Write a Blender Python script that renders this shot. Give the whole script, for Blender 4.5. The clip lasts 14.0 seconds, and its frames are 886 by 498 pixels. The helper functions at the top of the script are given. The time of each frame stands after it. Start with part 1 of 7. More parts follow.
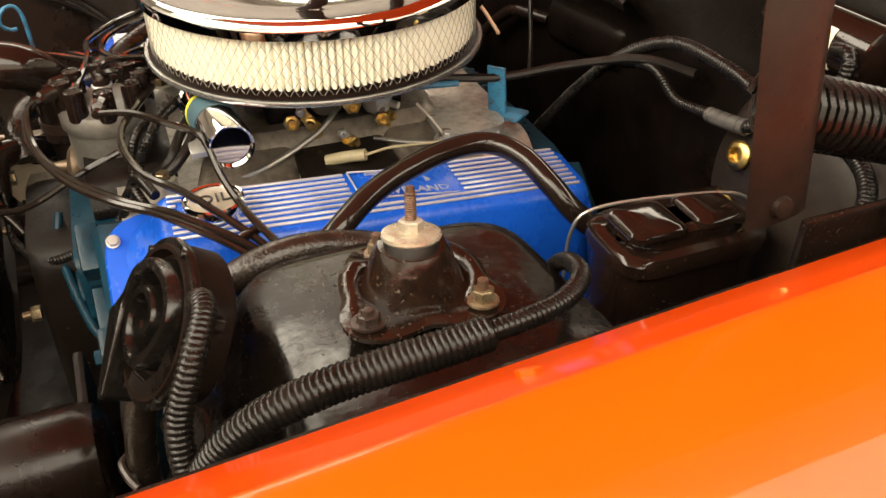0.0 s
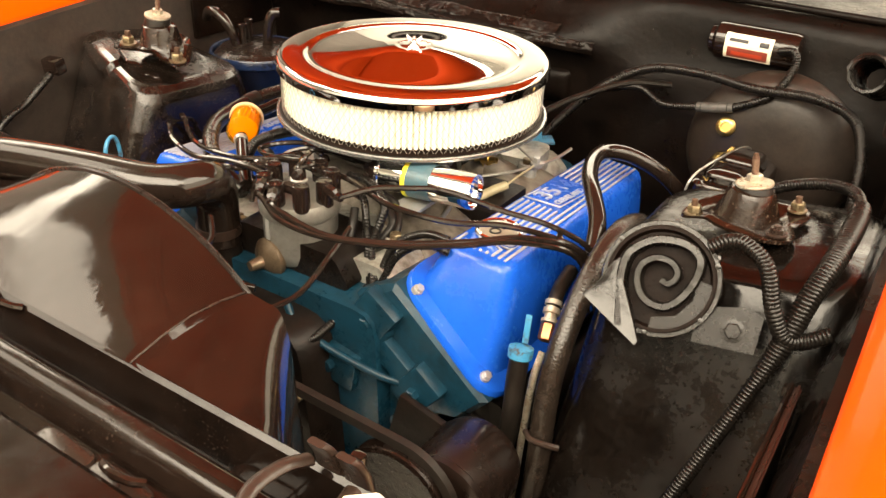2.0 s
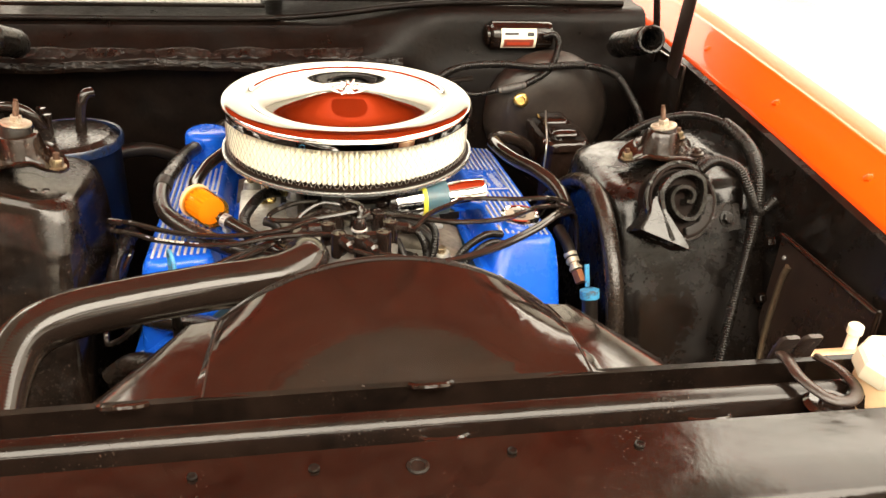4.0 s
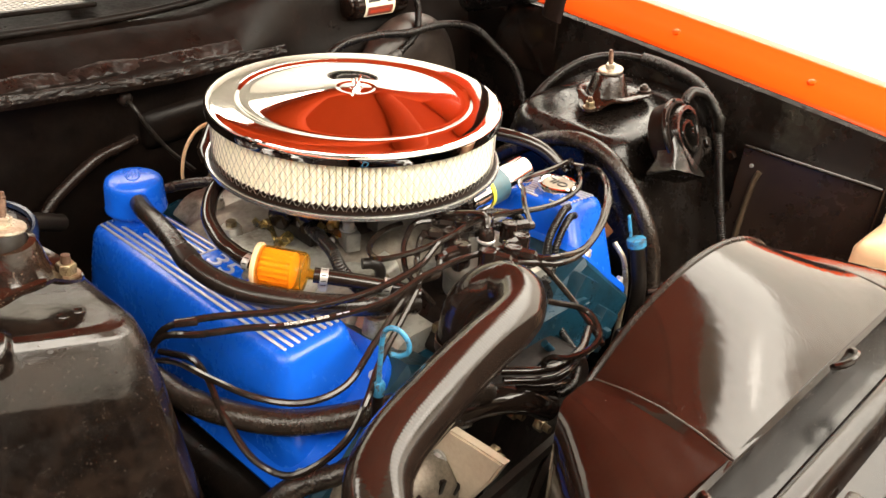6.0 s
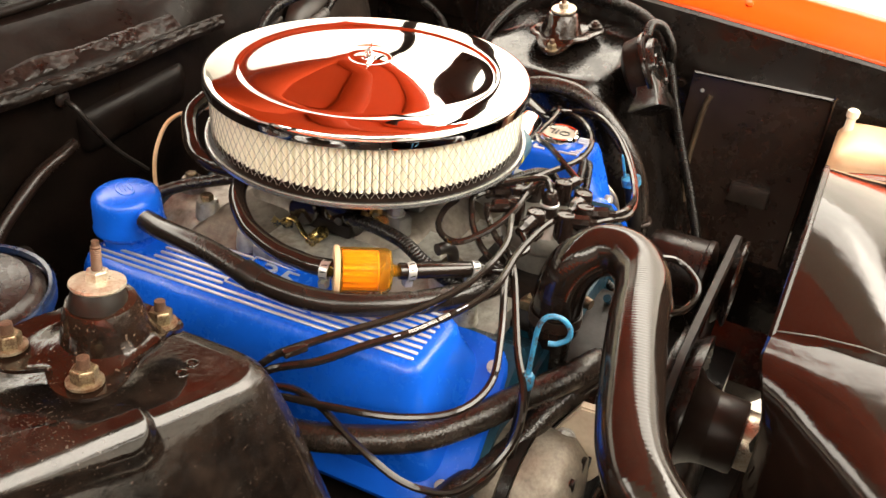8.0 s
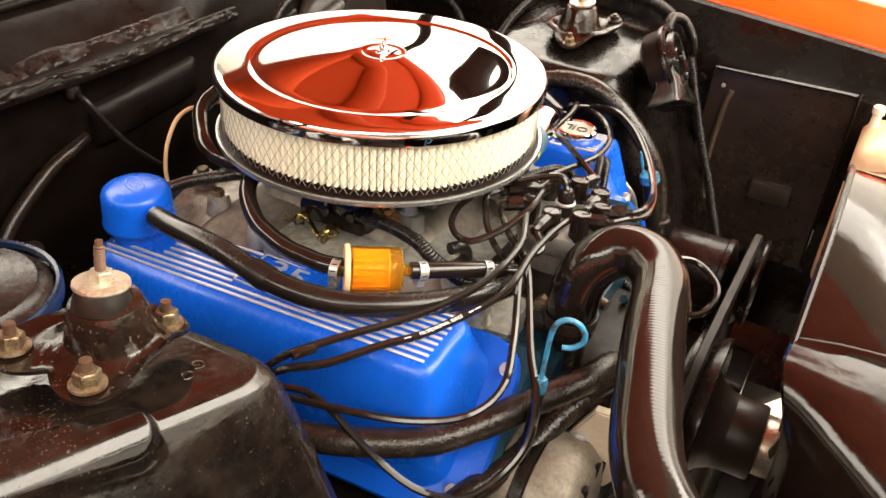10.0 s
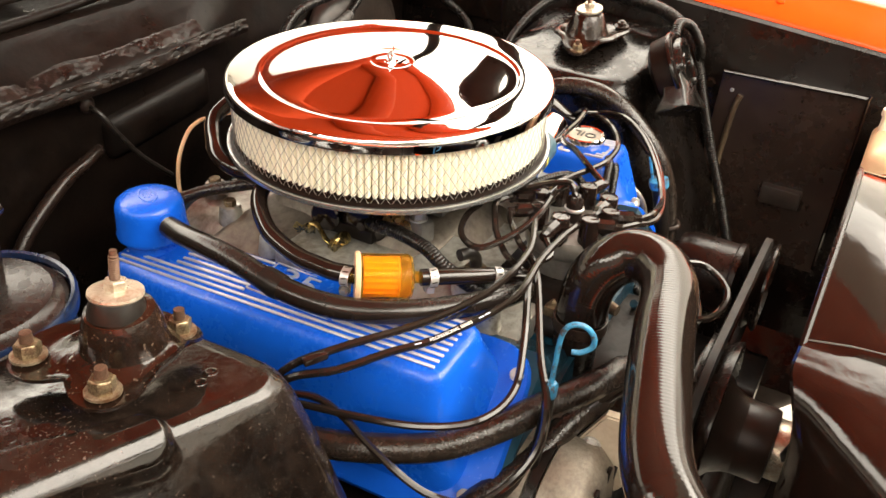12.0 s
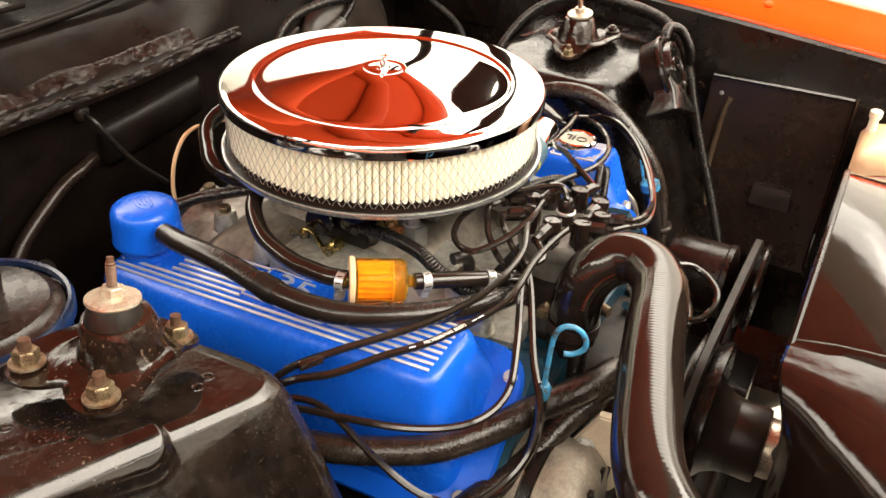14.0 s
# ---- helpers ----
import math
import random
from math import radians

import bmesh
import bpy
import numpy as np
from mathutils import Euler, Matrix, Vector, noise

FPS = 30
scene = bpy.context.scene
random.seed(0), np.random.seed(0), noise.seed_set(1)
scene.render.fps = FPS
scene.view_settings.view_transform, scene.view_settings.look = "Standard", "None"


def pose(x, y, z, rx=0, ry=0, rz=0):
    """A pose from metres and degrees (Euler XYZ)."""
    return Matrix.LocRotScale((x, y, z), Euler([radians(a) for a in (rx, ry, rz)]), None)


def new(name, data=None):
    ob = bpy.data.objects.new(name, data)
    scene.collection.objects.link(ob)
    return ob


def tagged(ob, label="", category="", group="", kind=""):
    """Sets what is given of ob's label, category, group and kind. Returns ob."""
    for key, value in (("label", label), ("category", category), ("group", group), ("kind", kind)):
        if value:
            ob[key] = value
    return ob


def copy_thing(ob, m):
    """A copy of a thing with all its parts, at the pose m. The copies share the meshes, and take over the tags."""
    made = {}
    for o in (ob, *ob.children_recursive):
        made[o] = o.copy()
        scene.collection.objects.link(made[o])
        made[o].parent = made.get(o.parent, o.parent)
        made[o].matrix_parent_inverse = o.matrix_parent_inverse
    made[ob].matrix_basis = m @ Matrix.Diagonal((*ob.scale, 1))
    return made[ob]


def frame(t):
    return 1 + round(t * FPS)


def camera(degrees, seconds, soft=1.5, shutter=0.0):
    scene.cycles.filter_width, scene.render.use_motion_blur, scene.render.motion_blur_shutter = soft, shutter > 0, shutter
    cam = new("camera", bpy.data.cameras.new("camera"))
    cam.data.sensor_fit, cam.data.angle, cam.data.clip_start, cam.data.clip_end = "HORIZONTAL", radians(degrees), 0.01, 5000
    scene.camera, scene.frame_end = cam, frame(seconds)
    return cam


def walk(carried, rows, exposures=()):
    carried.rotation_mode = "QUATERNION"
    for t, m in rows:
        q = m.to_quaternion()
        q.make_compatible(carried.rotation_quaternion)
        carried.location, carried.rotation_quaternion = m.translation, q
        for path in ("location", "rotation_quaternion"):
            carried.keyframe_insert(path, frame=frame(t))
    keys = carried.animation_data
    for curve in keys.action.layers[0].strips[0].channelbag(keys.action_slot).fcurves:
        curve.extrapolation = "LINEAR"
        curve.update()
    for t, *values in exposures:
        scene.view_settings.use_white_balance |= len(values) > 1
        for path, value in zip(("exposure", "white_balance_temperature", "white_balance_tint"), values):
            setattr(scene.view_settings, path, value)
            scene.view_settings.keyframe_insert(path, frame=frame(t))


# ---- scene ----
cam = camera(55.85, 14.0, shutter=0.0)
LID = 0.90  # height of the air cleaner's lid over the floor
ROWS = [  # seconds, place relative to the lid's centre, turn
    (0, 0.8706, -0.1933, 0.2593, 54.78, 0.14, 68.53),
    (0.5, 0.8180, -0.3308, 0.2740, 55.99, 0.08, 58.05),
    (1, 0.7771, -0.4995, 0.2879, 56.91, -0.92, 50.47),
    (1.5, 0.7116, -0.7419, 0.3107, 58.57, -1.38, 42.59),
    (2, 0.6064, -0.8866, 0.3201, 60.23, -2.30, 33.04),
    (2.5, 0.4578, -0.9831, 0.3369, 60.53, -2.50, 22.01),
    (3, 0.2945, -1.0874, 0.3516, 61.47, -2.50, 10.88),
    (3.2, 0.2245, -1.1241, 0.3655, 61.54, -2.25, 6.76),
    (4.25, -0.1780, -1.1600, 0.3780, 61.80, -3.00, -15.10),
    (5.3, -0.5072, -0.9405, 0.3583, 61.75, -3.85, -35.13),
    (5.5, -0.5504, -0.8760, 0.3468, 61.49, -3.91, -38.56),
    (6, -0.6260, -0.7436, 0.3418, 60.50, -3.93, -44.92),
    (6.5, -0.6923, -0.6131, 0.3401, 60.43, -3.48, -52.99),
    (7, -0.7487, -0.4974, 0.3335, 58.78, -3.00, -60.39),
    (7.2, -0.7533, -0.4794, 0.3293, 58.21, -3.33, -61.87),
    (9.5, -0.7305, -0.4616, 0.3271, 56.71, -3.76, -61.12),
    (10, -0.7299, -0.4616, 0.3261, 56.79, -3.49, -60.68),
    (10.5, -0.7309, -0.4645, 0.3267, 56.86, -3.23, -60.34),
    (11, -0.7340, -0.4648, 0.3294, 57.02, -2.97, -60.28),
    (11.5, -0.7355, -0.4674, 0.3288, 57.26, -2.76, -60.25),
    (12, -0.7339, -0.4667, 0.3281, 57.35, -2.52, -60.30),
    (12.5, -0.7328, -0.4682, 0.3302, 57.33, -2.32, -60.30),
    (13, -0.7353, -0.4733, 0.3324, 57.50, -2.10, -60.41),
    (13.5, -0.7389, -0.4732, 0.3329, 57.68, -2.22, -60.55),
    (14, -0.7396, -0.4713, 0.3332, 57.63, -2.28, -60.88),
]
walk(cam, [(t, pose(x, y, z + LID, rx, ry, rz)) for t, x, y, z, rx, ry, rz in ROWS],
     [(0.0, -0.25, 7150, 10), (0.4, 0.10, 7250, 10), (0.8, 0.44, 7450, 10), (1.2, 0.46, 7500, 10), (1.8, 0.30, 7450, 10), (3.2, 0.24, 7200, 10), (5.3, 0.33, 6650, 10), (14.0, 0.35, 6650, 10)])
from mathutils.bvhtree import BVHTree
# ---------------------------------------------------------------- world and light
world = bpy.data.worlds.new("World")
scene.world = world
world.use_nodes = True
world.node_tree.nodes["Background"].inputs[0].default_value = (0.97, 0.95, 0.9, 1)
world.node_tree.nodes["Background"].inputs[1].default_value = 0.3


def unseen_panel(x, y, sx, sy, watts):
    """An unseen light panel under the ceiling, placed to suit the reflections."""
    d = bpy.data.lights.new("unseen_panel", "AREA")
    d.shape, d.size, d.size_y, d.energy, d.color = "RECTANGLE", sx, sy, watts, (1.0, 0.93, 0.81)
    ob = new("unseen_panel", d)
    ob.matrix_world = pose(x, y, 3.14, 0, 0, 0)
    return ob


unseen_panel(0.4, -2.7, 4.6, 2.2, 400)
# Stands in for a bright ceiling mirrored in the shroud's east side.
unseen_panel(2.75, 0.0, 2.4, 5.0, 270)
# Set where the highlight on the shroud points.
unseen_panel(-3.8, 0.5, 1.3, 3.2, 130)
# Added to brighten the ceiling mirrored on the shroud's left.
unseen_panel(-2.6, -1.3, 1.7, 1.5, 42)
# Added to whiten the north wall mirrored in the lid.
unseen_panel(-0.4, 3.9, 7.0, 2.6, 420)
# Added to light the south wall for the front-facing black paint.
unseen_panel(0.2, -5.1, 5.0, 0.8, 90)


# ---------------------------------------------------------------- materials
def shader(name, color, rough=0.5, metal=0.0, vary=None, vscale=40, bump=0.0, bscale=200, coat=0.0, rvary=0.0,
           trans=0.0, spec=0.5, dist=0.001, vlo=0.35, vhi=0.7, wave=0.0, wscale=14, speck=None, sscale=260, samount=0.66):
    """A procedural surface: colour with wear at two scales, flecks of dust, uneven gloss, waviness and fine relief."""
    m = bpy.data.materials.new(name)
    m.use_nodes = True
    nt = m.node_tree
    b = nt.nodes["Principled BSDF"]
    b.inputs["Metallic"].default_value = metal
    b.inputs["Coat Weight"].default_value = coat
    b.inputs["Coat Roughness"].default_value = 0.04
    b.inputs["Transmission Weight"].default_value = trans
    b.inputs["Specular IOR Level"].default_value = spec
    b.inputs["Roughness"].default_value = rough
    b.inputs["Base Color"].default_value = (*color, 1)
    co = nt.nodes.new("ShaderNodeTexCoord")

    def tex(scale, detail=6, rough_=0.6):
        n = nt.nodes.new("ShaderNodeTexNoise")
        n.inputs["Scale"].default_value, n.inputs["Detail"].default_value = scale, detail
        n.inputs["Roughness"].default_value = rough_
        nt.links.new(co.outputs["Object"], n.inputs["Vector"])
        return n.outputs[0]

    def ramp(src, lo, hi, a, c):
        r = nt.nodes.new("ShaderNodeMapRange")
        r.inputs[1].default_value, r.inputs[2].default_value = lo, hi
        r.inputs[3].default_value, r.inputs[4].default_value = a, c
        nt.links.new(src, r.inputs[0])
        return r.outputs[0]

    def madd(src, k, plus):
        n = nt.nodes.new("ShaderNodeMath")
        n.operation = "MULTIPLY_ADD"
        nt.links.new(src, n.inputs[0])
        n.inputs[1].default_value = k
        if isinstance(plus, float):
            n.inputs[2].default_value = plus
        else:
            nt.links.new(plus, n.inputs[2])
        return n.outputs[0]

    def blend(fac, first, second):
        mix = nt.nodes.new("ShaderNodeMix")
        mix.data_type = "RGBA"
        for k, q in ((6, first), (7, second)):
            if isinstance(q, tuple):
                mix.inputs[k].default_value = (*q, 1)
            else:
                nt.links.new(q, mix.inputs[k])
        nt.links.new(fac, mix.inputs[0])
        return mix.outputs[2]

    look_ = color
    if vary:
        both = madd(tex(vscale), 0.6, madd(tex(vscale * 6, 4), 0.4, 0.0))
        look_ = blend(ramp(both, vlo, vhi, 0, 1), color, vary)
    dust = None
    if speck:
        dust = ramp(madd(tex(sscale, 2), 0.75, madd(tex(11, 3), 0.25, 0.0)), samount - 0.06, samount + 0.03, 0, 1)
        look_ = blend(dust, look_, speck)
    if not isinstance(look_, tuple):
        nt.links.new(look_, b.inputs["Base Color"])
    if rvary:
        r = ramp(madd(tex(vscale * 0.7, 5), 0.7, madd(tex(vscale * 9, 3), 0.3, 0.0)), 0.36, 0.64, max(rough - rvary, 0.02), rough + rvary)
        if dust is not None:
            r = madd(dust, 0.3, r)
        nt.links.new(r, b.inputs["Roughness"])
    if bump or wave:
        normal = None
        for strength, sc, ds, det in ((wave, wscale, 0.004, 2), (bump, bscale, dist, 4)):
            if not strength:
                continue
            bp = nt.nodes.new("ShaderNodeBump")
            bp.inputs["Strength"].default_value, bp.inputs["Distance"].default_value = strength, ds
            nt.links.new(tex(sc, det, 0.5), bp.inputs["Height"])
            if normal is not None:
                nt.links.new(normal, bp.inputs["Normal"])
            normal = bp.outputs[0]
        nt.links.new(normal, b.inputs["Normal"])
        if coat:
            nt.links.new(normal, b.inputs["Coat Normal"])
    return m


# Brown in these three blacks is partly the orange hood's bounce put into colour.
M_BLACK = shader("brushed_black_paint", (0.0034, 0.0023, 0.0018), 0.15, vary=(0.014, 0.0080, 0.0058), vscale=13, bump=0.10, bscale=200, rvary=0.09, wave=0.24, wscale=18, spec=0.34, speck=(0.03, 0.02, 0.015), sscale=420, samount=0.69)
M_SMOOTH = shader("gloss_black_paint", (0.0060, 0.0036, 0.0027), 0.085, vary=(0.018, 0.0095, 0.0066), vscale=9, bump=0.05, bscale=200, rvary=0.05, wave=0.12, wscale=14, speck=(0.045, 0.031, 0.023), sscale=360, samount=0.695)
M_SHROUD = shader("worn_gloss_shroud_paint", (0.0064, 0.0039, 0.0030), 0.10, vary=(0.016, 0.0085, 0.006), vscale=9, bump=0.22, bscale=70, rvary=0.10, wave=0.12, wscale=14, speck=(0.04, 0.03, 0.024), sscale=360, samount=0.72)
M_DUSTY = shader("dusty_black_paint", (0.010, 0.007, 0.0054), 0.42, vary=(0.036, 0.025, 0.019), vscale=18, bump=0.3, bscale=150, rvary=0.12)
# Grime, and near black for the shade under the air cleaner and in slots.
M_GRIMESHADE = shader("grime_and_shade_black", (0.0032, 0.0023, 0.0018), 0.42, vary=(0.012, 0.008, 0.006), vscale=25, bump=0.6, bscale=90, rvary=0.18, spec=0.22)
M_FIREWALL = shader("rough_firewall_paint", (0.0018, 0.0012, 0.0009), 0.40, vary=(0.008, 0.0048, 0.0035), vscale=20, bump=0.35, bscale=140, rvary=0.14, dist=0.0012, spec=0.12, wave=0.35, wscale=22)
M_SEALER = shader("ragged_seam_sealer", (0.004, 0.0025, 0.0019), 0.36, vary=(0.020, 0.011, 0.0075), vscale=45, bump=0.8, bscale=130, rvary=0.14, dist=0.002, vlo=0.44, vhi=0.74, spec=0.25)
M_BELT = shader("worn_belt_rubber", (0.007, 0.0055, 0.0045), 0.5, vary=(0.022, 0.016, 0.0125), vscale=40, bump=0.2, bscale=300, rvary=0.1, spec=0.3)
# Darker alloy: dirt plus the recess's shade, both in the colour.
M_DARKALU = shader("darkened_stained_aluminium", (0.20, 0.172, 0.138), 0.45, 0.4, vary=(0.05, 0.036, 0.026), vscale=18, bump=0.4, bscale=240, rvary=0.12, vlo=0.42, vhi=0.70)
M_TOWER = shader("worn_brushed_paint", (0.0048, 0.0031, 0.0024), 0.20, vary=(0.022, 0.014, 0.0102), vscale=15, bump=0.14, bscale=170, rvary=0.15, wave=0.22, wscale=13, speck=(0.06, 0.042, 0.032), sscale=430, samount=0.675, vlo=0.42, vhi=0.70)
M_SOFTHOSE = shader("dull_rubber_hose", (0.0085, 0.0062, 0.005), 0.24, vary=(0.017, 0.012, 0.0095), vscale=25, bump=0.12, bscale=260, rvary=0.1, spec=0.4)
M_TINNED = shader("brown_stained_plating", (0.17, 0.125, 0.082), 0.34, 0.6, vary=(0.06, 0.037, 0.024), vscale=40, bump=0.2, bscale=250, rvary=0.1)
M_CLAY = shader("brown_dusty_pulley_paint", (0.019, 0.0122, 0.0092), 0.36, vary=(0.034, 0.022, 0.0165), vscale=14, bump=0.15, bscale=150, rvary=0.1, spec=0.3)
# Duller copy of the tower black; driver side's dimness is put into the paint.
M_DIMBLACK = shader("dimmed_chassis_black", (0.0034, 0.0024, 0.0019), 0.24, vary=(0.009, 0.0064, 0.005), vscale=17, bump=0.14, bscale=190, rvary=0.17, wave=0.3, wscale=15, spec=0.36, speck=(0.035, 0.026, 0.021), sscale=400, samount=0.70, vlo=0.42, vhi=0.72)
M_APRON = shader("wet_looking_black_paint", (0.0030, 0.0022, 0.0019), 0.21, vary=(0.010, 0.0068, 0.0052), vscale=12, bump=0.45, bscale=55, rvary=0.2, wave=0.25, wscale=17, spec=0.2)
M_BRACKET = shader("dusty_brown_paint", (0.030, 0.018, 0.013), 0.34, vary=(0.012, 0.0066, 0.0048), vscale=40, bump=0.3, bscale=220, rvary=0.14)
M_SOOT = shader("dull_oily_alternator", (0.22, 0.19, 0.15), 0.46, 0.35, vary=(0.06, 0.047, 0.036), vscale=40, bump=0.35, bscale=300, rvary=0.1, vlo=0.40, vhi=0.72)
M_DOME = shader("shiny_rust_stained_paint", (0.006, 0.0036, 0.0027), 0.14, vary=(0.022, 0.0105, 0.006), vscale=30, bump=0.6, bscale=95, rvary=0.12, wave=0.15, wscale=40, speck=(0.10, 0.07, 0.05), sscale=300, samount=0.68)
M_WOVEN = shader("woven_rubber_hose", (0.008, 0.0058, 0.0045), 0.22, vary=(0.03, 0.021, 0.016), vscale=60, bump=0.6, bscale=420, rvary=0.1)
M_RUSTWASHER = shader("rust_stained_washer", (0.27, 0.22, 0.15), 0.4, 0.6, vary=(0.12, 0.06, 0.03), vscale=90, bump=0.3, bscale=300, rvary=0.1, vlo=0.4, vhi=0.6)
M_PUMP = shader("grimy_brown_pump_paint", (0.0062, 0.0037, 0.0028), 0.26, vary=(0.016, 0.009, 0.0066), vscale=14, bump=0.25, bscale=120, rvary=0.12, spec=0.3)
M_PANEL = shader("brown_black_satin_panel", (0.014, 0.0082, 0.0063), 0.28, vary=(0.030, 0.018, 0.0135), vscale=7, bump=0.12, bscale=220, rvary=0.1, wave=0.15, wscale=12)
M_RUBBER = shader("black_rubber", (0.0055, 0.0043, 0.0036), 0.36, vary=(0.015, 0.0115, 0.009), vscale=30, bump=0.1, bscale=300, rvary=0.1, spec=0.3)
M_HOSE = shader("shiny_rubber_hose", (0.009, 0.006, 0.0047), 0.11, vary=(0.016, 0.010, 0.0075), vscale=20, bump=0.08, bscale=160, rvary=0.04)
M_LOOM = shader("corrugated_plastic", (0.0042, 0.0034, 0.0029), 0.27, vary=(0.010, 0.008, 0.0066), vscale=30, rvary=0.08, spec=0.32)
M_WIRE = shader("dark_silicone_wire", (0.0098, 0.0068, 0.0054), 0.11, vary=(0.017, 0.0118, 0.0093), vscale=60, rvary=0.03, spec=0.48)
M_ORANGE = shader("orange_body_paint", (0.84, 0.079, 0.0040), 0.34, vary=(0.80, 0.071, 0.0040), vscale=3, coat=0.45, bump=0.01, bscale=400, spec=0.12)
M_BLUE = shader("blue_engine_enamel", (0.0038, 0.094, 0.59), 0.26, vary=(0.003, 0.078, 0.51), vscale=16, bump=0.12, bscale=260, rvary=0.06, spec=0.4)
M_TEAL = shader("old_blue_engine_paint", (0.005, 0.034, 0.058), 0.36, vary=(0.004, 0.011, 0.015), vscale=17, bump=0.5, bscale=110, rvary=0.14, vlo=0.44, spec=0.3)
M_CHROME = shader("chrome", (0.86, 0.86, 0.86), 0.035, 1.0)
M_ZINC = shader("zinc_plate", (0.50, 0.51, 0.51), 0.34, 0.6, vary=(0.45, 0.42, 0.38), vscale=60, bump=0.1, bscale=400)
M_PAN = shader("plated_base_pan", (0.42, 0.43, 0.43), 0.24, 0.85, vary=(0.32, 0.32, 0.32), vscale=50, bump=0.1, bscale=300)
M_STEEL = shader("bare_steel", (0.52, 0.49, 0.40), 0.32, 0.55, vary=(0.30, 0.19, 0.11), vscale=70, bump=0.25, bscale=300, rvary=0.1, vlo=0.42)
M_RUST = shader("rusty_stud", (0.17, 0.10, 0.065), 0.5, 0.6, vary=(0.07, 0.038, 0.024), vscale=150, bump=0.5, bscale=400)
M_ALU = shader("cast_aluminium", (0.50, 0.49, 0.44), 0.36, 0.55, vary=(0.155, 0.130, 0.100), vscale=20, bump=0.35, bscale=260, rvary=0.12, vlo=0.44, vhi=0.70)
M_OLDBRASS = shader("worn_yellow_zinc", (0.50, 0.37, 0.14), 0.27, 1.0, vary=(0.07, 0.048, 0.022), vscale=120, bump=0.2, bscale=300, rvary=0.1, vlo=0.42, vhi=0.66)
M_GREYCAST = shader("grey_cast_body", (0.185, 0.178, 0.162), 0.33, 0.2, vary=(0.10, 0.093, 0.080), vscale=30, bump=0.2, bscale=200)
M_PALECAST = shader("pale_raw_casting", (0.55, 0.47, 0.36), 0.5, 0.1, vary=(0.42, 0.34, 0.25), vscale=30, bump=0.25, bscale=200, rvary=0.1)
M_NUT = shader("dull_zinc_nut", (0.27, 0.22, 0.13), 0.34, 0.75, vary=(0.10, 0.06, 0.035), vscale=110, bump=0.3, bscale=400, vlo=0.42, vhi=0.6)
M_BRASS = shader("yellow_zinc", (0.66, 0.46, 0.16), 0.3, 1.0, vary=(0.4, 0.27, 0.1), vscale=60, bump=0.15, bscale=300)
M_PAPER = shader("cream_filter_paper", (0.95, 0.92, 0.78), 0.85, vary=(0.94, 0.91, 0.74), vscale=35, bump=0.1, bscale=600)
M_GALV = shader("galvanised_wire", (0.42, 0.41, 0.38), 0.3, 0.85)
M_HORN = shader("scuffed_black_enamel", (0.0085, 0.0072, 0.006), 0.22, vary=(0.0028, 0.002, 0.0016), vscale=38, bump=0.22, bscale=150, rvary=0.14, spec=0.5, wave=0.28, wscale=34)
# Shade in the horn's grooves, put into colour; the filter seal uses it too.
M_GROOVE_SEAL = shader("groove_shade_and_seal_brown", (0.006, 0.0036, 0.0027), 0.4, vary=(0.014, 0.008, 0.006), vscale=60, bump=0.4, bscale=160, rvary=0.15, spec=0.06)
M_STRIPE = shader("bare_aluminium_rib", (0.50, 0.51, 0.54), 0.36, 0.35, vary=(0.36, 0.37, 0.42), vscale=80, bump=0.1, bscale=500)
M_BADGE = shader("letter_silver", (0.55, 0.58, 0.66), 0.35, 0.5, vary=(0.38, 0.43, 0.6), vscale=60)
# Hood orange at half the fender's strength; the underside's shade is in the colour.
M_HOOD = shader("shaded_underside_orange", (0.42, 0.042, 0.008), 0.5, vary=(0.36, 0.034, 0.006), vscale=3, bump=0.05, bscale=200, spec=0.06)
M_WHITE = shader("white_print", (0.8, 0.79, 0.75), 0.5)
M_CREAMLABEL = shader("cream_sticker", (0.82, 0.77, 0.62), 0.35, vary=(0.76, 0.70, 0.54), vscale=80)
M_OLDCREAM = shader("yellowed_plastic", (0.42, 0.36, 0.22), 0.4, vary=(0.3, 0.25, 0.15), vscale=90)
M_TAPE = shader("grey_cloth_tape", (0.09, 0.085, 0.08), 0.5, vary=(0.03, 0.028, 0.026), vscale=120, bump=0.4, bscale=300)
M_ARM = shader("dull_hinge_paint", (0.010, 0.0062, 0.0048), 0.36, vary=(0.024, 0.014, 0.010), vscale=22, bump=0.3, bscale=160, rvary=0.14, spec=0.25)
M_REDPRINT = shader("red_print", (0.28, 0.05, 0.03), 0.35, vary=(0.12, 0.03, 0.02), vscale=200)
M_TAN = shader("aged_translucent_plastic", (0.72, 0.5, 0.3), 0.35, vary=(0.62, 0.4, 0.22), vscale=12, bump=0.1, bscale=120)
M_CAPW = shader("ivory_plastic_cap", (0.85, 0.76, 0.6), 0.35, vary=(0.78, 0.68, 0.5), vscale=30)
M_SKY = shader("light_blue_paint", (0.035, 0.22, 0.40), 0.4, vary=(0.055, 0.04, 0.03), vscale=90, bump=0.3, bscale=300, vlo=0.50, vhi=0.60)
M_BAND = shader("grey_teal_paint", (0.045, 0.12, 0.16), 0.4, vary=(0.06, 0.09, 0.1), vscale=60, bump=0.2, bscale=300)
M_YELLOW = shader("yellow_tape", (0.75, 0.7, 0.05), 0.5, vary=(0.65, 0.55, 0.04), vscale=60)
M_PRINT = shader("black_print", (0.015, 0.015, 0.015), 0.4)
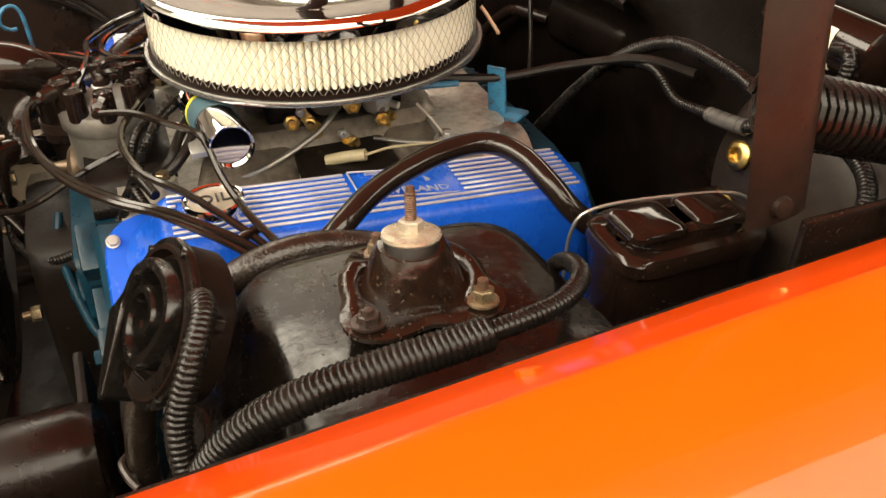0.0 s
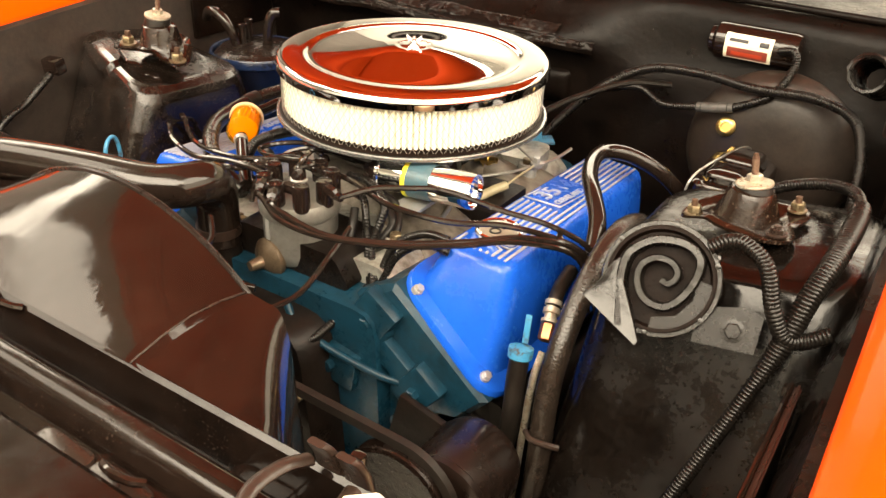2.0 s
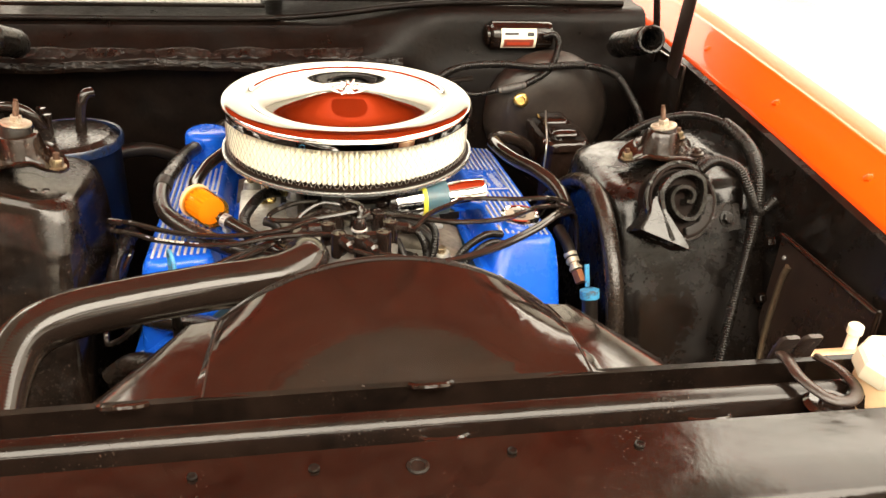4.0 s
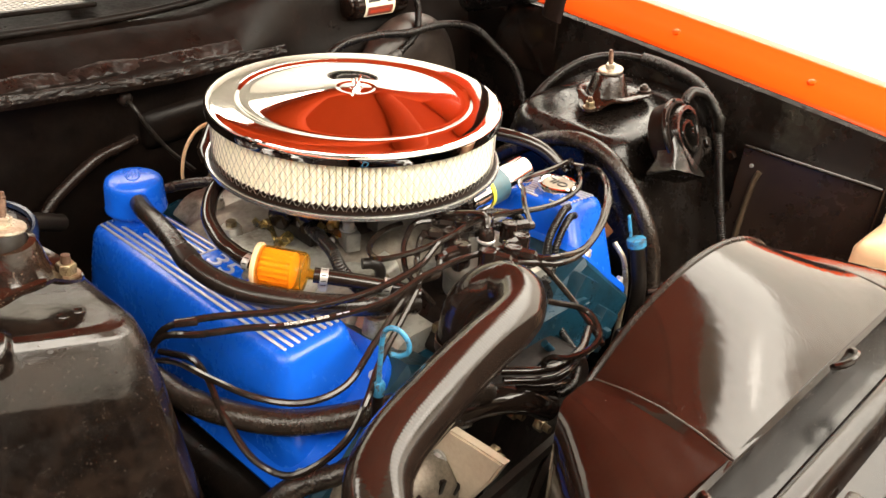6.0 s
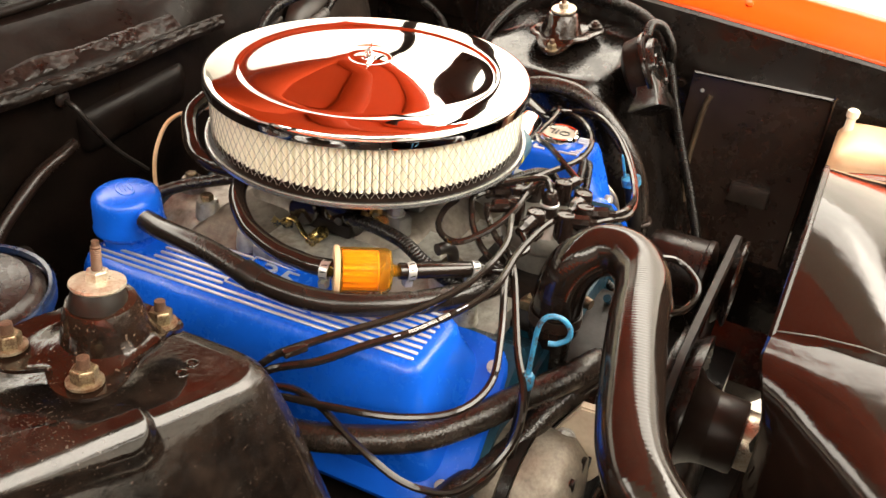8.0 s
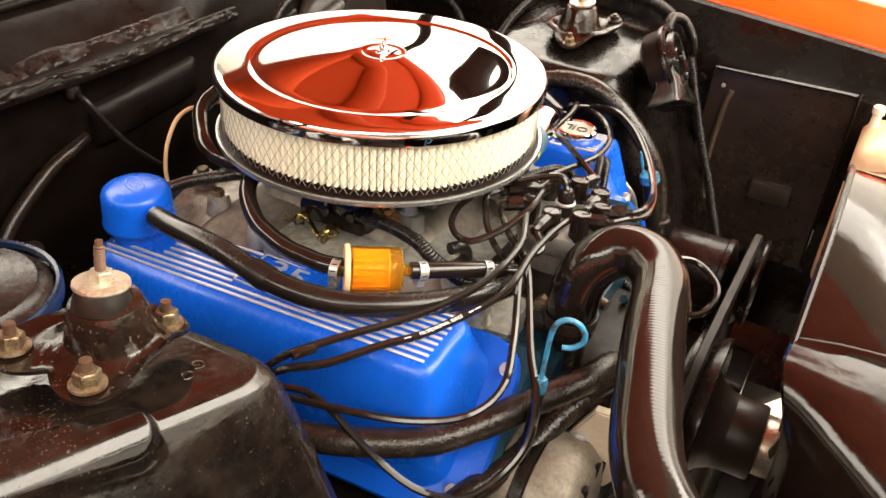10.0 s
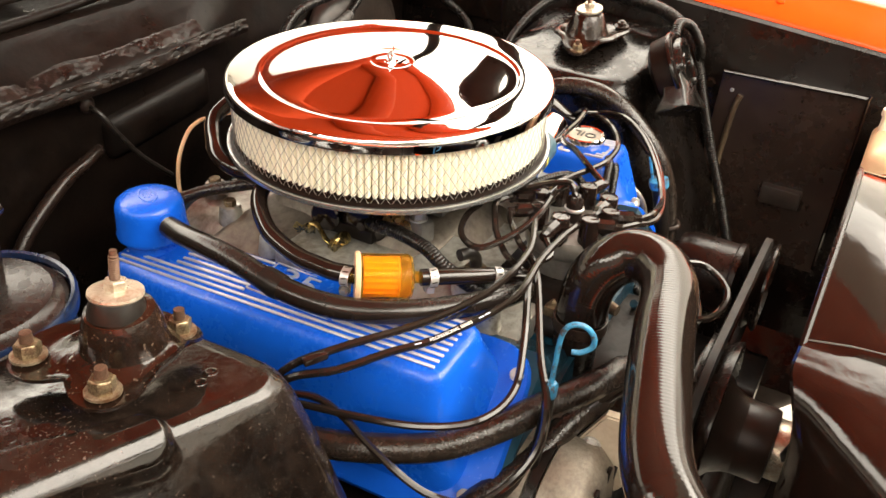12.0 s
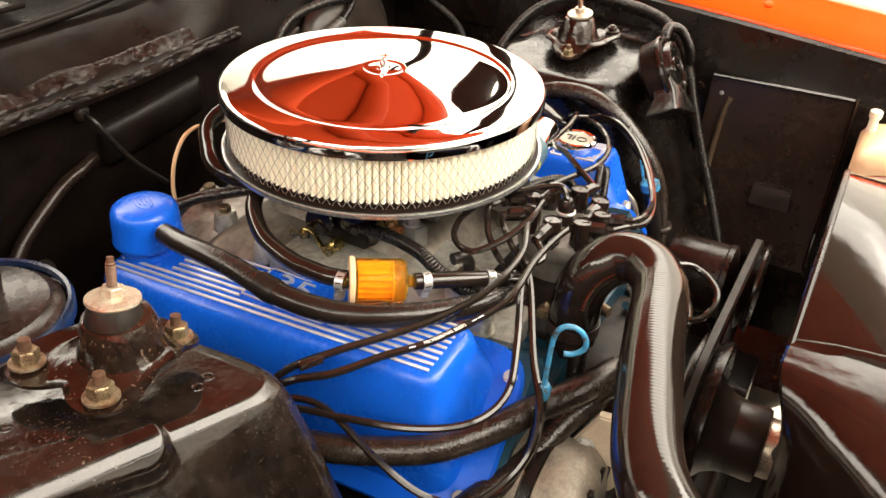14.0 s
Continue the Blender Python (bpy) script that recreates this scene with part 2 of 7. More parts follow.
# Brown tint stands in for the orange hood mirrored in the black.
M_PLASTIC = shader("hood_tinted_bakelite", (0.0085, 0.0052, 0.0041), 0.10, vary=(0.017, 0.0102, 0.0080), vscale=60, bump=0.06, bscale=300, rvary=0.04, spec=0.5)
M_PLASTER = shader("white_wall_paint", (0.82, 0.81, 0.78), 0.7, vary=(0.76, 0.75, 0.71), vscale=1.5, bump=0.05, bscale=30)
# Ceiling colour lowered to cut the light mirrored in the blacks.
M_CEILING = shader("dimmed_ceiling_paint", (0.3, 0.29, 0.27), 0.7, vary=(0.26, 0.25, 0.23), vscale=1.5, bump=0.05, bscale=30)
M_GREYWALL = shader("grey_wall_paint", (0.22, 0.2, 0.185), 0.6, vary=(0.16, 0.14, 0.13), vscale=1.5, bump=0.05, bscale=30)
M_FLOOR = shader("pale_epoxy_floor", (0.58, 0.54, 0.47), 0.25, vary=(0.5, 0.46, 0.39), vscale=2.5, bump=0.03, bscale=20, rvary=0.08)
M_GREYMETAL = shader("pale_grey_grille", (0.38, 0.37, 0.35), 0.35, 0.2, vary=(0.24, 0.23, 0.21), vscale=20)
M_AMBER = shader("amber_plastic", (1.0, 0.60, 0.10), 0.06, trans=0.95)
M_AMBER.node_tree.nodes["Principled BSDF"].inputs["IOR"].default_value = 1.12
M_CAPDISC = shader("plated_cap_disc", (0.36, 0.325, 0.26), 0.42, 0.3, vary=(0.26, 0.22, 0.17), vscale=60, bump=0.1, bscale=200)
M_FILTERMEDIA = shader("amber_filter_pleats", (0.95, 0.58, 0.07), 0.6, vary=(0.9, 0.48, 0.05), vscale=60)


# ---------------------------------------------------------------- mesh helpers
def cat(*gs):
    v, f = [], []
    for gv, gf in gs:
        n = len(v)
        v += gv
        f += [tuple(i + n for i in q) for q in gf]
    return v, f


def tf(g, m):
    return [m @ Vector(p) for p in g[0]], g[1]


def at(x, y, z, rx=0, ry=0, rz=0):
    return pose(x, y, z, rx, ry, rz)


def along(p, q, roll=0):
    """The frame at p whose z axis points at q."""
    d = Vector(q) - Vector(p)
    return Matrix.Translation(p) @ d.to_track_quat("Z", "Y").to_matrix().to_4x4() @ pose(0, 0, 0, 0, 0, roll)


def lathe(prof, n=40, m=None):
    """Turns (radius, height) pairs round z."""
    v, f, rings = [], [], []
    for r, z in prof:
        if r < 1e-6:
            rings.append([len(v)])
            v.append(Vector((0, 0, z)))
        else:
            rings.append(list(range(len(v), len(v) + n)))
            v += [Vector((r * math.cos(2 * math.pi * i / n), r * math.sin(2 * math.pi * i / n), z)) for i in range(n)]
    for a, b in zip(rings, rings[1:]):
        for i in range(n):
            j = (i + 1) % n
            if len(a) == 1 and len(b) > 1:
                f.append((a[0], b[j], b[i]))
            elif len(b) == 1 and len(a) > 1:
                f.append((a[i], a[j], b[0]))
            elif len(a) > 1:
                f.append((a[i], a[j], b[j], b[i]))
    g = (v, f)
    return tf(g, m) if m else g


def loft(rings, cap0=True, cap1=True, closed=True):
    n = len(rings[0])
    v = [Vector(p) for r in rings for p in r]
    f = []
    for k in range(len(rings) - 1):
        for i in range(n if closed else n - 1):
            j = (i + 1) % n
            f.append((k * n + i, k * n + j, (k + 1) * n + j, (k + 1) * n + i))
    if cap0:
        f.append(tuple(reversed(range(n))))
    if cap1:
        f.append(tuple(range((len(rings) - 1) * n, len(rings) * n)))
    return v, f


def spline(pts, sub=6):
    """Points along a smooth curve through pts."""
    p = [Vector(q) for q in pts]
    p = [p[0] * 2 - p[1]] + p + [p[-1] * 2 - p[-2]]
    out = []
    for i in range(1, len(p) - 2):
        a, b, c, d = p[i - 1:i + 3]
        for k in range(sub):
            t = k / sub
            out.append(0.5 * (2 * b + (c - a) * t + (2 * a - 5 * b + 4 * c - d) * t * t + (3 * b - a - 3 * c + d) * t ** 3))
    out.append(p[-2])
    return out


def resample(c, step):
    length = [0.0]
    for a, b in zip(c, c[1:]):
        length.append(length[-1] + (b - a).length)
    n = max(2, int(length[-1] / step))
    out, k = [], 0
    for i in range(n + 1):
        s = length[-1] * i / n
        while k < len(c) - 2 and length[k + 1] < s:
            k += 1
        w = (s - length[k]) / max(1e-9, length[k + 1] - length[k])
        out.append(c[k].lerp(c[k + 1], min(1, w)))
    return out


def sweep(c, radii, n=10, cap=True, flat=1.0, up=None):
    """A skin of circles round the curve c; flat squeezes them across up."""
    t0 = (c[1] - c[0]).normalized()
    nrm = (up and Vector(up) or (Vector((0, 0, 1)) if abs(t0.z) < 0.9 else Vector((1, 0, 0))))
    rings = []
    for i, p in enumerate(c):
        t = (c[min(i + 1, len(c) - 1)] - c[max(i - 1, 0)]).normalized()
        nrm = (nrm - t * nrm.dot(t)).normalized()
        side = t.cross(nrm)
        r = radii[i] if isinstance(radii, list) else radii
        rings.append([p + side * (r * math.cos(2 * math.pi * k / n)) + nrm * (r * flat * math.sin(2 * math.pi * k / n)) for k in range(n)])
    return loft(rings, cap, cap)


def tube(pts, r, n=10, sub=6, flat=1.0):
    return sweep(spline(pts, sub), r, n, True, flat)


def loom(pts, r, pitch=0.0036, n=12, thin=1.0, low=-1.0, lead=0.0):
    """A corrugated hose, which may thin out below a height or over a leading share of its length."""
    c = resample(spline(pts, 8), pitch / 4)
    prof = (0.0, 0.75, 1.0, 0.75)
    size = [r * (thin + (1 - thin) * min(1, max(0, (p.z - low) / 0.04))) * (0.62 if i < lead * len(c) else 1) for i, p in enumerate(c)]
    return sweep(c, [size[i] * (0.90 + 0.10 * prof[i % 4]) for i in range(len(c))], n)


def ribbed(pts, r, n=16, pitch=0.0042, amp=0.00006):
    """A hose whose woven plies show as fine ribs across it."""
    c = resample(spline(pts, 8), pitch / 3)
    return sweep(c, [r + amp * (1, -0.6, -0.6)[i % 3] for i in range(len(c))], n)


def rbox(sx, sy, sz, bev=0.003, seg=2, m=None):
    bm = bmesh.new()
    bmesh.ops.create_cube(bm, size=1.0)
    for q in bm.verts:
        q.co = Vector((q.co.x * sx, q.co.y * sy, q.co.z * sz))
    if bev:
        bmesh.ops.bevel(bm, geom=list(bm.edges), offset=min(bev, 0.45 * min(sx, sy, sz)), segments=seg, affect="EDGES", profile=0.6)
    bm.verts.index_update()
    g = ([q.co.copy() for q in bm.verts], [tuple(q.index for q in p.verts) for p in bm.faces])
    bm.free()
    return tf(g, m) if m else g


def plate(poly, h, bev=0.0015, m=None):
    """A bevelled plate: the polygon (x, y) from z 0 to h."""
    bm = bmesh.new()
    lo = [bm.verts.new((x, y, 0)) for x, y in poly]
    face = bm.faces.new(lo)
    r = bmesh.ops.extrude_face_region(bm, geom=[face])
    for q in r["geom"]:
        if isinstance(q, bmesh.types.BMVert):
            q.co.z += h
    bmesh.ops.recalc_face_normals(bm, faces=list(bm.faces))
    if bev:
        bmesh.ops.bevel(bm, geom=[e for e in bm.edges if abs(e.verts[0].co.z - e.verts[1].co.z) < 1e-6], offset=bev, segments=2, affect="EDGES")
    bm.verts.index_update()
    g = ([q.co.copy() for q in bm.verts], [tuple(q.index for q in p.verts) for p in bm.faces])
    bm.free()
    return tf(g, m) if m else g


def rquad(a, b, c, d, r, n=5):
    """A ring: the quad a b c d with rounded corners."""
    p = [Vector(q) for q in (a, b, c, d)]
    out = []
    for i in range(4):
        q, q0, q1 = p[i], p[i - 1], p[(i + 1) % 4]
        s = q + (q0 - q).normalized() * r
        e = q + (q1 - q).normalized() * r
        for k in range(n):
            t = k / (n - 1)
            out.append(s * (1 - t) ** 2 + q * (2 * t * (1 - t)) + e * t * t)
    return out


def hexnut(r, h, m):
    """A nut or bolt head with its washer face."""
    top = lathe([(0, 0), (r * 1.0, 0), (r, h * 0.86), (r * 0.86, h), (0, h)], 6)
    return tf(top, m)


def thing(name, label, category, base, group="", kind=""):
    ob = new(name)
    ob.empty_display_size = 0.03
    ob.location = (base[0], base[1], base[2] + LID)
    return tagged(ob, label, category, group, kind)


def part(name, g, material, parent, label="", smooth=40):
    """One mesh object under a thing or a part; g is laid out round the lid's centre."""
    me = bpy.data.meshes.new(name)
    org = Vector((0, 0, -LID))
    q = parent
    while q is not None:
        org = org + q.location
        q = q.parent
    me.from_pydata([tuple(Vector(p) - org) for p in g[0]], [], g[1])
    me.validate()
    bm = bmesh.new()
    bm.from_mesh(me)
    bmesh.ops.recalc_face_normals(bm, faces=list(bm.faces))
    if smooth:
        lim = radians(smooth)
        for fc in bm.faces:
            fc.smooth = True
        for e in bm.edges:
            if len(e.link_faces) == 2 and e.calc_face_angle(0) > lim:
                e.smooth = False
    bm.to_mesh(me)
    bm.free()
    me.materials.append(material)
    ob = new(name, me)
    ob.parent = parent
    if label:
        ob["label"] = label
    return ob


def solo(name, g, material, label, category, base, group="", kind="", smooth=40):
    """A thing of one mesh."""
    me_owner = thing("tmp", label, category, base, group, kind)
    ob = part(name, g, material, me_owner, "", smooth)
    loc = me_owner.location.copy()
    ob.parent = None
    ob.location = loc
    bpy.data.objects.remove(me_owner)
    return tagged(ob, label, category, group, kind)


def text_mesh(body, size, depth, m):
    """Raised letters, centred, laid out in the frame m."""
    cu = bpy.data.curves.new("letters", "FONT")
    cu.body, cu.size, cu.extrude, cu.align_x, cu.align_y, cu.resolution_u = body, size, depth, "CENTER", "CENTER", 3
    ob = bpy.data.objects.new("letters", cu)
    me = ob.to_mesh()
    g = ([m @ q.co for q in me.vertices], [tuple(p.vertices) for p in me.polygons])
    ob.to_mesh_clear()
    bpy.data.objects.remove(ob)
    bpy.data.curves.remove(cu)
    return g


# ---------------------------------------------------------------- the garage
def slab(name, sx, sy, sz, x, y, z, material, label):
    g = rbox(sx, sy, sz, 0)
    return solo(name, tf(g, at(x, y, z - LID)), material, label, name.split("_")[0], (x, y, z - LID), kind="structure", smooth=0)


# Ceiling and north, south, west walls are unseen; tones set for the reflections.
slab("floor", 12, 12, 0.1, 0, 0, -0.05, M_FLOOR, "pale glossy epoxy garage floor")
slab("ceiling", 12, 12, 0.1, 0, 0, 3.25, M_CEILING, "unseen garage ceiling, grey to keep the blacks deep")
slab("wall_north", 12.2, 0.1, 3.2, 0, 6.05, 1.6, M_PLASTER, "plain white painted garage wall")
slab("wall_south", 12.2, 0.1, 3.2, 0, -6.05, 1.6, M_PLASTER, "plain off-white painted garage wall")
slab("wall_east", 0.1, 12, 3.2, 4.05, 0, 1.6, M_PLASTER, "plain white painted garage wall")
slab("wall_west", 0.1, 12, 3.2, -5.05, 0, 1.6, M_GREYWALL, "unseen grey garage wall toned for the reflections")

# ---------------------------------------------------------------- the car's body round the engine bay
car = thing("car", "orange muscle car with its hood open over a black engine bay", "car", (0, 0, -LID))


def edge_z(y):
    """Height of the fender's inner edge along the car."""
    return -0.012 + 0.075 * y - 0.02 * y * y


def fender(sign):
    ys = [-1.05 + 0.1 * i for i in range(19)]
    prof = [(0.605, -0.020), (0.606, -0.004), (0.609, 0.001), (0.638, 0.0215), (0.655, 0.0350), (0.6585, 0.0378), (0.6605, 0.0398), (0.663, 0.0408), (0.668, 0.0412),
            (0.69, 0.0400), (0.72, 0.032), (0.75, 0.016), (0.79, -0.02), (0.83, -0.07), (0.85, -0.13), (0.86, -0.3), (0.85, -0.62), (0.83, -0.62)]
    rings = [[(sign * x, y, edge_z(y) + z) for x, z in prof] for y in ys]
    return loft(rings, False, False, False)


part("fender", fender(1), M_ORANGE, car, "orange painted front fender")
part("fender", fender(-1), M_ORANGE, car, "orange painted front fender")
for s in (1, -1):
    for y in (-0.53, -0.296, -0.06, 0.18):
        z = edge_z(y) + 0.018
        part("fender_bolt", hexnut(0.0062, 0.0035, at(s * 0.634, y, z, 0, -s * 36, 0)), M_ORANGE, car, "orange painted bolt head")


def wheel(s):
    m = along((s * 0.66, -0.25, -0.575), (s * 1.0, -0.25, -0.575))
    w = part("wheel", lathe([(0, 0.06), (0.06, 0.06), (0.17, 0.03), (0.185, 0.0), (0.185, 0.17), (0.16, 0.15), (0.06, 0.12), (0, 0.12)], 40, m), M_ZINC, car, "plain steel road wheel")
    part("tyre", lathe([(0.185, 0.0), (0.22, -0.012), (0.29, -0.01), (0.318, 0.012), (0.325, 0.04), (0.325, 0.14), (0.318, 0.168), (0.29, 0.188), (0.22, 0.188), (0.185, 0.17)], 48, m), M_BELT, w, "black rubber tyre")


for s in (1, -1):
    wheel(s)


def apron(s):
    """Black inner fender: gutter, upright panel and bulge over the wheel."""
    ys = [-0.62, -0.52, -0.46, -0.36, -0.26, -0.22, -0.1, 0.05, 0.2, 0.32, 0.38]
    rings = []
    for y in ys:
        e = edge_z(y)
        rings.append([(s * x, y, z) for x, z in ((0.606, e - 0.006), (0.597, e - 0.010), (0.590, e - 0.055), (0.584, e - 0.075), (0.579, -0.13), (0.575, -0.3), (0.57, -0.55), (0.50, -0.62))])
    return loft(rings, False, False, False)


for s in (1, -1):
    part("apron", apron(s), M_APRON if s > 0 else M_DUSTY, car, "glossy black inner fender panel" if s > 0 else "dusty brown black inner fender panel")
    # the plate in front of the tower with its turned edge
    g = plate([(-0.458, -0.42), (-0.458, -0.113), (-0.248, -0.117), (-0.240, -0.42)], 0.006, 0.002, Matrix(((0, 0, -s, s * 0.574), (1, 0, 0, 0), (0, 1, 0, 0), (0, 0, 0, 1))))
    plate_ob = part("apron_plate", g, M_PANEL, car, "brown black splash panel with a turned edge")
    part("turned_edge", tube([(s * 0.5655, -0.250, -0.1175), (s * 0.5655, -0.40, -0.1150), (s * 0.5655, -0.454, -0.1145), (s * 0.5655, -0.458, -0.120), (s * 0.5655, -0.458, -0.25), (s * 0.5655, -0.458, -0.41)], 0.0026, 8), M_SMOOTH, plate_ob)


def tower(s):
    """Shock tower: a rounded top, steep walls and a shoulder toward the front."""
    def ring(x0, x1, y0, y1, z0, z1, r):
        skew = 0.33 * (x1 - x0) if s < 0 else 0.0
        return rquad((s * x0, y0, z0), (s * x0, y1, z0), (s * x1, y1, z1), (s * x1, y0 + skew, z1), r, 36)
    rings = [ring(0.30, 0.60, -0.40, 0.12, -0.75, -0.70, 0.03),
             ring(0.345, 0.60, -0.272, 0.085, -0.35, -0.30, 0.05),
             ring(0.349, 0.60, -0.214, 0.071, -0.22, -0.18, 0.055),
             ring(0.351, 0.60, -0.186, 0.066, -0.155, -0.12, 0.055),
             ring(0.354, 0.60, -0.168, 0.060, -0.122, -0.092, 0.055),
             ring(0.358, 0.597, -0.160, 0.056, -0.109, -0.080, 0.054),
             ring(0.364, 0.591, -0.152, 0.050, -0.102, -0.074, 0.050),
             ring(0.374, 0.583, -0.142, 0.042, -0.099, -0.072, 0.045),
             ring(0.43, 0.54, -0.08, 0.02, -0.092, -0.070, 0.02)]
    dense = []
    for k in range(len(rings) - 1):
        a, b = rings[k], rings[k + 1]
        n = max(1, int((a[0] - b[0]).length / (0.0024 if s < 0 else 0.006))) if k > 0 else 12
        dense += [[p.lerp(q, w / n) for p, q in zip(a, b)] for w in range(n)]
    dense.append(rings[-1])
    out = []
    for r in dense:
        c = [Vector(p) for p in r]
        c = resample(c + [c[0]], 0.0022 if s < 0 else 0.008)[:-1]
        out.append(c)
    m = max(len(c) for c in out)
    out = [resample_to([Vector(p) for p in r], m) for r in dense]
    if s < 0:
        for r in out:
            for p in r:
                p.z -= 0.075 * (p.y + 0.05) * min(1, max(0, (p.z + 0.16) / 0.05))
    v, f = loft(out, False, True)
    if s > 0:
        return v, f
    # the pressed step along the front shoulder of the passenger tower
    a, b = Vector((-0.534, -0.062, 0)), Vector((-0.454, -0.102, 0))
    ln = (b - a).normalized()
    fwd = Vector((ln.y, -ln.x, 0))
    fwd = -fwd if fwd.y > 0 else fwd
    me = bpy.data.meshes.new("skin")
    me.from_pydata([tuple(p) for p in v], [], f)
    sign = 1.0 if me.vertices[len(v) - 1].normal.z > 0 else -1.0
    nv = []
    for p, q in zip(v, me.vertices):
        rel = Vector((p.x, p.y, 0)) - b
        along_, ahead = rel.dot(ln), rel.dot(fwd)
        zt = -0.085 - 0.10 * (p.x + 0.5)
        arc = ahead + 0.9 * max(0.0, zt - p.z)
        dx, dy = along_ + 0.020, abs(arc - 0.026) - 0.026 + 0.020
        sd = math.hypot(max(dx, 0), max(dy, 0)) + min(max(dx, dy), 0) - 0.020
        w = min(1, max(0, 0.35 - sd / (0.008 + 0.014 * min(1, max(0, (arc - 0.024) / 0.02)))))
        nv.append(p + Vector(q.normal) * sign * (0.0060 * w * w * (3 - 2 * w)))
    bpy.data.meshes.remove(me)
    return nv, f


def resample_to(ring, m):
    """The closed ring with m even points."""
    c = ring + [ring[0]]
    length = [0.0]
    for p, q in zip(c, c[1:]):
        length.append(length[-1] + (q - p).length)
    out, k = [], 0
    for i in range(m):
        t = length[-1] * i / m
        while length[k + 1] < t:
            k += 1
        out.append(c[k].lerp(c[k + 1], (t - length[k]) / max(1e-9, length[k + 1] - length[k])))
    return out


def strut_mount(s):
    """Pressed cap with scalloped skirt, rubber bush, washer, nut and stud on top of a tower."""
    top = Vector((0.457, -0.053, 0.0)) if s > 0 else Vector((-0.427, -0.052, 0.015))
    low = Vector((0.463, -0.055, -0.033)) if s > 0 else Vector((-0.432, -0.053, -0.016))
    ax = along(low, top)
    nuts = ((0.411, -0.062, -0.083), (0.506, -0.024, -0.066), (0.502, -0.096, -0.064)) if s > 0 else ((-0.390, -0.061, -0.078), (-0.476, -0.079, -0.064), (-0.478, -0.008, -0.064))
    base = Vector((low.x, low.y, low.z))
    angs = [math.atan2(q[1] - base.y, q[0] - base.x) for q in nuts]
    n, rings = 72, []
    for k in range(12):
        ring = []
        for i in range(n):
            a = 2 * math.pi * i / n
            near = min(range(3), key=lambda j: abs((a - angs[j] + math.pi) % (2 * math.pi) - math.pi))
            da = abs((a - angs[near] + math.pi) % (2 * math.pi) - math.pi)
            w = 0.5 + 0.5 * math.cos(min(math.pi, da * (4.1 if s > 0 else 3.5)))
            reach = math.hypot(nuts[near][0] - base.x, nuts[near][1] - base.y)
            drop = base.z - nuts[near][2]
            if k < 5:
                r, z = ((0.0185, -0.0125), (0.0240, -0.0145), (0.0268, -0.0215), (0.0290, -0.0320), (0.0315, -0.0415))[k] if s < 0 else ((0.0165, -0.0045), (0.0215, -0.0060), (0.0250, -0.0120), (0.0290, -0.0250), (0.0340, -0.0365))[k]
            else:
                u = (k - 4) / 7
                if s > 0:
                    r1 = 0.048 + (reach - 0.048 + 0.013) * w
                    z1 = -0.034 + (-drop + 0.034 + 0.001) * w
                    r = 0.0335 + (r1 - 0.0335) * u
                    z = -0.036 + (z1 + 0.036) * min(1, u * 1.5) + 0.003 * math.sin(math.pi * u) * (1 - w)
                else:
                    # flat ears under the nuts, a rim curled up between them
                    r1 = 0.0440 + (reach - 0.0440 + 0.0145) * w ** 0.8
                    z1 = -0.0400 + (-drop + 0.0400 + 0.001) * w ** 0.6
                    r = 0.0315 + (r1 - 0.0315) * u
                    z = -0.0415 + (z1 + 0.0415) * min(1, u * 2.6) - 0.004 * math.sin(math.pi * u) * (1 - w)
            ring.append(base + Vector((r * math.cos(a), r * math.sin(a), z)))
        rings.append(ring)
    under = [[p + Vector((0, 0, -0.003)) for p in r] for r in reversed(rings[4:])]
    mount = part("strut_mount", loft(rings + under, False, False), M_DOME, car, "black pressed steel strut mount with worn paint")
    part("rubber_bush", lathe([(0, -0.0165), (0.0205, -0.0165), (0.0195, -0.011), (0.0174, -0.004), (0.0160, -0.001), (0, -0.001)], 32, ax), M_RUBBER, mount)
    part("washer", lathe([(0, -0.0015), (0.0182, -0.0020), (0.0192, -0.0004), (0.0188, 0.0016), (0.0155, 0.0026), (0.012, 0.0030), (0, 0.0035)], 36, ax), M_STEEL, mount, "dished pale steel washer with rust stains")
    part("nut", hexnut(0.0080, 0.0070, ax @ at(0, 0, 0.0032)), M_STEEL, mount)
    prof = [(0, 0.009)]
    for i in range(12):
        prof += [(0.0038, 0.010 + i * 0.0014), (0.0033, 0.0107 + i * 0.0014)]
    prof += [(0.0036, 0.0275), (0.0028, 0.0283), (0.0026, 0.0318), (0, 0.0322)]
    part("threaded_stud", lathe(prof, 14, ax), M_RUST, mount, "rust brown threaded stud")
    for k, q in enumerate(nuts):
        m = along(q, (q[0] - s * 0.1, q[1], q[2] + 1)) @ Matrix.Scale(1.0 if s < 0 else 0.8, 4)
        if s > 0 and k == 2:
            part("flange_washer", lathe([(0, 0), (0.0135, 0), (0.0135, 0.002), (0, 0.0025)], 24, m @ at(0, 0, 0.003)), M_BRACKET, mount)
            part("flange_nut", hexnut(0.0092, 0.007, m @ at(0, 0, 0.005)), M_BRACKET, mount, "low nut under brown dust")
            part("bolt_end", lathe([(0, 0.010), (0.0046, 0.010), (0.0042, 0.015), (0, 0.0155)], 12, m), M_BRACKET, mount)
            continue
        part("flange_washer", lathe([(0, 0), (0.0125, 0), (0.0125, 0.002), (0, 0.0025)], 24, m @ at(0, 0, 0.003)), M_RUSTWASHER, mount)
        part("flange_nut", hexnut(0.0092, 0.010, m @ at(0, 0, 0.005)), M_NUT, mount, "dull yellowed zinc nut")
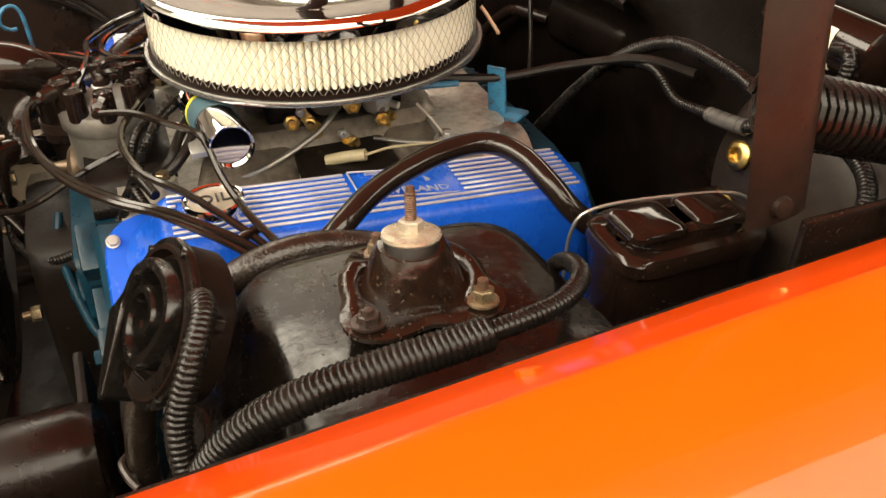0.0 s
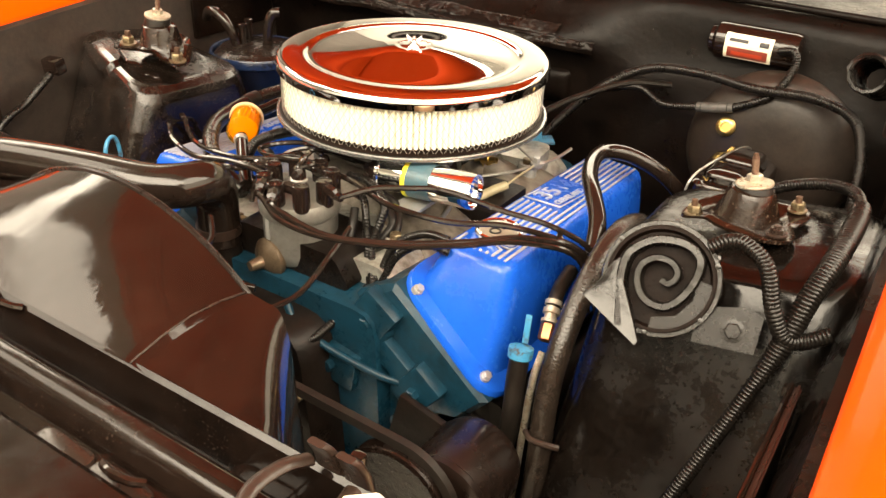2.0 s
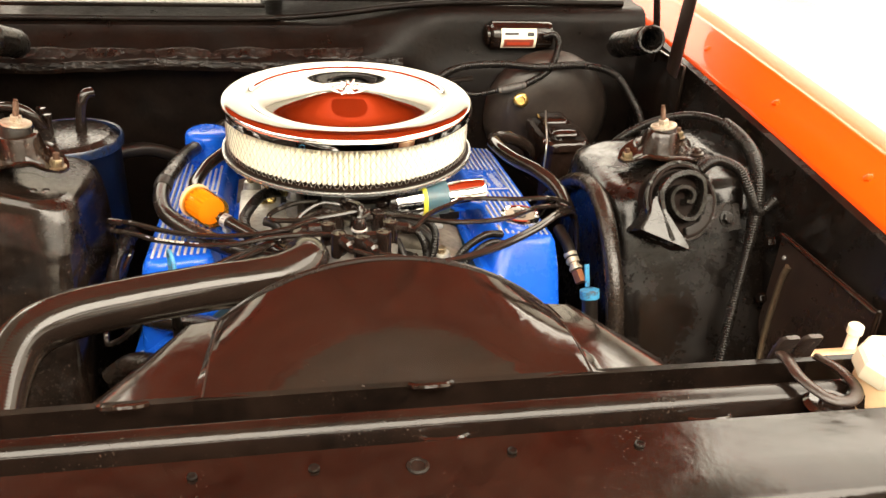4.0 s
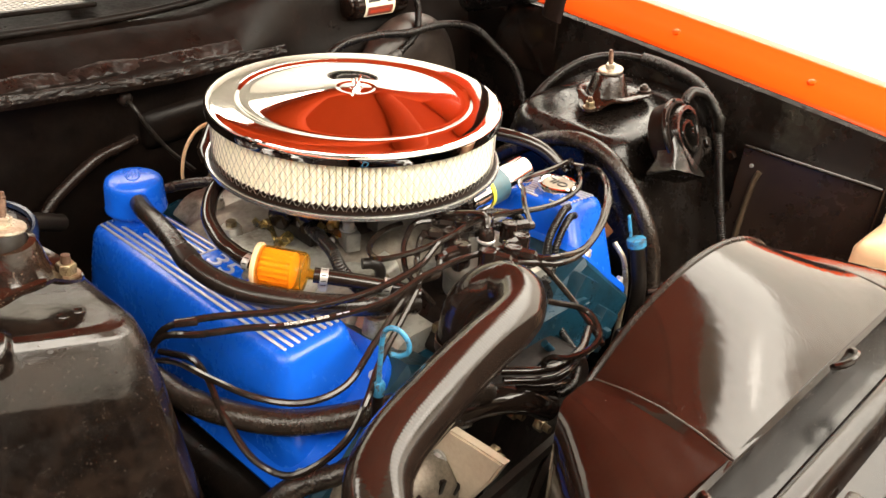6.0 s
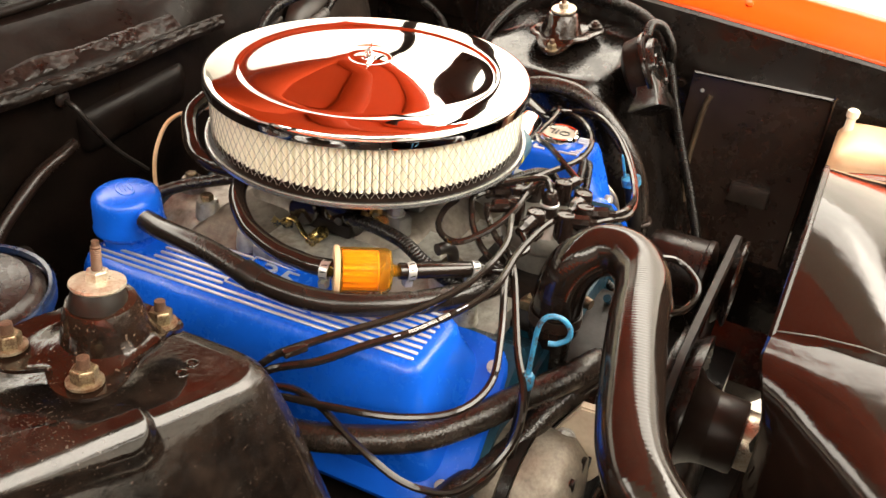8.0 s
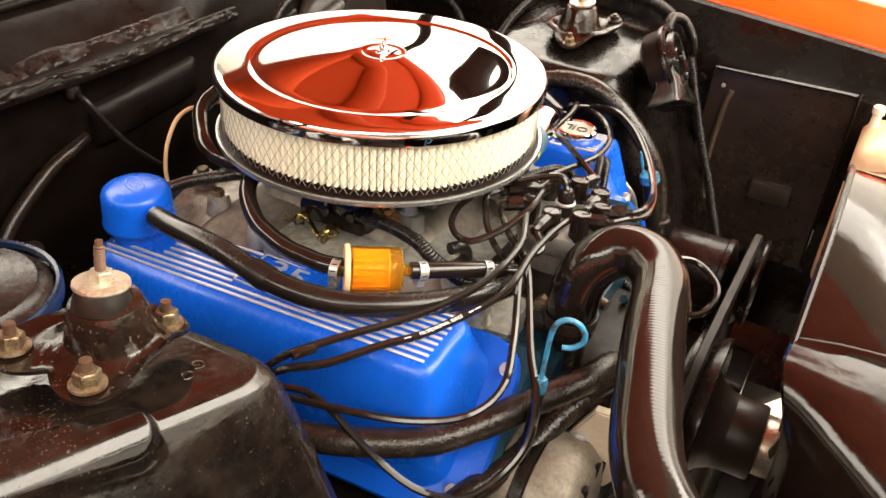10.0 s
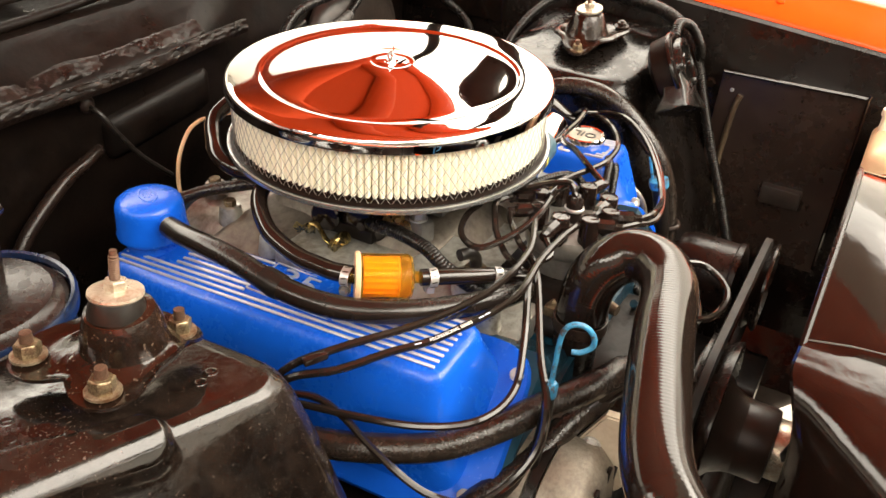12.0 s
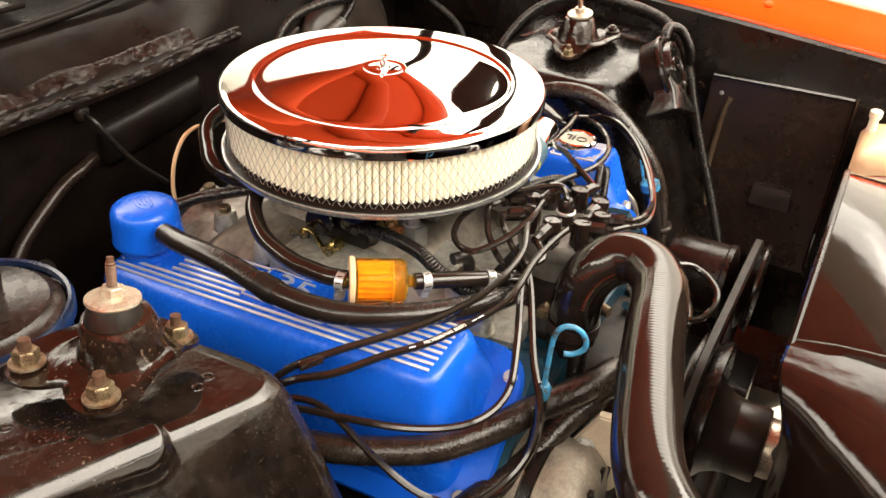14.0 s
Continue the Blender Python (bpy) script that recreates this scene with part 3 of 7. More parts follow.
        part("bolt_end", lathe([(0, 0.014), (0.0046, 0.014), (0.0042, 0.023), (0, 0.0235)], 12, m), M_RUST, mount)


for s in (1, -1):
    part("shock_tower", tower(s), M_TOWER if s < 0 else M_DIMBLACK, car, "black painted shock tower with drips and scuffs")
    strut_mount(s)

def firewall():
    def prof(w):
        a = [(0.70, 0.030), (0.47, 0.016), (0.44, 0.012), (0.395, 0.012), (0.375, 0.008), (0.366, -0.004), (0.345, -0.018), (0.322, -0.034), (0.312, -0.040), (0.309, -0.047), (0.318, -0.054), (0.345, -0.062), (0.352, -0.12), (0.35, -0.3), (0.37, -0.8)]
        b = [(0.70, 0.05), (0.47, 0.042), (0.44, 0.040), (0.41, 0.040), (0.395, 0.037), (0.386, 0.030), (0.380, 0.014), (0.376, -0.010), (0.372, -0.030), (0.368, -0.045), (0.362, -0.062), (0.352, -0.080), (0.345, -0.12), (0.345, -0.3), (0.37, -0.8)]
        return [(p[0] * (1 - w) + q[0] * w, p[1] * (1 - w) + q[1] * w) for p, q in zip(a, b)]
    rings = []
    for i in range(42):
        x = -0.60 + 1.2 * i / 41
        w = min(1, max(0, (x + 0.02) / 0.24))
        w = w * w * (3 - 2 * w)
        rings.append([(x, y, z + 0.0025 * noise.noise((x * 30, y * 40, z * 40)) * (1 if k in (7, 8, 9, 10) else 0.25)) for k, (y, z) in enumerate(prof(w))])
    return loft(rings, False, False, False)


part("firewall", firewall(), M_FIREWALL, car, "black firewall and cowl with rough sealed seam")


def crust(seed, y0, z0, y1, z1, x0, x1, high):
    """Rough hardened sealer smeared along the seam: a lumpy strip whose torn edges sink into the panel."""
    nx, nv = 330, 14
    rings = []
    for i in range(nx):
        x = x0 + (x1 - x0) * i / (nx - 1)
        row = []
        sag = 0.006 * noise.noise((x * 5, seed, 9)) + 0.003 * noise.noise((x * 17, seed, 4))
        for k in range(nv):
            w = k / (nv - 1)
            edge = min(w, 1 - w) * 2
            h = noise.noise((x * 55, w * 2.2, seed)) * 0.55 + noise.noise((x * 130, w * 5, seed + 3)) * 0.35 + noise.noise((x * 16, w * 1.2, seed + 7)) * 0.6
            lift = high * (0.62 + h) * min(1, edge * 2.5) - 0.0035 * (1 - min(1, edge * 2.5))
            y, z = y0 + (y1 - y0) * w, z0 + (z1 - z0) * w + sag
            row.append((x, y - lift * 0.75, z + lift * 0.6))
        rings.append(row)
    return loft(rings, False, False, False)


part("seam_sealer", crust(3, 0.309, -0.054, 0.314, -0.036, -0.585, 0.12, 0.0045), M_SEALER, car, "ragged hardened seam sealer")
part("seam_sealer", crust(6, 0.316, -0.040, 0.340, -0.020, -0.585, 0.05, 0.0034), M_SEALER, car, "ragged hardened seam sealer")
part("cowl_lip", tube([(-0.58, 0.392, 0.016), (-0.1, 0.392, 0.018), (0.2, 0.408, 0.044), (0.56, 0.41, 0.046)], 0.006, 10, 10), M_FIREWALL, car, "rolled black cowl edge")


def mesh_panel(x0, x1, y0, y1, z, cell, w):
    """Diamond lattice of thin flat bars."""
    gs = []
    for k in (1, -1):
        d = -(y1 - y0)
        while d < (x1 - x0):
            a0, b0 = (x0 + d, y0) if k > 0 else (x0 + d, y1)
            a1, b1 = (x0 + d + (y1 - y0) * 1.6, y1) if k > 0 else (x0 + d + (y1 - y0) * 1.6, y0)
            t0, t1 = max(0, (x0 - a0) / (a1 - a0)), min(1, (x1 - a0) / (a1 - a0))
            if t1 > t0:
                p = Vector((a0 + (a1 - a0) * t0, b0 + (b1 - b0) * t0, z))
                q = Vector((a0 + (a1 - a0) * t1, b0 + (b1 - b0) * t1, z))
                s_ = (q - p).normalized().cross(Vector((0, 0, 1))) * w
                u = Vector((0, 0, w))
                gs.append(loft([[p + s_ - u, p + s_ + u, p - s_ + u, p - s_ - u], [q + s_ - u, q + s_ + u, q - s_ + u, q - s_ - u]]))
            d += cell
    return cat(*gs)


for x0, x1, z in ((-0.56, -0.13, 0.034), (-0.085, 0.20, 0.047)):
    g = part("cowl_grille", mesh_panel(x0, x1, 0.424, 0.60, z, 0.017, 0.0012), M_GREYMETAL, car, "pale diamond mesh cowl vent")
    for y in (0.420, 0.606):
        part("grille_frame", rbox(x1 - x0 + 0.02, 0.010, 0.008, 0.003, 2, at((x0 + x1) / 2, y, z)), M_FIREWALL, g)
# Added black sheet that gives the vent's openings their darkness.
part("vent_shade_sheet", tf(rbox(1.14, 0.20, 0.006, 0.002), at(0, 0.515, -0.02)), M_GRIMESHADE, car, "added black sheet behind the vent's openings")
vent_web = part("vent_web", tf(rbox(0.040, 0.175, 0.006, 0.002), at(-0.1075, 0.512, 0.045)), M_GREYMETAL, car, "pale web between the cowl vents")
part("washer_nozzle", cat(rbox(0.020, 0.012, 0.010, 0.002, 2, at(-0.098, 0.428, 0.052)), lathe([(0, 0), (0.003, 0), (0.003, 0.005), (0, 0.005)], 10, at(-0.098, 0.428, 0.057))), M_PLASTIC, vent_web, "black washer nozzle")
part("cowl_panel", tf(rbox(1.16, 0.14, 0.01, 0.002), at(0, 0.66, 0.036)), M_DUSTY, car, "dark cowl tray behind the vent")


def support():
    prof = [(-0.592, -0.30), (-0.593, -0.060), (-0.597, -0.0555), (-0.601, -0.058), (-0.604, -0.097), (-0.626, -0.096), (-0.631, -0.090), (-0.633, -0.060), (-0.636, -0.052), (-0.641, -0.049), (-0.650, -0.050), (-0.656, -0.056), (-0.660, -0.072),
            (-0.682, -0.074), (-0.688, -0.044), (-0.694, -0.037), (-0.74, -0.034), (-0.772, -0.034), (-0.782, -0.040), (-0.79, -0.06), (-0.80, -0.09), (-0.85, -0.10), (-0.87, -0.3)]
    rings = [[(-0.61 + 1.22 * i / 30, y, z - 0.006 * ((i - 15) / 15) ** 2) for y, z in prof] for i in range(31)]
    return loft(rings, False, False, False)


sup = part("radiator_support", support(), M_BLACK, car, "black stepped radiator support panel")
for x, y, z in ((0.028, -0.601, -0.0575), (0.028, -0.668, -0.058), (-0.22, -0.601, -0.058), (0.25, -0.668, -0.06)):
    part("tab", tf(tube([(-0.018, 0, 0), (-0.012, -0.006, 0.003), (0, -0.009, 0.005), (0.012, -0.006, 0.003), (0.018, 0, 0)], 0.0032, 8), at(x, y, z)), M_SMOOTH, sup, "pressed half round tab")
# Hole floors are coloured near black for the shade inside.
for x, y, k in ((-0.001, -0.721, 1.0), (-0.073, -0.715, 0.5), (0.069, -0.714, 0.45), (-0.155, -0.713, 0.45), (0.165, -0.718, 0.5)):
    part("punched_hole", lathe([(0, -0.0005), (0.0052 * k, -0.0003), (0.0058 * k, 0.0006), (0.0072 * k, 0.0008), (0.0082 * k, -0.0006)], 22, at(x, y, -0.0338 - 0.006 * (x / 0.61) ** 2)), M_GRIMESHADE, sup, "small dark punched hole")

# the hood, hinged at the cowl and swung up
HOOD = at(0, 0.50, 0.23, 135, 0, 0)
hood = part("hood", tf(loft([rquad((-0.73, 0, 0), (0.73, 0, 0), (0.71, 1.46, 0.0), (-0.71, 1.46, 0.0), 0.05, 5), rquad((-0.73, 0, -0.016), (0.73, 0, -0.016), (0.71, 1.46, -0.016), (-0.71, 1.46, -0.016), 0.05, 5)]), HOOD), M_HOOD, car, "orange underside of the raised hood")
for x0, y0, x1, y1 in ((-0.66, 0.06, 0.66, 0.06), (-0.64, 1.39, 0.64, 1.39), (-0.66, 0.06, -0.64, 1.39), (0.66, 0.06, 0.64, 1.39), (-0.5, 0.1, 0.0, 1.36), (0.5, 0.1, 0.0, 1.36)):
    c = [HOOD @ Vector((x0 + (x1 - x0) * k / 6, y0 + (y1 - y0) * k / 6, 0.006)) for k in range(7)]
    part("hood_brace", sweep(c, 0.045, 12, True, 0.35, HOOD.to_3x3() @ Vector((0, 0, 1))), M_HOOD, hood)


# ---------------------------------------------------------------- the engine
engine = thing("engine", "blue and teal painted V8 engine with cast intake", "engine", (0, 0, -0.6))
OUT = Vector((0.765, 0, -0.644))
RAKE = 0.075  # the engine leans down toward the firewall


def bank(sgn, dy):
    """Cylinder head under a valve cover: a slanted block with bosses at its front."""
    def p(u, v, y):
        o = Vector((0.158, 0, -0.170)) + OUT * u + Vector((-0.644, 0, -0.765)) * v
        return (sgn * o.x, y + dy, o.z - RAKE * (y + 0.2))
    sec = [(0.0, 0.0), (0.165, 0.0), (0.165, 0.05), (0.15, 0.07), (0.15, 0.18), (-0.01, 0.18), (-0.02, 0.05)]
    rings = []
    for y, k in ((-0.262, 0.93), (-0.256, 1.0), (0.25, 1.0), (0.256, 0.93)):
        rings.append([p(0.075 + (u - 0.075) * k, 0.09 + (v - 0.09) * k, y) for u, v in sec])
    return loft(rings)


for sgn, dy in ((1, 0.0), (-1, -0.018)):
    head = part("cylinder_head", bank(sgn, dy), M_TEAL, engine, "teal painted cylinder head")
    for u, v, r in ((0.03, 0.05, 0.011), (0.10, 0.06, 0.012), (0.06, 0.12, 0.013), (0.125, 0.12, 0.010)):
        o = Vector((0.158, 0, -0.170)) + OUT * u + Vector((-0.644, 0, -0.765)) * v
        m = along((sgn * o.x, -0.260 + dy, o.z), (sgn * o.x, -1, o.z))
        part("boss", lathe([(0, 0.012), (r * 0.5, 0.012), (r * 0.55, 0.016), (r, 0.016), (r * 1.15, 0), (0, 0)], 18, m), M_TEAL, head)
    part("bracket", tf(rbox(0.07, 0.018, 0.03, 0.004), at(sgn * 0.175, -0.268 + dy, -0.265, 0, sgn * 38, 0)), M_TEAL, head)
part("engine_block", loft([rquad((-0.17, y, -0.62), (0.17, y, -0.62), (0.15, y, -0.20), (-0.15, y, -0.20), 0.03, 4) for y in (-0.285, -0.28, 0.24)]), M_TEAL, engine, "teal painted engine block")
part("timing_cover", loft([rquad((-0.11, y, -0.60), (0.12, y, -0.60), (0.09 * k, y, -0.225), (-0.09 * k, y, -0.225), 0.04, 5) for y, k in ((-0.28, 1), (-0.325, 1), (-0.335, 0.9))]), M_GRIMESHADE, engine, "grimy timing cover and water pump")
part("water_neck", tube([(-0.083, -0.275, -0.225), (-0.086, -0.277, -0.19), (-0.088, -0.279, -0.16)], 0.0225, 16), M_GRIMESHADE, engine, "cast thermostat housing")


mani = part("intake_manifold", cat(loft([rquad((-0.155, y, -0.20), (0.155, y, -0.20), (0.125, y, -0.172), (-0.125, y, -0.172), 0.015, 5) for y in (-0.235, 0.2)])), M_ALU, engine, "bare cast aluminium intake manifold")
for s in (1, -1):
    for y0, y1 in ((-0.182, -0.098 if s < 0 else -0.062), (0.046, 0.152)):
        rings = []
        for k in range(9):
            w = k / 8
            x, zt, ym = s * (0.045 + 0.125 * w), -0.150 - 0.036 * w ** 1.6, (y0 + y1) / 2 * (0.75 + 0.25 * w)
            hw = (y1 - y0) / 2 * (0.82 + 0.18 * w)
            rings.append(rquad((x, ym - hw, zt - 0.05), (x, ym + hw, zt - 0.05), (x, ym + hw, zt), (x, ym - hw, zt), 0.022, 7))
        part("runner", loft(rings), M_ALU if s < 0 and y0 < 0 else M_DARKALU, mani)
    # Driver side valley is near black to hold the shade of the cavity.
    part("valley", tf(rbox(0.10, 0.14 if s < 0 else 0.10, 0.03, 0.006), at(s * 0.112, -0.026 if s < 0 else -0.008, -0.176)), M_ALU if s < 0 else M_GRIMESHADE, mani, "cast valley between the runners")
part("plenum", loft([rquad((-0.085 * k, -0.115 * k, z), (0.085 * k, -0.115 * k, z), (0.085 * k, 0.115 * k, z), (-0.085 * k, 0.115 * k, z), 0.03 * k, 6) for k, z in ((1.25, -0.19), (1.1, -0.165), (0.95, -0.148), (0.9, -0.143))]), M_DARKALU, mani)
part("water_crossover", loft([rquad((-0.10, y, -0.20), (0.10, y, -0.20), (0.075, y, -0.160), (-0.075, y, -0.160), 0.015, 5) for y in (-0.262, -0.255, -0.175)]), M_GRIMESHADE, mani)
sb = part("sensor_boss", lathe([(0, -0.18), (0.026, -0.18), (0.022, -0.150), (0.019, -0.146), (0, -0.146)], 28, at(-0.102, -0.168, 0)), M_ALU, mani)
part("sensor_nut", hexnut(0.0125, 0.009, at(-0.102, -0.168, -0.1462)), M_NUT, sb, "dull brass sensor nut")
part("sensor_elbow", tube([(-0.102, -0.168, -0.140), (-0.103, -0.167, -0.126), (-0.110, -0.163, -0.119), (-0.120, -0.158, -0.118)], 0.0062, 12), M_RUBBER, sb, "black rubber elbow")
for x, y in ((-0.135, -0.20), (0.11, -0.19), (-0.12, 0.14), (-0.145, 0.06), (0.13, 0.1), (-0.09, 0.19)):
    boss = part("bolt_boss", lathe([(0.015, -0.178), (0.0125, -0.158), (0.0115, -0.156), (0, -0.156)], 22, at(x, y, 0)), M_ALU, mani)
    part("manifold_bolt", hexnut(0.0075, 0.007, at(x, y, -0.1562)), M_NUT, boss)


# ---------------------------------------------------------------- valve covers
def build_cover():
    """The driver side cover: flange, tall body, ribs, badge and bolts."""
    t = thing("valve_cover", "blue enamelled valve cover with bare aluminium ribs", "valve cover", (0.22, 0, -0.20), "valve covers")

    def ring(xi, zi, xo, zo, y0, y1, r):
        return rquad((xi, y0, zi), (xi, y1, zi), (xo, y1, zo), (xo, y0, zo), r, 7)
    rings = [ring(0.154, -0.166, 0.288, -0.279, -0.252, 0.250, 0.044), ring(0.157, -0.162, 0.291, -0.274, -0.252, 0.250, 0.044),
             ring(0.160, -0.1595, 0.292, -0.270, -0.250, 0.248, 0.044), ring(0.171, -0.1665, 0.278, -0.256, -0.233, 0.221, 0.032),
             ring(0.1735, -0.161, 0.2775, -0.245, -0.2305, 0.2185, 0.030), ring(0.1795, -0.143, 0.2745, -0.178, -0.214, 0.208, 0.026),
             ring(0.183, -0.134, 0.2685, -0.144, -0.206, 0.206, 0.022), ring(0.1855, -0.130, 0.264, -0.1355, -0.2025, 0.2025, 0.019),
             ring(0.190, -0.1280, 0.259, -0.1330, -0.198, 0.198, 0.016)]
    body = part("cover_body", loft(rings, True, True), M_BLUE, t)
    slope = -0.005 / 0.069
    zt = lambda x: -0.1278 + slope * (x - 0.190)
    n = 9
    for i in range(n):
        x = 0.1925 + i * 0.0079
        cuts = [(-0.193, 0.193)]
        if i < 7:
            cuts = [(-0.193, -0.031), (0.075, 0.193)]
        out = []
        for a, b in cuts:
            if i < 6:
                hole = 0.031 ** 2 - (x - 0.222) ** 2
                if hole > 0 and a < -0.158 < b:
                    h = math.sqrt(hole)
                    out += [(a, -0.158 - h), (-0.158 + h, b)]
                    continue
            out.append((a, b))
        for a, b in out:
            if b - a > 0.004:
                part("rib", tf(rbox(0.0034, b - a, 0.0026, 0.0008, 1), at(x, (a + b) / 2, zt(x) + 0.0008, 0, math.degrees(-math.atan(slope)), 0)), M_STRIPE, t)
    # badge: a raised border with the engine's size and name
    mb = at(0.2165, 0.022, zt(0.2165) + 0.0006, 0, math.degrees(-math.atan(slope)), 90)
    bw, bh = 0.098, 0.050
    border = cat(rbox(bw, 0.0016, 0.002, 0.0005, 1, mb @ at(0, bh / 2, 0)), rbox(bw, 0.0016, 0.002, 0.0005, 1, mb @ at(0, -bh / 2, 0)),
                 rbox(0.0016, bh, 0.002, 0.0005, 1, mb @ at(bw / 2, 0, 0)), rbox(0.0016, bh, 0.002, 0.0005, 1, mb @ at(-bw / 2, 0, 0)))
    badge = part("badge_border", border, M_STRIPE, t)
    part("badge_number", text_mesh("351", 0.034, 0.0010, mb @ at(0, 0.0085, 0.0004) @ Matrix.Diagonal((1.45, 1, 1, 1))), M_BADGE, badge, "raised number 351", 0)
    part("badge_name", text_mesh("CLEVELAND", 0.0135, 0.0008, mb @ at(0, -0.0155, 0.0004) @ Matrix.Diagonal((1.12, 1, 1, 1))), M_BADGE, badge, "raised word CLEVELAND", 0)
    nrm = Vector((0.644, 0, 0.765))
    for x, y, z in ((0.180, -0.2425, -0.1735), (0.272, -0.238, -0.2495), (0.183, 0.236, -0.1750), (0.273, 0.229, -0.2500)):
        p = Vector((x, y, z))
        part("cover_bolt", cat(lathe([(0, -0.004), (0.0064, -0.004), (0.0064, 0.0012), (0, 0.0018)], 20, along(p, p + nrm)), hexnut(0.0054, 0.0048, along(p, p + nrm) @ at(0, 0, 0.0012))), M_ZINC, t)
    return t


cover_d = build_cover()
TILT = math.degrees(math.atan(RAKE))
copy_thing(cover_d, pose(-0.2215, -0.023, -0.2200 + LID, TILT, 0, 180))
cover_d.matrix_basis = pose(0.22, -0.005, -0.2170 + LID, -TILT, 0, 0)

OCX, OCY = 0.226, -0.154
cap = thing("oil_cap", "round chrome oil filler cap on the blue valve cover", "oil cap", (OCX, OCY, -0.138))
part("cap_rim", lathe([(0, -0.142), (0.026, -0.142), (0.0265, -0.131), (0.0300, -0.129), (0.0310, -0.124), (0.0300, -0.1205), (0.0275, -0.1195), (0.0255, -0.1205), (0.0248, -0.1222), (0, -0.1222)], 44, at(OCX, OCY, 0) @ Matrix.Diagonal((0.88, 0.88, 1, 1))), M_CHROME, cap)
part("cap_disc", lathe([(0, -0.1212), (0.0225, -0.1212), (0.0240, -0.1218), (0, -0.1221)], 36, at(OCX, OCY, 0) @ Matrix.Diagonal((0.88, 0.88, 1, 1))), M_CAPDISC, cap, "dull plated disc on the cap")
part("cap_word", text_mesh("OIL", 0.0195, 0.0006, at(OCX, OCY, -0.1206, 0, 0, 90)), M_PRINT, cap, "black word OIL", 0)

brea = thing("crankcase_breather", "domed blue crankcase breather on the valve cover", "breather", (-0.216, 0.160, -0.165))
BX, BY = -0.216, 0.160
part("cap_dome", lathe([(0, -0.168), (0.029, -0.168), (0.0295, -0.152), (0.0350, -0.1515), (0.0370, -0.149), (0.0372, -0.1455), (0.0360, -0.1425), (0.0352, -0.122), (0.0345, -0.1155), (0.0325, -0.1105), (0.0280, -0.1075), (0.020, -0.1058), (0, -0.105)], 52, at(BX, BY, 0)), M_BLUE, brea)
part("oval_emblem", lathe([(0.0115, 0.0002), (0.0128, 0.0009), (0.0142, 0.0009), (0.0152, -0.0004)], 32, at(BX, BY, -0.1055) @ pose(0, 0, 0, 0, 0, -28) @ Matrix.Diagonal((0.62, 1.15, 1, 1))), M_BLUE, brea, "plain embossed oval emblem", 30)
for k, w in ((-1, 0.010), (0, 0.015), (1, 0.010)):
    part("emblem_bar", tf(rbox(0.0020, w, 0.0010, 0.0004, 1), at(BX, BY, -0.1050) @ pose(0, 0, 0, 0, 0, -28) @ at(0.0038 * k, 0, 0)), M_BLUE, brea, "plain raised bar in the emblem")
part("nipple", lathe([(0, 0), (0.009, 0), (0.009, 0.03), (0, 0.03)], 18, along((-0.222, 0.135, -0.124), (-0.238, 0.099, -0.121))), M_BLUE, brea)

# ---------------------------------------------------------------- air cleaner
air = thing("air_cleaner", "round chrome open-element air cleaner with cream filter", "air cleaner", (0, 0, -0.08))
part("lid", lathe([(0, 0.0105), (0.017, 0.0105), (0.0195, 0.0098), (0.022, 0.0105), (0.026, 0.0105), (0.045, 0.0076), (0.07, 0.0043), (0.10, 0.0012), (0.125, -0.0007), (0.1365, -0.0010), (0.1385, -0.0006), (0.1400, 0.0003),
                    (0.1420, 0.0010), (0.1445, 0.0012), (0.150, 0.00125), (0.160, 0.0013), (0.168, 0.0013), (0.1715, 0.0011), (0.1745, 0.0004), (0.1768, -0.0014), (0.1781, -0.0045), (0.1785, -0.008), (0.1785, -0.0145), (0.1765, -0.0155), (0.17, -0.0125)], 160), M_CHROME, air)
N = 150
rings = []
for z in (-0.010, -0.0648):
    ring = []
    for i in range(N):
        for w, r in ((0.0, 0.1600), (0.13, 0.1684), (0.36, 0.1706), (0.64, 0.1708), (0.87, 0.1684)):
            a = 2 * math.pi * (i + w) / N
            ring.append((r * math.cos(a), r * math.sin(a), z))
    rings.append(ring)
part("filter_element", loft(rings), M_PAPER, air, "pleated cream paper filter element", 50)
gs = []
K = 104
for k in range(K):
    for s in (1, -1):
        c = []
        for j in range(13):
            a = 2 * math.pi * (k + s * 3.4 * j / 12) / K
            c.append(Vector((0.1728 * math.cos(a), 0.1728 * math.sin(a), -0.013 - 0.056 * j / 12)))
        gs.append(sweep(c, 0.00034, 4, False))
tagged(part("wire_mesh", cat(*gs), M_GALV, air, "thin expanded wire screen", 0), kind="stuff")
part("lower_seal", lathe([(0.15, -0.0644), (0.1695, -0.0644), (0.1708, -0.0655), (0.1712, -0.0685), (0.1740, -0.0696), (0.1766, -0.0706), (0.1765, -0.0717), (0.15, -0.072)], 120), M_GROOVE_SEAL, air, "black rubber end seal")
part("base_pan", lathe([(0.05, -0.098), (0.09, -0.092), (0.15, -0.084), (0.170, -0.0735), (0.1780, -0.0715), (0.1800, -0.0718), (0.1808, -0.0735), (0.1804, -0.0768), (0.1788, -0.0774), (0.1780, -0.0750), (0.170, -0.0765), (0.15, -0.088), (0.09, -0.096)], 120), M_PAN, air, "plated steel base pan")
WN = Matrix.Translation((0, 0, 0.0105)) @ Matrix.Scale(0.72, 4)
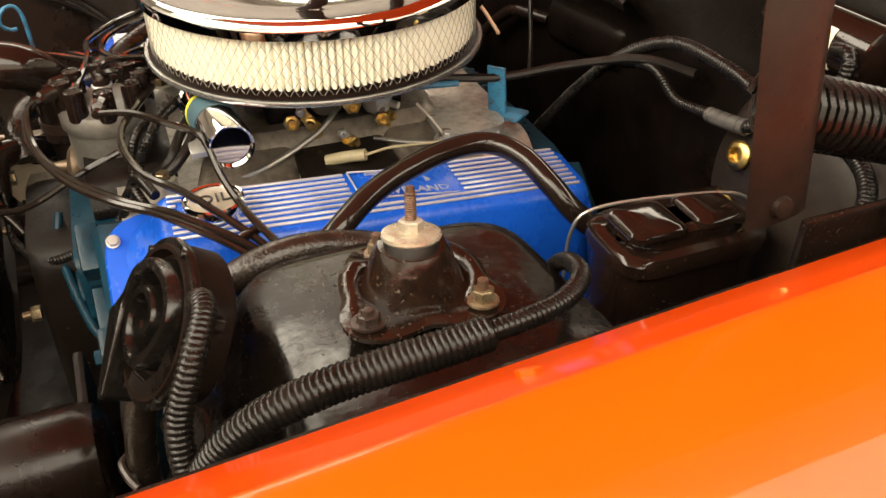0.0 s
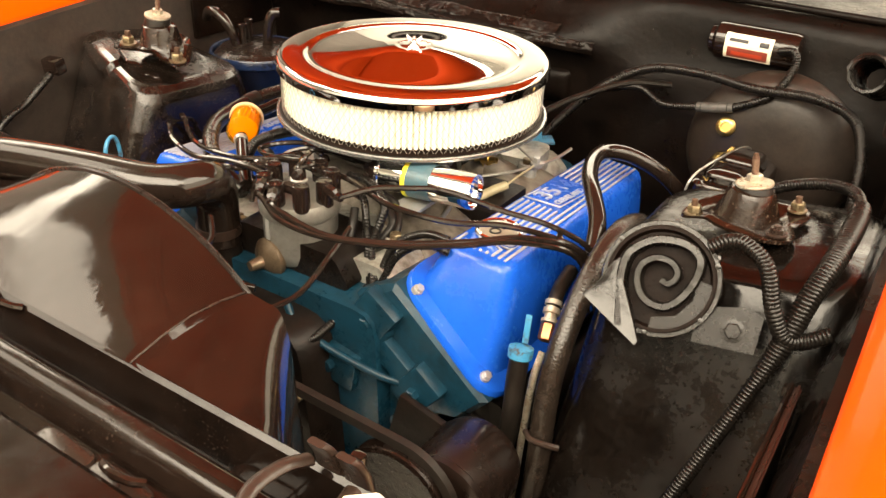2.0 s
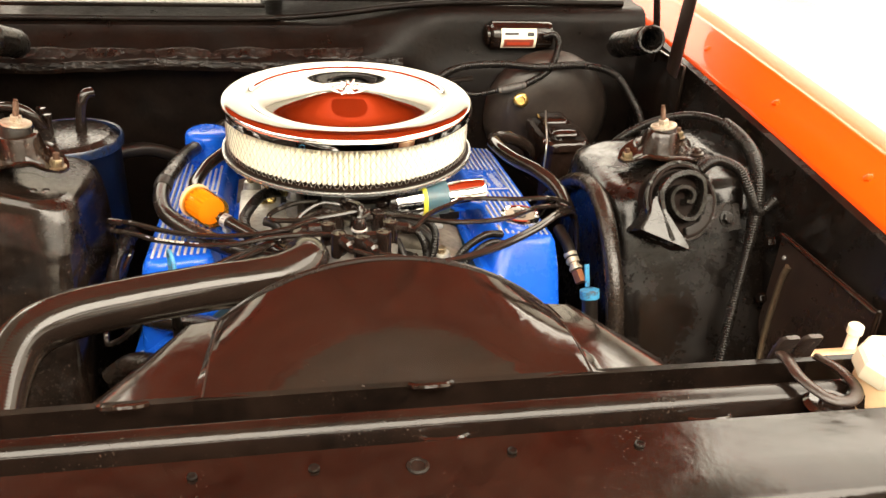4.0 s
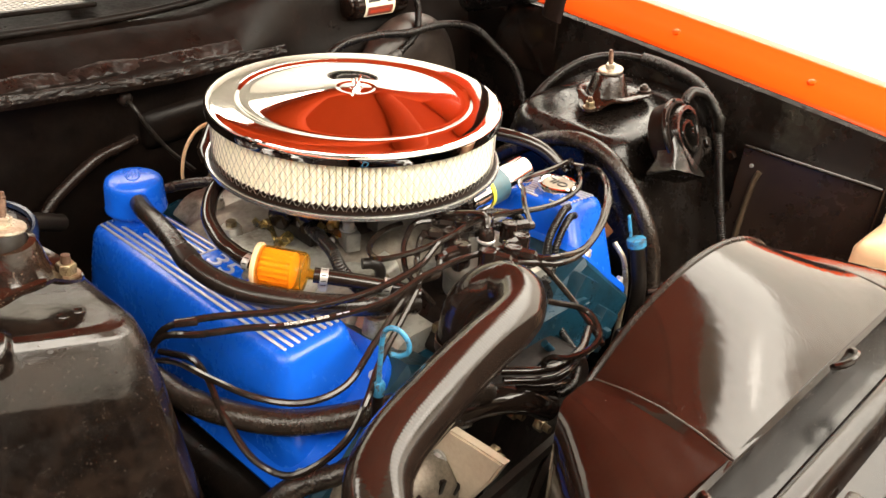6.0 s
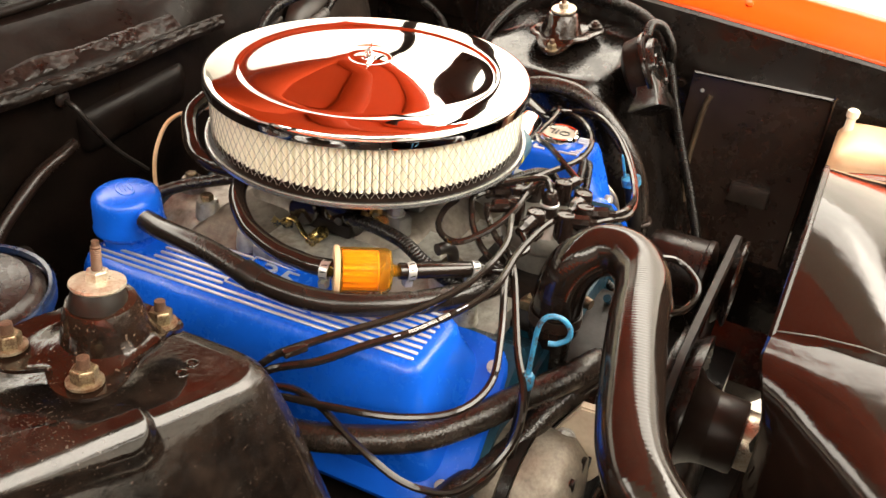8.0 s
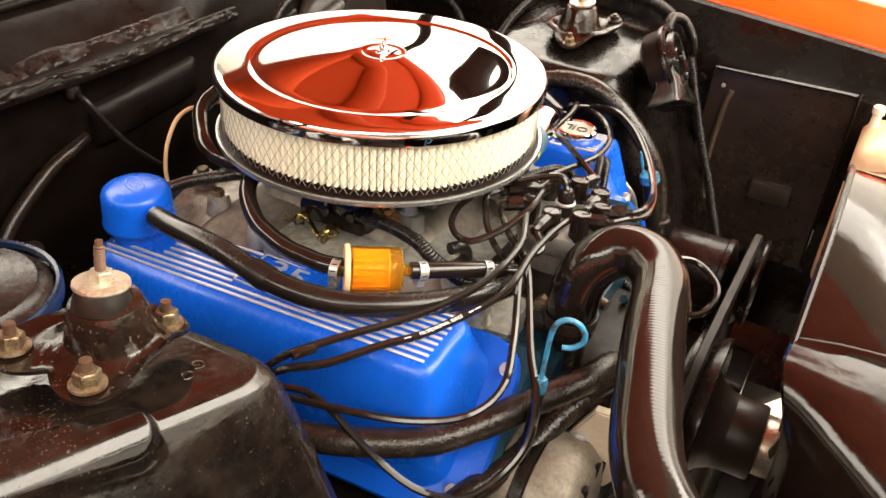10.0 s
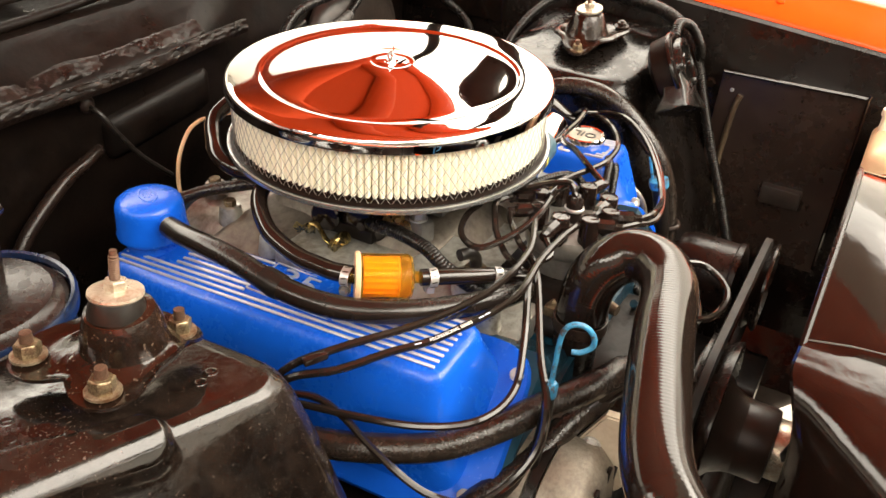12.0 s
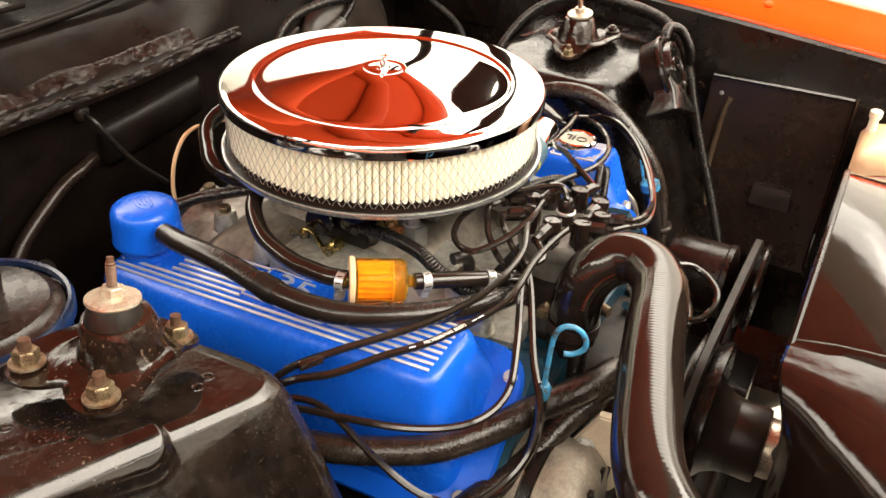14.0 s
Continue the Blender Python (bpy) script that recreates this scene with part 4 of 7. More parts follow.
wn = part("wing_nut", tf(cat(lathe([(0, 0), (0.011, 0), (0.0112, 0.0015), (0.007, 0.002), (0.0068, 0.0085), (0.0045, 0.0105), (0, 0.0105)], 24),
                             lathe([(0, 0.0095), (0.003, 0.0095), (0.003, 0.0155), (0, 0.016)], 12)), WN), M_CHROME, air, "chrome wing nut")
for s in (1, -1):
    wing = loft([rquad((0, -0.0016, -0.004), (0, 0.0016, -0.004), (0, 0.0016, 0.004), (0, -0.0016, 0.004), 0.001, 3), rquad((0.007, -0.0014, 0.002), (0.007, 0.0014, 0.002), (0.007, 0.0014, 0.010), (0.007, -0.0014, 0.010), 0.001, 3),
                 rquad((0.011, -0.001, 0.008), (0.011, 0.001, 0.008), (0.010, 0.001, 0.0135), (0.010, -0.001, 0.0135), 0.0008, 3)])
    part("wing", tf(wing, WN @ (at(0.004, 0, 0.0055, 0, 0, 25) if s > 0 else at(-0.004, 0, 0.0055, 0, 0, 205))), M_CHROME, wn)

# ---------------------------------------------------------------- carburettor
carb = thing("carburettor", "dull brass and zinc carburettor under the air cleaner", "carburettor", (0, 0, -0.14))
# Body parts are blackened to carry the air cleaner's shade.
part("throttle_body", tf(rbox(0.125, 0.15, 0.020, 0.005), at(0, 0, -0.134)), M_GRIMESHADE, carb)
part("main_body", tf(rbox(0.105, 0.12, 0.03, 0.008), at(0, 0, -0.110)), M_GRIMESHADE, carb, "body coloured dark for the shade under the air cleaner")
part("air_horn", lathe([(0.06, -0.11), (0.062, -0.096), (0.052, -0.090), (0, -0.09)], 32), M_GRIMESHADE, carb)
for y in (-0.078, 0.078):
    bowl = part("float_bowl", tf(rbox(0.085, 0.034, 0.038, 0.006), at(0, y, -0.118)), M_GREYCAST, carb)
    for x in (-0.034, 0.034):
        part("bowl_screw", hexnut(0.005, 0.004, at(x, y + (-0.017 if y < 0 else 0.017), -0.106, 90 if y < 0 else -90, 0, 0)), M_BRASS, bowl)
# linkages and plated fittings on both sides
for x, y, z, dx, dy, ln in ((-0.082, -0.062, -0.122, -0.3, -0.2, 0.036), (0.080, -0.032, -0.138, 0.3, -0.1, 0.036), (0.095, 0.004, -0.160, 0.3, 0.1, 0.032), (0.085, 0.046, -0.142, 0.3, 0.2, 0.030)):
    m = along((x, y, z), (x + dx, y + dy, z + 0.06))
    lever = part("throttle_lever", tf(plate([(-0.006, -ln / 2), (0.004, -ln / 2), (0.007, -ln / 5), (0.004, ln / 3), (0.006, ln / 2), (-0.003, ln / 2 + 0.004), (-0.007, ln / 4)], 0.0025, 0.0006), m @ at(0, 0, 0, 0, 0, 35)), M_BRASS, carb, "yellow zinc throttle lever")
    part("pivot", cat(lathe([(0, -0.010), (0.004, -0.010), (0.004, 0.014), (0.003, 0.016), (0, 0.016)], 14, m), hexnut(0.0072, 0.005, m @ at(0, 0, 0.003)), lathe([(0.0045, 0.008), (0.0062, 0.0085), (0.0062, 0.0105), (0.0045, 0.011)], 14, m)), M_BRASS, lever)
    part("link_nut", cat(hexnut(0.0055, 0.006, m @ at(-0.010, 0.012, 0.002)), lathe([(0, 0), (0.0025, 0), (0.0025, 0.012), (0, 0.012)], 10, m @ at(-0.010, 0.012, 0.002))), M_ZINC, lever)
# the choke linkage: a bent yellow arm between two pivots, with a spring and a black barrel behind it
VIEW = Vector((-0.80, -0.50, 0.25))
cam_lever = part("cam_lever", tf(plate([(-0.007, -0.006), (0.003, -0.007), (0.006, 0.002), (0.002, 0.008), (0.007, 0.014), (0.001, 0.018), (-0.006, 0.013), (-0.003, 0.006)], 0.003, 0.0007), along((-0.114, 0.031, -0.152), Vector((-0.114, 0.031, -0.152)) + VIEW, 90)), M_OLDBRASS, carb, "yellow zinc cam lever")
part("pivot", cat(hexnut(0.0060, 0.007, along((-0.116, 0.030, -0.151), Vector((-0.116, 0.030, -0.151)) + VIEW)), lathe([(0, 0), (0.003, 0), (0.003, 0.012), (0, 0.012)], 12, along((-0.116, 0.030, -0.151), Vector((-0.116, 0.030, -0.151)) + VIEW))), M_OLDBRASS, cam_lever)
arm_link = part("bent_arm", tube([(-0.118, 0.026, -0.143), (-0.119, 0.017, -0.142), (-0.119, 0.011, -0.149), (-0.1195, 0.004, -0.157), (-0.1205, -0.006, -0.160)], 0.0036, 8, 5, 0.55), M_OLDBRASS, carb, "bent yellow zinc arm")
mv = along((-0.118, -0.006, -0.160), Vector((-0.118, -0.006, -0.160)) + VIEW)
part("arm_nut", cat(hexnut(0.0082, 0.006, mv), lathe([(0, 0.004), (0.0042, 0.004), (0.0042, 0.013), (0.0035, 0.014), (0, 0.014)], 14, mv)), M_OLDBRASS, arm_link, "yellow zinc nut")
part("spring", lathe([(0, 0)] + [(0.0072 if i % 2 else 0.0060, 0.0012 * i) for i in range(12)] + [(0, 0.0132)], 18, along((-0.114, -0.008, -0.156), (-0.117, -0.021, -0.145))), M_OLDBRASS, arm_link, "small plated coil spring")
part("barrel", lathe([(0, 0), (0.0160, 0), (0.0170, 0.0015), (0.0170, 0.030), (0.015, 0.032), (0, 0.032)], 24, along((-0.076, 0.022, -0.140), (-0.106, 0.016, -0.138))), M_PLASTIC, carb, "black barrel")
part("barrel", lathe([(0, 0), (0.0095, 0), (0.0105, 0.0015), (0.0105, 0.022), (0.008, 0.024), (0, 0.024)], 20, along((-0.072, -0.046, -0.122), (-0.098, -0.056, -0.122))), M_PLASTIC, carb, "black barrel")
stay = part("fast_idle_lever", tf(plate([(-0.004, -0.017), (0.003, -0.017), (0.0045, -0.004), (0.002, 0.010), (0.005, 0.018), (-0.003, 0.019), (-0.0045, 0.004)], 0.0022, 0.0005), along((-0.091, -0.071, -0.124), Vector((-0.091, -0.071, -0.124)) + VIEW, 75)), M_OLDBRASS, carb, "thin yellow lever")
part("lever_clip", cat(lathe([(0.0022, 0), (0.0042, 0), (0.0042, 0.003), (0.0022, 0.003)], 14, along((-0.094, -0.073, -0.136), Vector((-0.094, -0.073, -0.136)) + VIEW)), lathe([(0, 0), (0.0022, 0), (0.0022, 0.008), (0, 0.008)], 10, along((-0.094, -0.073, -0.136), Vector((-0.094, -0.073, -0.136)) + VIEW))), M_ZINC, stay, "bright plated clip")
# Added block that fills the gap behind the linkage with darkness.
part("dark_filler", rbox(0.046, 0.075, 0.016, 0.003, 2, at(-0.078, -0.004, -0.150)), M_GRIMESHADE, carb, "dark filler block behind the linkage")
plug = part("side_plug", tf(rbox(0.018, 0.030, 0.024, 0.003), at(-0.080, -0.088, -0.130, 0, 0, -20)), M_GREYCAST, carb, "grey cast side fitting")
part("plug_bolt", cat(hexnut(0.0075, 0.010, at(-0.082, -0.088, -0.118)), lathe([(0.0078, 0), (0.0098, 0), (0.0098, 0.002), (0.0078, 0.002)], 16, at(-0.082, -0.088, -0.1185))), M_ZINC, plug)
part("accelerator_pump", lathe([(0, -0.004), (0.018, -0.004), (0.021, 0.0), (0.021, 0.008), (0.012, 0.012), (0, 0.012)], 24, along((-0.062, -0.012, -0.134), (-0.3, -0.05, -0.12))), M_GRIMESHADE, carb, "round dark pump housing")
part("pull_off", lathe([(0, 0), (0.014, 0), (0.016, 0.004), (0.016, 0.018), (0.008, 0.024), (0.004, 0.026), (0.004, 0.036), (0, 0.036)], 22, along((0.070, 0.035, -0.125), (0.12, 0.08, -0.13))), M_ZINC, carb, "plated vacuum pull off")
part("idle_screw", cat(lathe([(0, 0), (0.0035, 0), (0.0035, 0.026), (0, 0.026)], 10, along((0.098, -0.002, -0.172), (0.12, 0.03, -0.165))), hexnut(0.006, 0.008, along((0.098, -0.002, -0.172), (0.12, 0.03, -0.165)))), M_YELLOW, carb, "yellow capped idle screw")
part("pale_connector", tube([(0.128, -0.030, -0.160), (0.138, -0.012, -0.154), (0.148, 0.006, -0.150)], 0.0062, 10), M_OLDCREAM, carb, "pale cream plug on a wire")
part("pale_wire", tube([(0.148, 0.006, -0.150), (0.153, 0.030, -0.144), (0.150, 0.062, -0.148), (0.146, 0.088, -0.152)], 0.0014, 8), M_OLDCREAM, carb, "thin pale wire")
part("link_rod", cat(tube([(0.118, 0.072, -0.118), (0.132, 0.086, -0.136), (0.146, 0.096, -0.152)], 0.0016, 8), tube([(0.098, 0.03, -0.160), (0.122, 0.058, -0.158), (0.146, 0.094, -0.154), (0.165, 0.122, -0.146), (0.176, 0.142, -0.136)], 0.0022, 8)), M_GALV, carb, "bright thin throttle rod")
part("link_clamp", cat(rbox(0.016, 0.010, 0.008, 0.002, 2, at(0.146, 0.096, -0.153, 0, 0, 40)), hexnut(0.0055, 0.008, at(0.146, 0.096, -0.150)), lathe([(0, 0), (0.003, 0), (0.003, 0.02), (0, 0.02)], 10, along((0.140, 0.09, -0.153), (0.17, 0.12, -0.150)))), M_ZINC, carb, "bright plated swivel clamp")
for x, y, z, r in ((0.072, -0.028, -0.118, 0.011), (0.094, 0.012, -0.124, 0.010), (0.088, -0.052, -0.136, 0.009), (0.106, 0.040, -0.140, 0.008)):
    m = along((x - 0.015, y, z), (x + 0.2, y - 0.03, z + 0.05))
    part("brass_fitting", cat(lathe([(0, 0), (r * 0.8, 0), (r * 0.8, 0.008), (r * 0.55, 0.009), (r * 0.55, 0.024), (r * 0.4, 0.024), (r * 0.4, 0.012), (0, 0.012)], 18, m), hexnut(r, 0.006, m @ at(0, 0, 0.008))), M_BRASS, carb, "yellow plated fitting")
part("bowl_vent", lathe([(0, 0), (0.016, 0), (0.0165, 0.004), (0.014, 0.012), (0.006, 0.014), (0, 0.014)], 24, along((0.058, -0.012, -0.125), (0.3, -0.03, -0.10))), M_GREYCAST, carb, "grey cast cover")
part("fuel_pipe", tube([(0.118, -0.13, -0.172), (0.115, -0.08, -0.158), (0.098, -0.03, -0.142), (0.075, 0.0, -0.128)], 0.0030, 8), M_GALV, carb, "thin steel fuel pipe")
part("choke_housing", lathe([(0, -0.006), (0.025, -0.006), (0.027, 0.0), (0.027, 0.020), (0.018, 0.025), (0.006, 0.026), (0.005, 0.032), (0, 0.032)], 28, along((-0.072, -0.024, -0.136), (-0.2, -0.046, -0.140))), M_PLASTIC, carb, "round black choke housing")

# ---------------------------------------------------------------- distributor, coil
dist = thing("distributor", "grey distributor with brown black rubber boots", "distributor", (0.003, -0.228, -0.24))
DC = (-0.002, -0.228)
part("housing", lathe([(0, -0.245), (0.018, -0.245), (0.019, -0.212), (0.034, -0.200), (0.041, -0.192), (0.044, -0.178), (0.0445, -0.142), (0.0455, -0.135), (0, -0.135)], 36, at(*DC, 0)), M_GREYCAST, dist, "grey cast body")
dcap = part("distributor_cap", lathe([(0.0455, -0.137), (0.0480, -0.134), (0.0485, -0.122), (0.045, -0.116), (0.03, -0.113), (0, -0.112)], 36, at(*DC, 0)), M_GREYCAST, dist, "grey distributor cap")
TERM = []
for i, turn in enumerate((-16, 172, 119, 124, 173, -61, -58, 176)):
    a, b = 2 * math.pi * i / 8, radians(turn)
    x, y = DC[0] + 0.0385 * math.cos(a), DC[1] + 0.0385 * math.sin(a)
    u = Vector((math.cos(b), math.sin(b), 0))
    tip = Vector((x, y, -0.0985)) + u * 0.033
    TERM.append(tuple(tip - u * 0.003))
    tw = part("terminal_tower", lathe([(0.0080, -0.125), (0.0074, -0.106), (0, -0.106)], 16, at(x, y, 0)), M_PLASTIC, dcap)
    # right angled boot: a stout cup with a shoulder and a six sided arm
    arm = sweep([Vector((x, y, -0.0955)), Vector((x, y, -0.0960)) + u * 0.010, Vector((x, y, -0.0968)) + u * 0.023, tip - u * 0.007, tip], [0.0068, 0.0074, 0.0074, 0.0056, 0.0048], 8, True)
    part("boot", cat(lathe([(0.0088, -0.121), (0.0103, -0.119), (0.0100, -0.094), (0.0093, -0.0885), (0.0082, -0.0880), (0.0076, -0.0892), (0, -0.0892)], 20, at(x, y, 0)), arm), M_PLASTIC, tw, "brown black rubber boot", 30)
part("centre_boot", lathe([(0.0085, -0.118), (0.009, -0.10), (0.0085, -0.088), (0.0055, -0.083), (0, -0.083)], 16, at(*DC, 0)), M_PLASTIC, dcap)
part("centre_ring", lathe([(0.0092, -0.1), (0.0105, -0.099), (0.0105, -0.097), (0.0092, -0.096)], 18, at(*DC, 0)), M_ZINC, dcap)
part("vacuum_advance", lathe([(0, -0.006), (0.022, -0.006), (0.026, 0), (0.026, 0.004), (0.020, 0.010), (0.008, 0.014), (0.006, 0.03), (0, 0.03)], 30, along((-0.015, -0.268, -0.190), (-0.032, -0.34, -0.192))), M_TINNED, dist, "brown stained vacuum advance can")
part("clip", tf(rbox(0.006, 0.004, 0.034, 0.001), at(DC[0] - 0.012, DC[1] - 0.043, -0.146)), M_ZINC, dist)

coil = thing("ignition_coil", "chrome ignition coil with a blue band lying across the intake", "ignition coil", (0.11, -0.133, -0.125))
ma = along((0.048, -0.138, -0.106), (0.180, -0.126, -0.101)) @ Matrix.Diagonal((0.82, 0.82, 0.97, 1))
part("can", lathe([(0, 0.006), (0.026, 0.006), (0.0265, 0.009), (0.0265, 0.131), (0.0255, 0.134), (0.0235, 0.1335), (0.0225, 0.128), (0, 0.127)], 40, ma), M_CHROME, coil)
part("band", lathe([(0.0268, 0.048), (0.0276, 0.048), (0.0276, 0.080), (0.0268, 0.080)], 40, ma), M_BAND, coil, "blue painted clamp band")
part("band_edge", lathe([(0.0277, 0.0425), (0.0279, 0.0425), (0.0279, 0.0485), (0.0277, 0.0485)], 40, ma), M_YELLOW, coil, "yellow tape edge")
part("tower", lathe([(0.0255, 0.006), (0.0245, -0.004), (0.013, -0.008), (0.0095, -0.018), (0.006, -0.022), (0, -0.022)], 28, ma), M_PLASTIC, coil)
part("crimp_ring", lathe([(0.0262, 0.004), (0.0282, 0.005), (0.0282, 0.009), (0.0262, 0.010)], 40, ma), M_CHROME, coil)
part("mount_foot", tf(rbox(0.035, 0.05, 0.006, 0.002), at(0.10, -0.135, -0.1345)), M_ZINC, coil)


# ---------------------------------------------------------------- radiator, shroud, fan and belts
rad = thing("radiator", "black radiator behind the support panel", "radiator", (0, -0.62, -0.6))
part("core", tf(rbox(0.56, 0.05, 0.42, 0.004), at(0, -0.625, -0.32)), M_GRIMESHADE, rad)
for s in (1, -1):
    part("side_tank", tf(rbox(0.06, 0.06, 0.45, 0.015, 3), at(s * 0.305, -0.622, -0.31)), M_SMOOTH, rad)
part("inlet_neck", tube([(-0.33, -0.61, -0.165), (-0.345, -0.575, -0.160), (-0.352, -0.545, -0.152)], 0.022, 16), M_SMOOTH, rad)


def shroud():
    """A crown over the fan between two creases, with flat shoulders that turn down beside it."""
    cx, cz, r = 0.004, -0.238, 0.234
    rear, front = [], []
    for i in range(33):
        d = 48 + 84 * i / 32
        a = math.radians(d)
        rear.append(Vector((cx + r * math.cos(a), -0.474, cz + r * math.sin(a))))
        w = i / 32
        front.append(Vector((0.171 - 0.330 * w, -0.600, -0.056 - 0.004 * math.sin(math.pi * w))))
    side_r = spline([(-0.1526, -0.474, -0.0640), (-0.170, -0.473, -0.0668), (-0.185, -0.473, -0.0700), (-0.199, -0.479, -0.082), (-0.211, -0.487, -0.102), (-0.216, -0.490, -0.132), (-0.221, -0.490, -0.2), (-0.215, -0.490, -0.35)], 5)[1:]
    side_f = spline([(-0.159, -0.600, -0.056), (-0.195, -0.600, -0.0605), (-0.232, -0.600, -0.0675), (-0.266, -0.600, -0.079), (-0.294, -0.600, -0.099), (-0.308, -0.600, -0.135), (-0.312, -0.600, -0.2), (-0.308, -0.600, -0.4)], 5)[1:]
    flip = lambda q: Vector((0.010 - q.x, q.y, q.z))
    rear = [flip(q) for q in reversed(side_r)] + rear + side_r
    front = [flip(q) for q in reversed(side_f)] + front + side_f
    n = len(rear)
    rings = []
    for k in range(11):
        w = k / 10
        row = []
        for i in range(n):
            crown = 1 if 35 <= i < n - 35 else 0.4
            row.append(front[i].lerp(rear[i], w) + Vector((0, 0, 0.009 * math.sin(math.pi * w) * crown)))
        rings.append(row)
    mid = Vector((0.004, 0, -0.238))
    inner = [q + (mid - Vector((q.x, 0, q.z))).normalized() * 0.004 + Vector((0, 0.002, 0)) for q in rear]
    back = [q + Vector((0, -0.012, 0)) for q in inner]
    return loft(rings + [inner, back], False, False, False)


shr = thing("fan_shroud", "glossy black fan shroud arching over the fan", "fan shroud", (0, -0.54, -0.6))
part("funnel", shroud(), M_SHROUD, shr, "", 28)
rim = [Vector((0.004 + 0.2335 * math.cos(a), -0.474, -0.238 + 0.2335 * math.sin(a))) for a in (math.radians(47 + 86 * i / 60) for i in range(61))]
part("rolled_rim", sweep(rim, 0.0030, 8), M_PUMP, shr)
for s in (-1, 1):
    a = Vector((0.005 + s * 0.1565, -0.474, -0.0635))
    b = Vector((0.006 + s * 0.165, -0.600, -0.0555))
    part("seam", sweep([a, a.lerp(b, 0.25) + Vector((0, 0, 0.0062)), a.lerp(b, 0.5) + Vector((0, 0, 0.0088)), a.lerp(b, 0.75) + Vector((0, 0, 0.0062)), b], 0.0008, 6), M_BRACKET, shr)

FAN = (0.010, -0.318)
fan = thing("cooling_fan", "black engine fan on a dark hub inside the shroud", "fan", (0.01, -0.45, -0.285))
mf = along((FAN[0], -0.360, FAN[1]), (FAN[0], -0.6, FAN[1]))
part("hub", lathe([(0, 0.06), (0.030, 0.06), (0.033, 0.066), (0.040, 0.068), (0.042, 0.075), (0.042, 0.116), (0.0405, 0.120), (0.030, 0.122), (0, 0.122)], 40, mf), M_CLAY, fan, "brown black fan spacer hub")
part("flare", lathe([(0.092, 0.050), (0.080, 0.053), (0.062, 0.058), (0.050, 0.068), (0.044, 0.080), (0.0425, 0.088)], 48, mf), M_CLAY, fan, "flared brown pulley face")
part("spacer", lathe([(0, 0.122), (0.033, 0.120), (0.034, 0.122), (0.034, 0.148), (0.033, 0.150), (0, 0.150)], 12, mf), M_STEEL, fan, "bare steel fan spacer")
for i in range(6):
    a = 60 * i + 12
    bl = loft([rquad((0.03, -0.02, 0.012), (0.03, 0.02, -0.012), (0.03, 0.021, -0.010), (0.03, -0.019, 0.014), 0.0004, 3),
               rquad((0.12, -0.032, 0.018), (0.12, 0.032, -0.018), (0.12, 0.033, -0.016), (0.12, -0.031, 0.020), 0.0004, 3),
               rquad((0.205, -0.030, 0.014), (0.205, 0.034, -0.014), (0.205, 0.035, -0.012), (0.205, -0.029, 0.016), 0.0004, 3)])
    part("blade", tf(bl, mf @ Matrix.Diagonal((0.72, 0.9, 0.9, 1)) @ at(0, 0, 0.16, 0, 0, a)), M_DUSTY, fan)
part("fan_bolts", cat(*[hexnut(0.006, 0.006, mf @ at(0.022 * math.cos(k * math.pi / 2), 0.022 * math.sin(k * math.pi / 2), 0.123)) for k in range(4)]), M_STEEL, fan)


def pulley(name, label, c, r, w, m):
    t = thing(name, label, "pulley", c)
    part("sheave", lathe([(0, -0.004), (r * 0.5, -0.004), (r * 0.55, 0.0), (r, 0.0), (r, 0.003), (r - 0.008, w / 2), (r, w - 0.003), (r, w), (r * 0.92, w + 0.001), (r * 0.86, w * 0.6), (r * 0.4, w * 0.5), (0, w * 0.5)], 56, m), M_PUMP, t)
    return t


pulley("water_pump_pulley", "dull black water pump pulley behind the fan", (FAN[0], -0.395, FAN[1]), 0.098, 0.032, along((FAN[0], -0.390, FAN[1]), (FAN[0], -1, FAN[1])))
pulley("steering_pump_pulley", "black pulley in front of the steering pump", (0.272, -0.41, -0.29), 0.060, 0.018, along((0.272, -0.398, -0.29), (0.272, -1, -0.29)))
pulley("alternator_pulley", "steel pulley in front of the alternator", (-0.20, -0.40, -0.30), 0.034, 0.018, along((-0.20, -0.375, -0.30), (-0.20, -1, -0.30)))


def belt(name, c0, r0, c1, r1, y, label):
    p, q = Vector((c0[0], y, c0[1])), Vector((c1[0], y, c1[1]))
    d = (q - p)
    base = math.atan2(d.z, d.x)
    off = math.acos((r0 - r1) / d.length)
    pts = []
    for k in range(25):
        a = base + off + (2 * math.pi - 2 * off) * k / 24
        pts.append(p + Vector((r0 * math.cos(a), 0, r0 * math.sin(a))))
    for k in range(17):
        a = base - off + 2 * off * k / 16
        pts.append(q + Vector((r1 * math.cos(a), 0, r1 * math.sin(a))))
    rings = []
    n = len(pts)
    for i in range(n + 1):
        a, b, c = pts[i - 1], pts[i % n], pts[(i + 1) % n]
        nrm = (c - a).normalized().cross(Vector((0, 1, 0)))
        rings.append([b + Vector((0, -0.006, 0)) + nrm * 0.004, b + Vector((0, 0.006, 0)) + nrm * 0.004, b + Vector((0, 0.004, 0)) - nrm * 0.004, b + Vector((0, -0.004, 0)) - nrm * 0.004])
    solo(name, loft(rings, False, False), M_BELT, label, "belt", (p + q) / 2, "drive belts")


belt("drive_belt", FAN, 0.098, (0.272, -0.29), 0.060, -0.400, "worn black rubber drive belt")
belt("drive_belt", FAN, 0.080, (-0.20, -0.30), 0.034, -0.390, "worn black rubber drive belt")

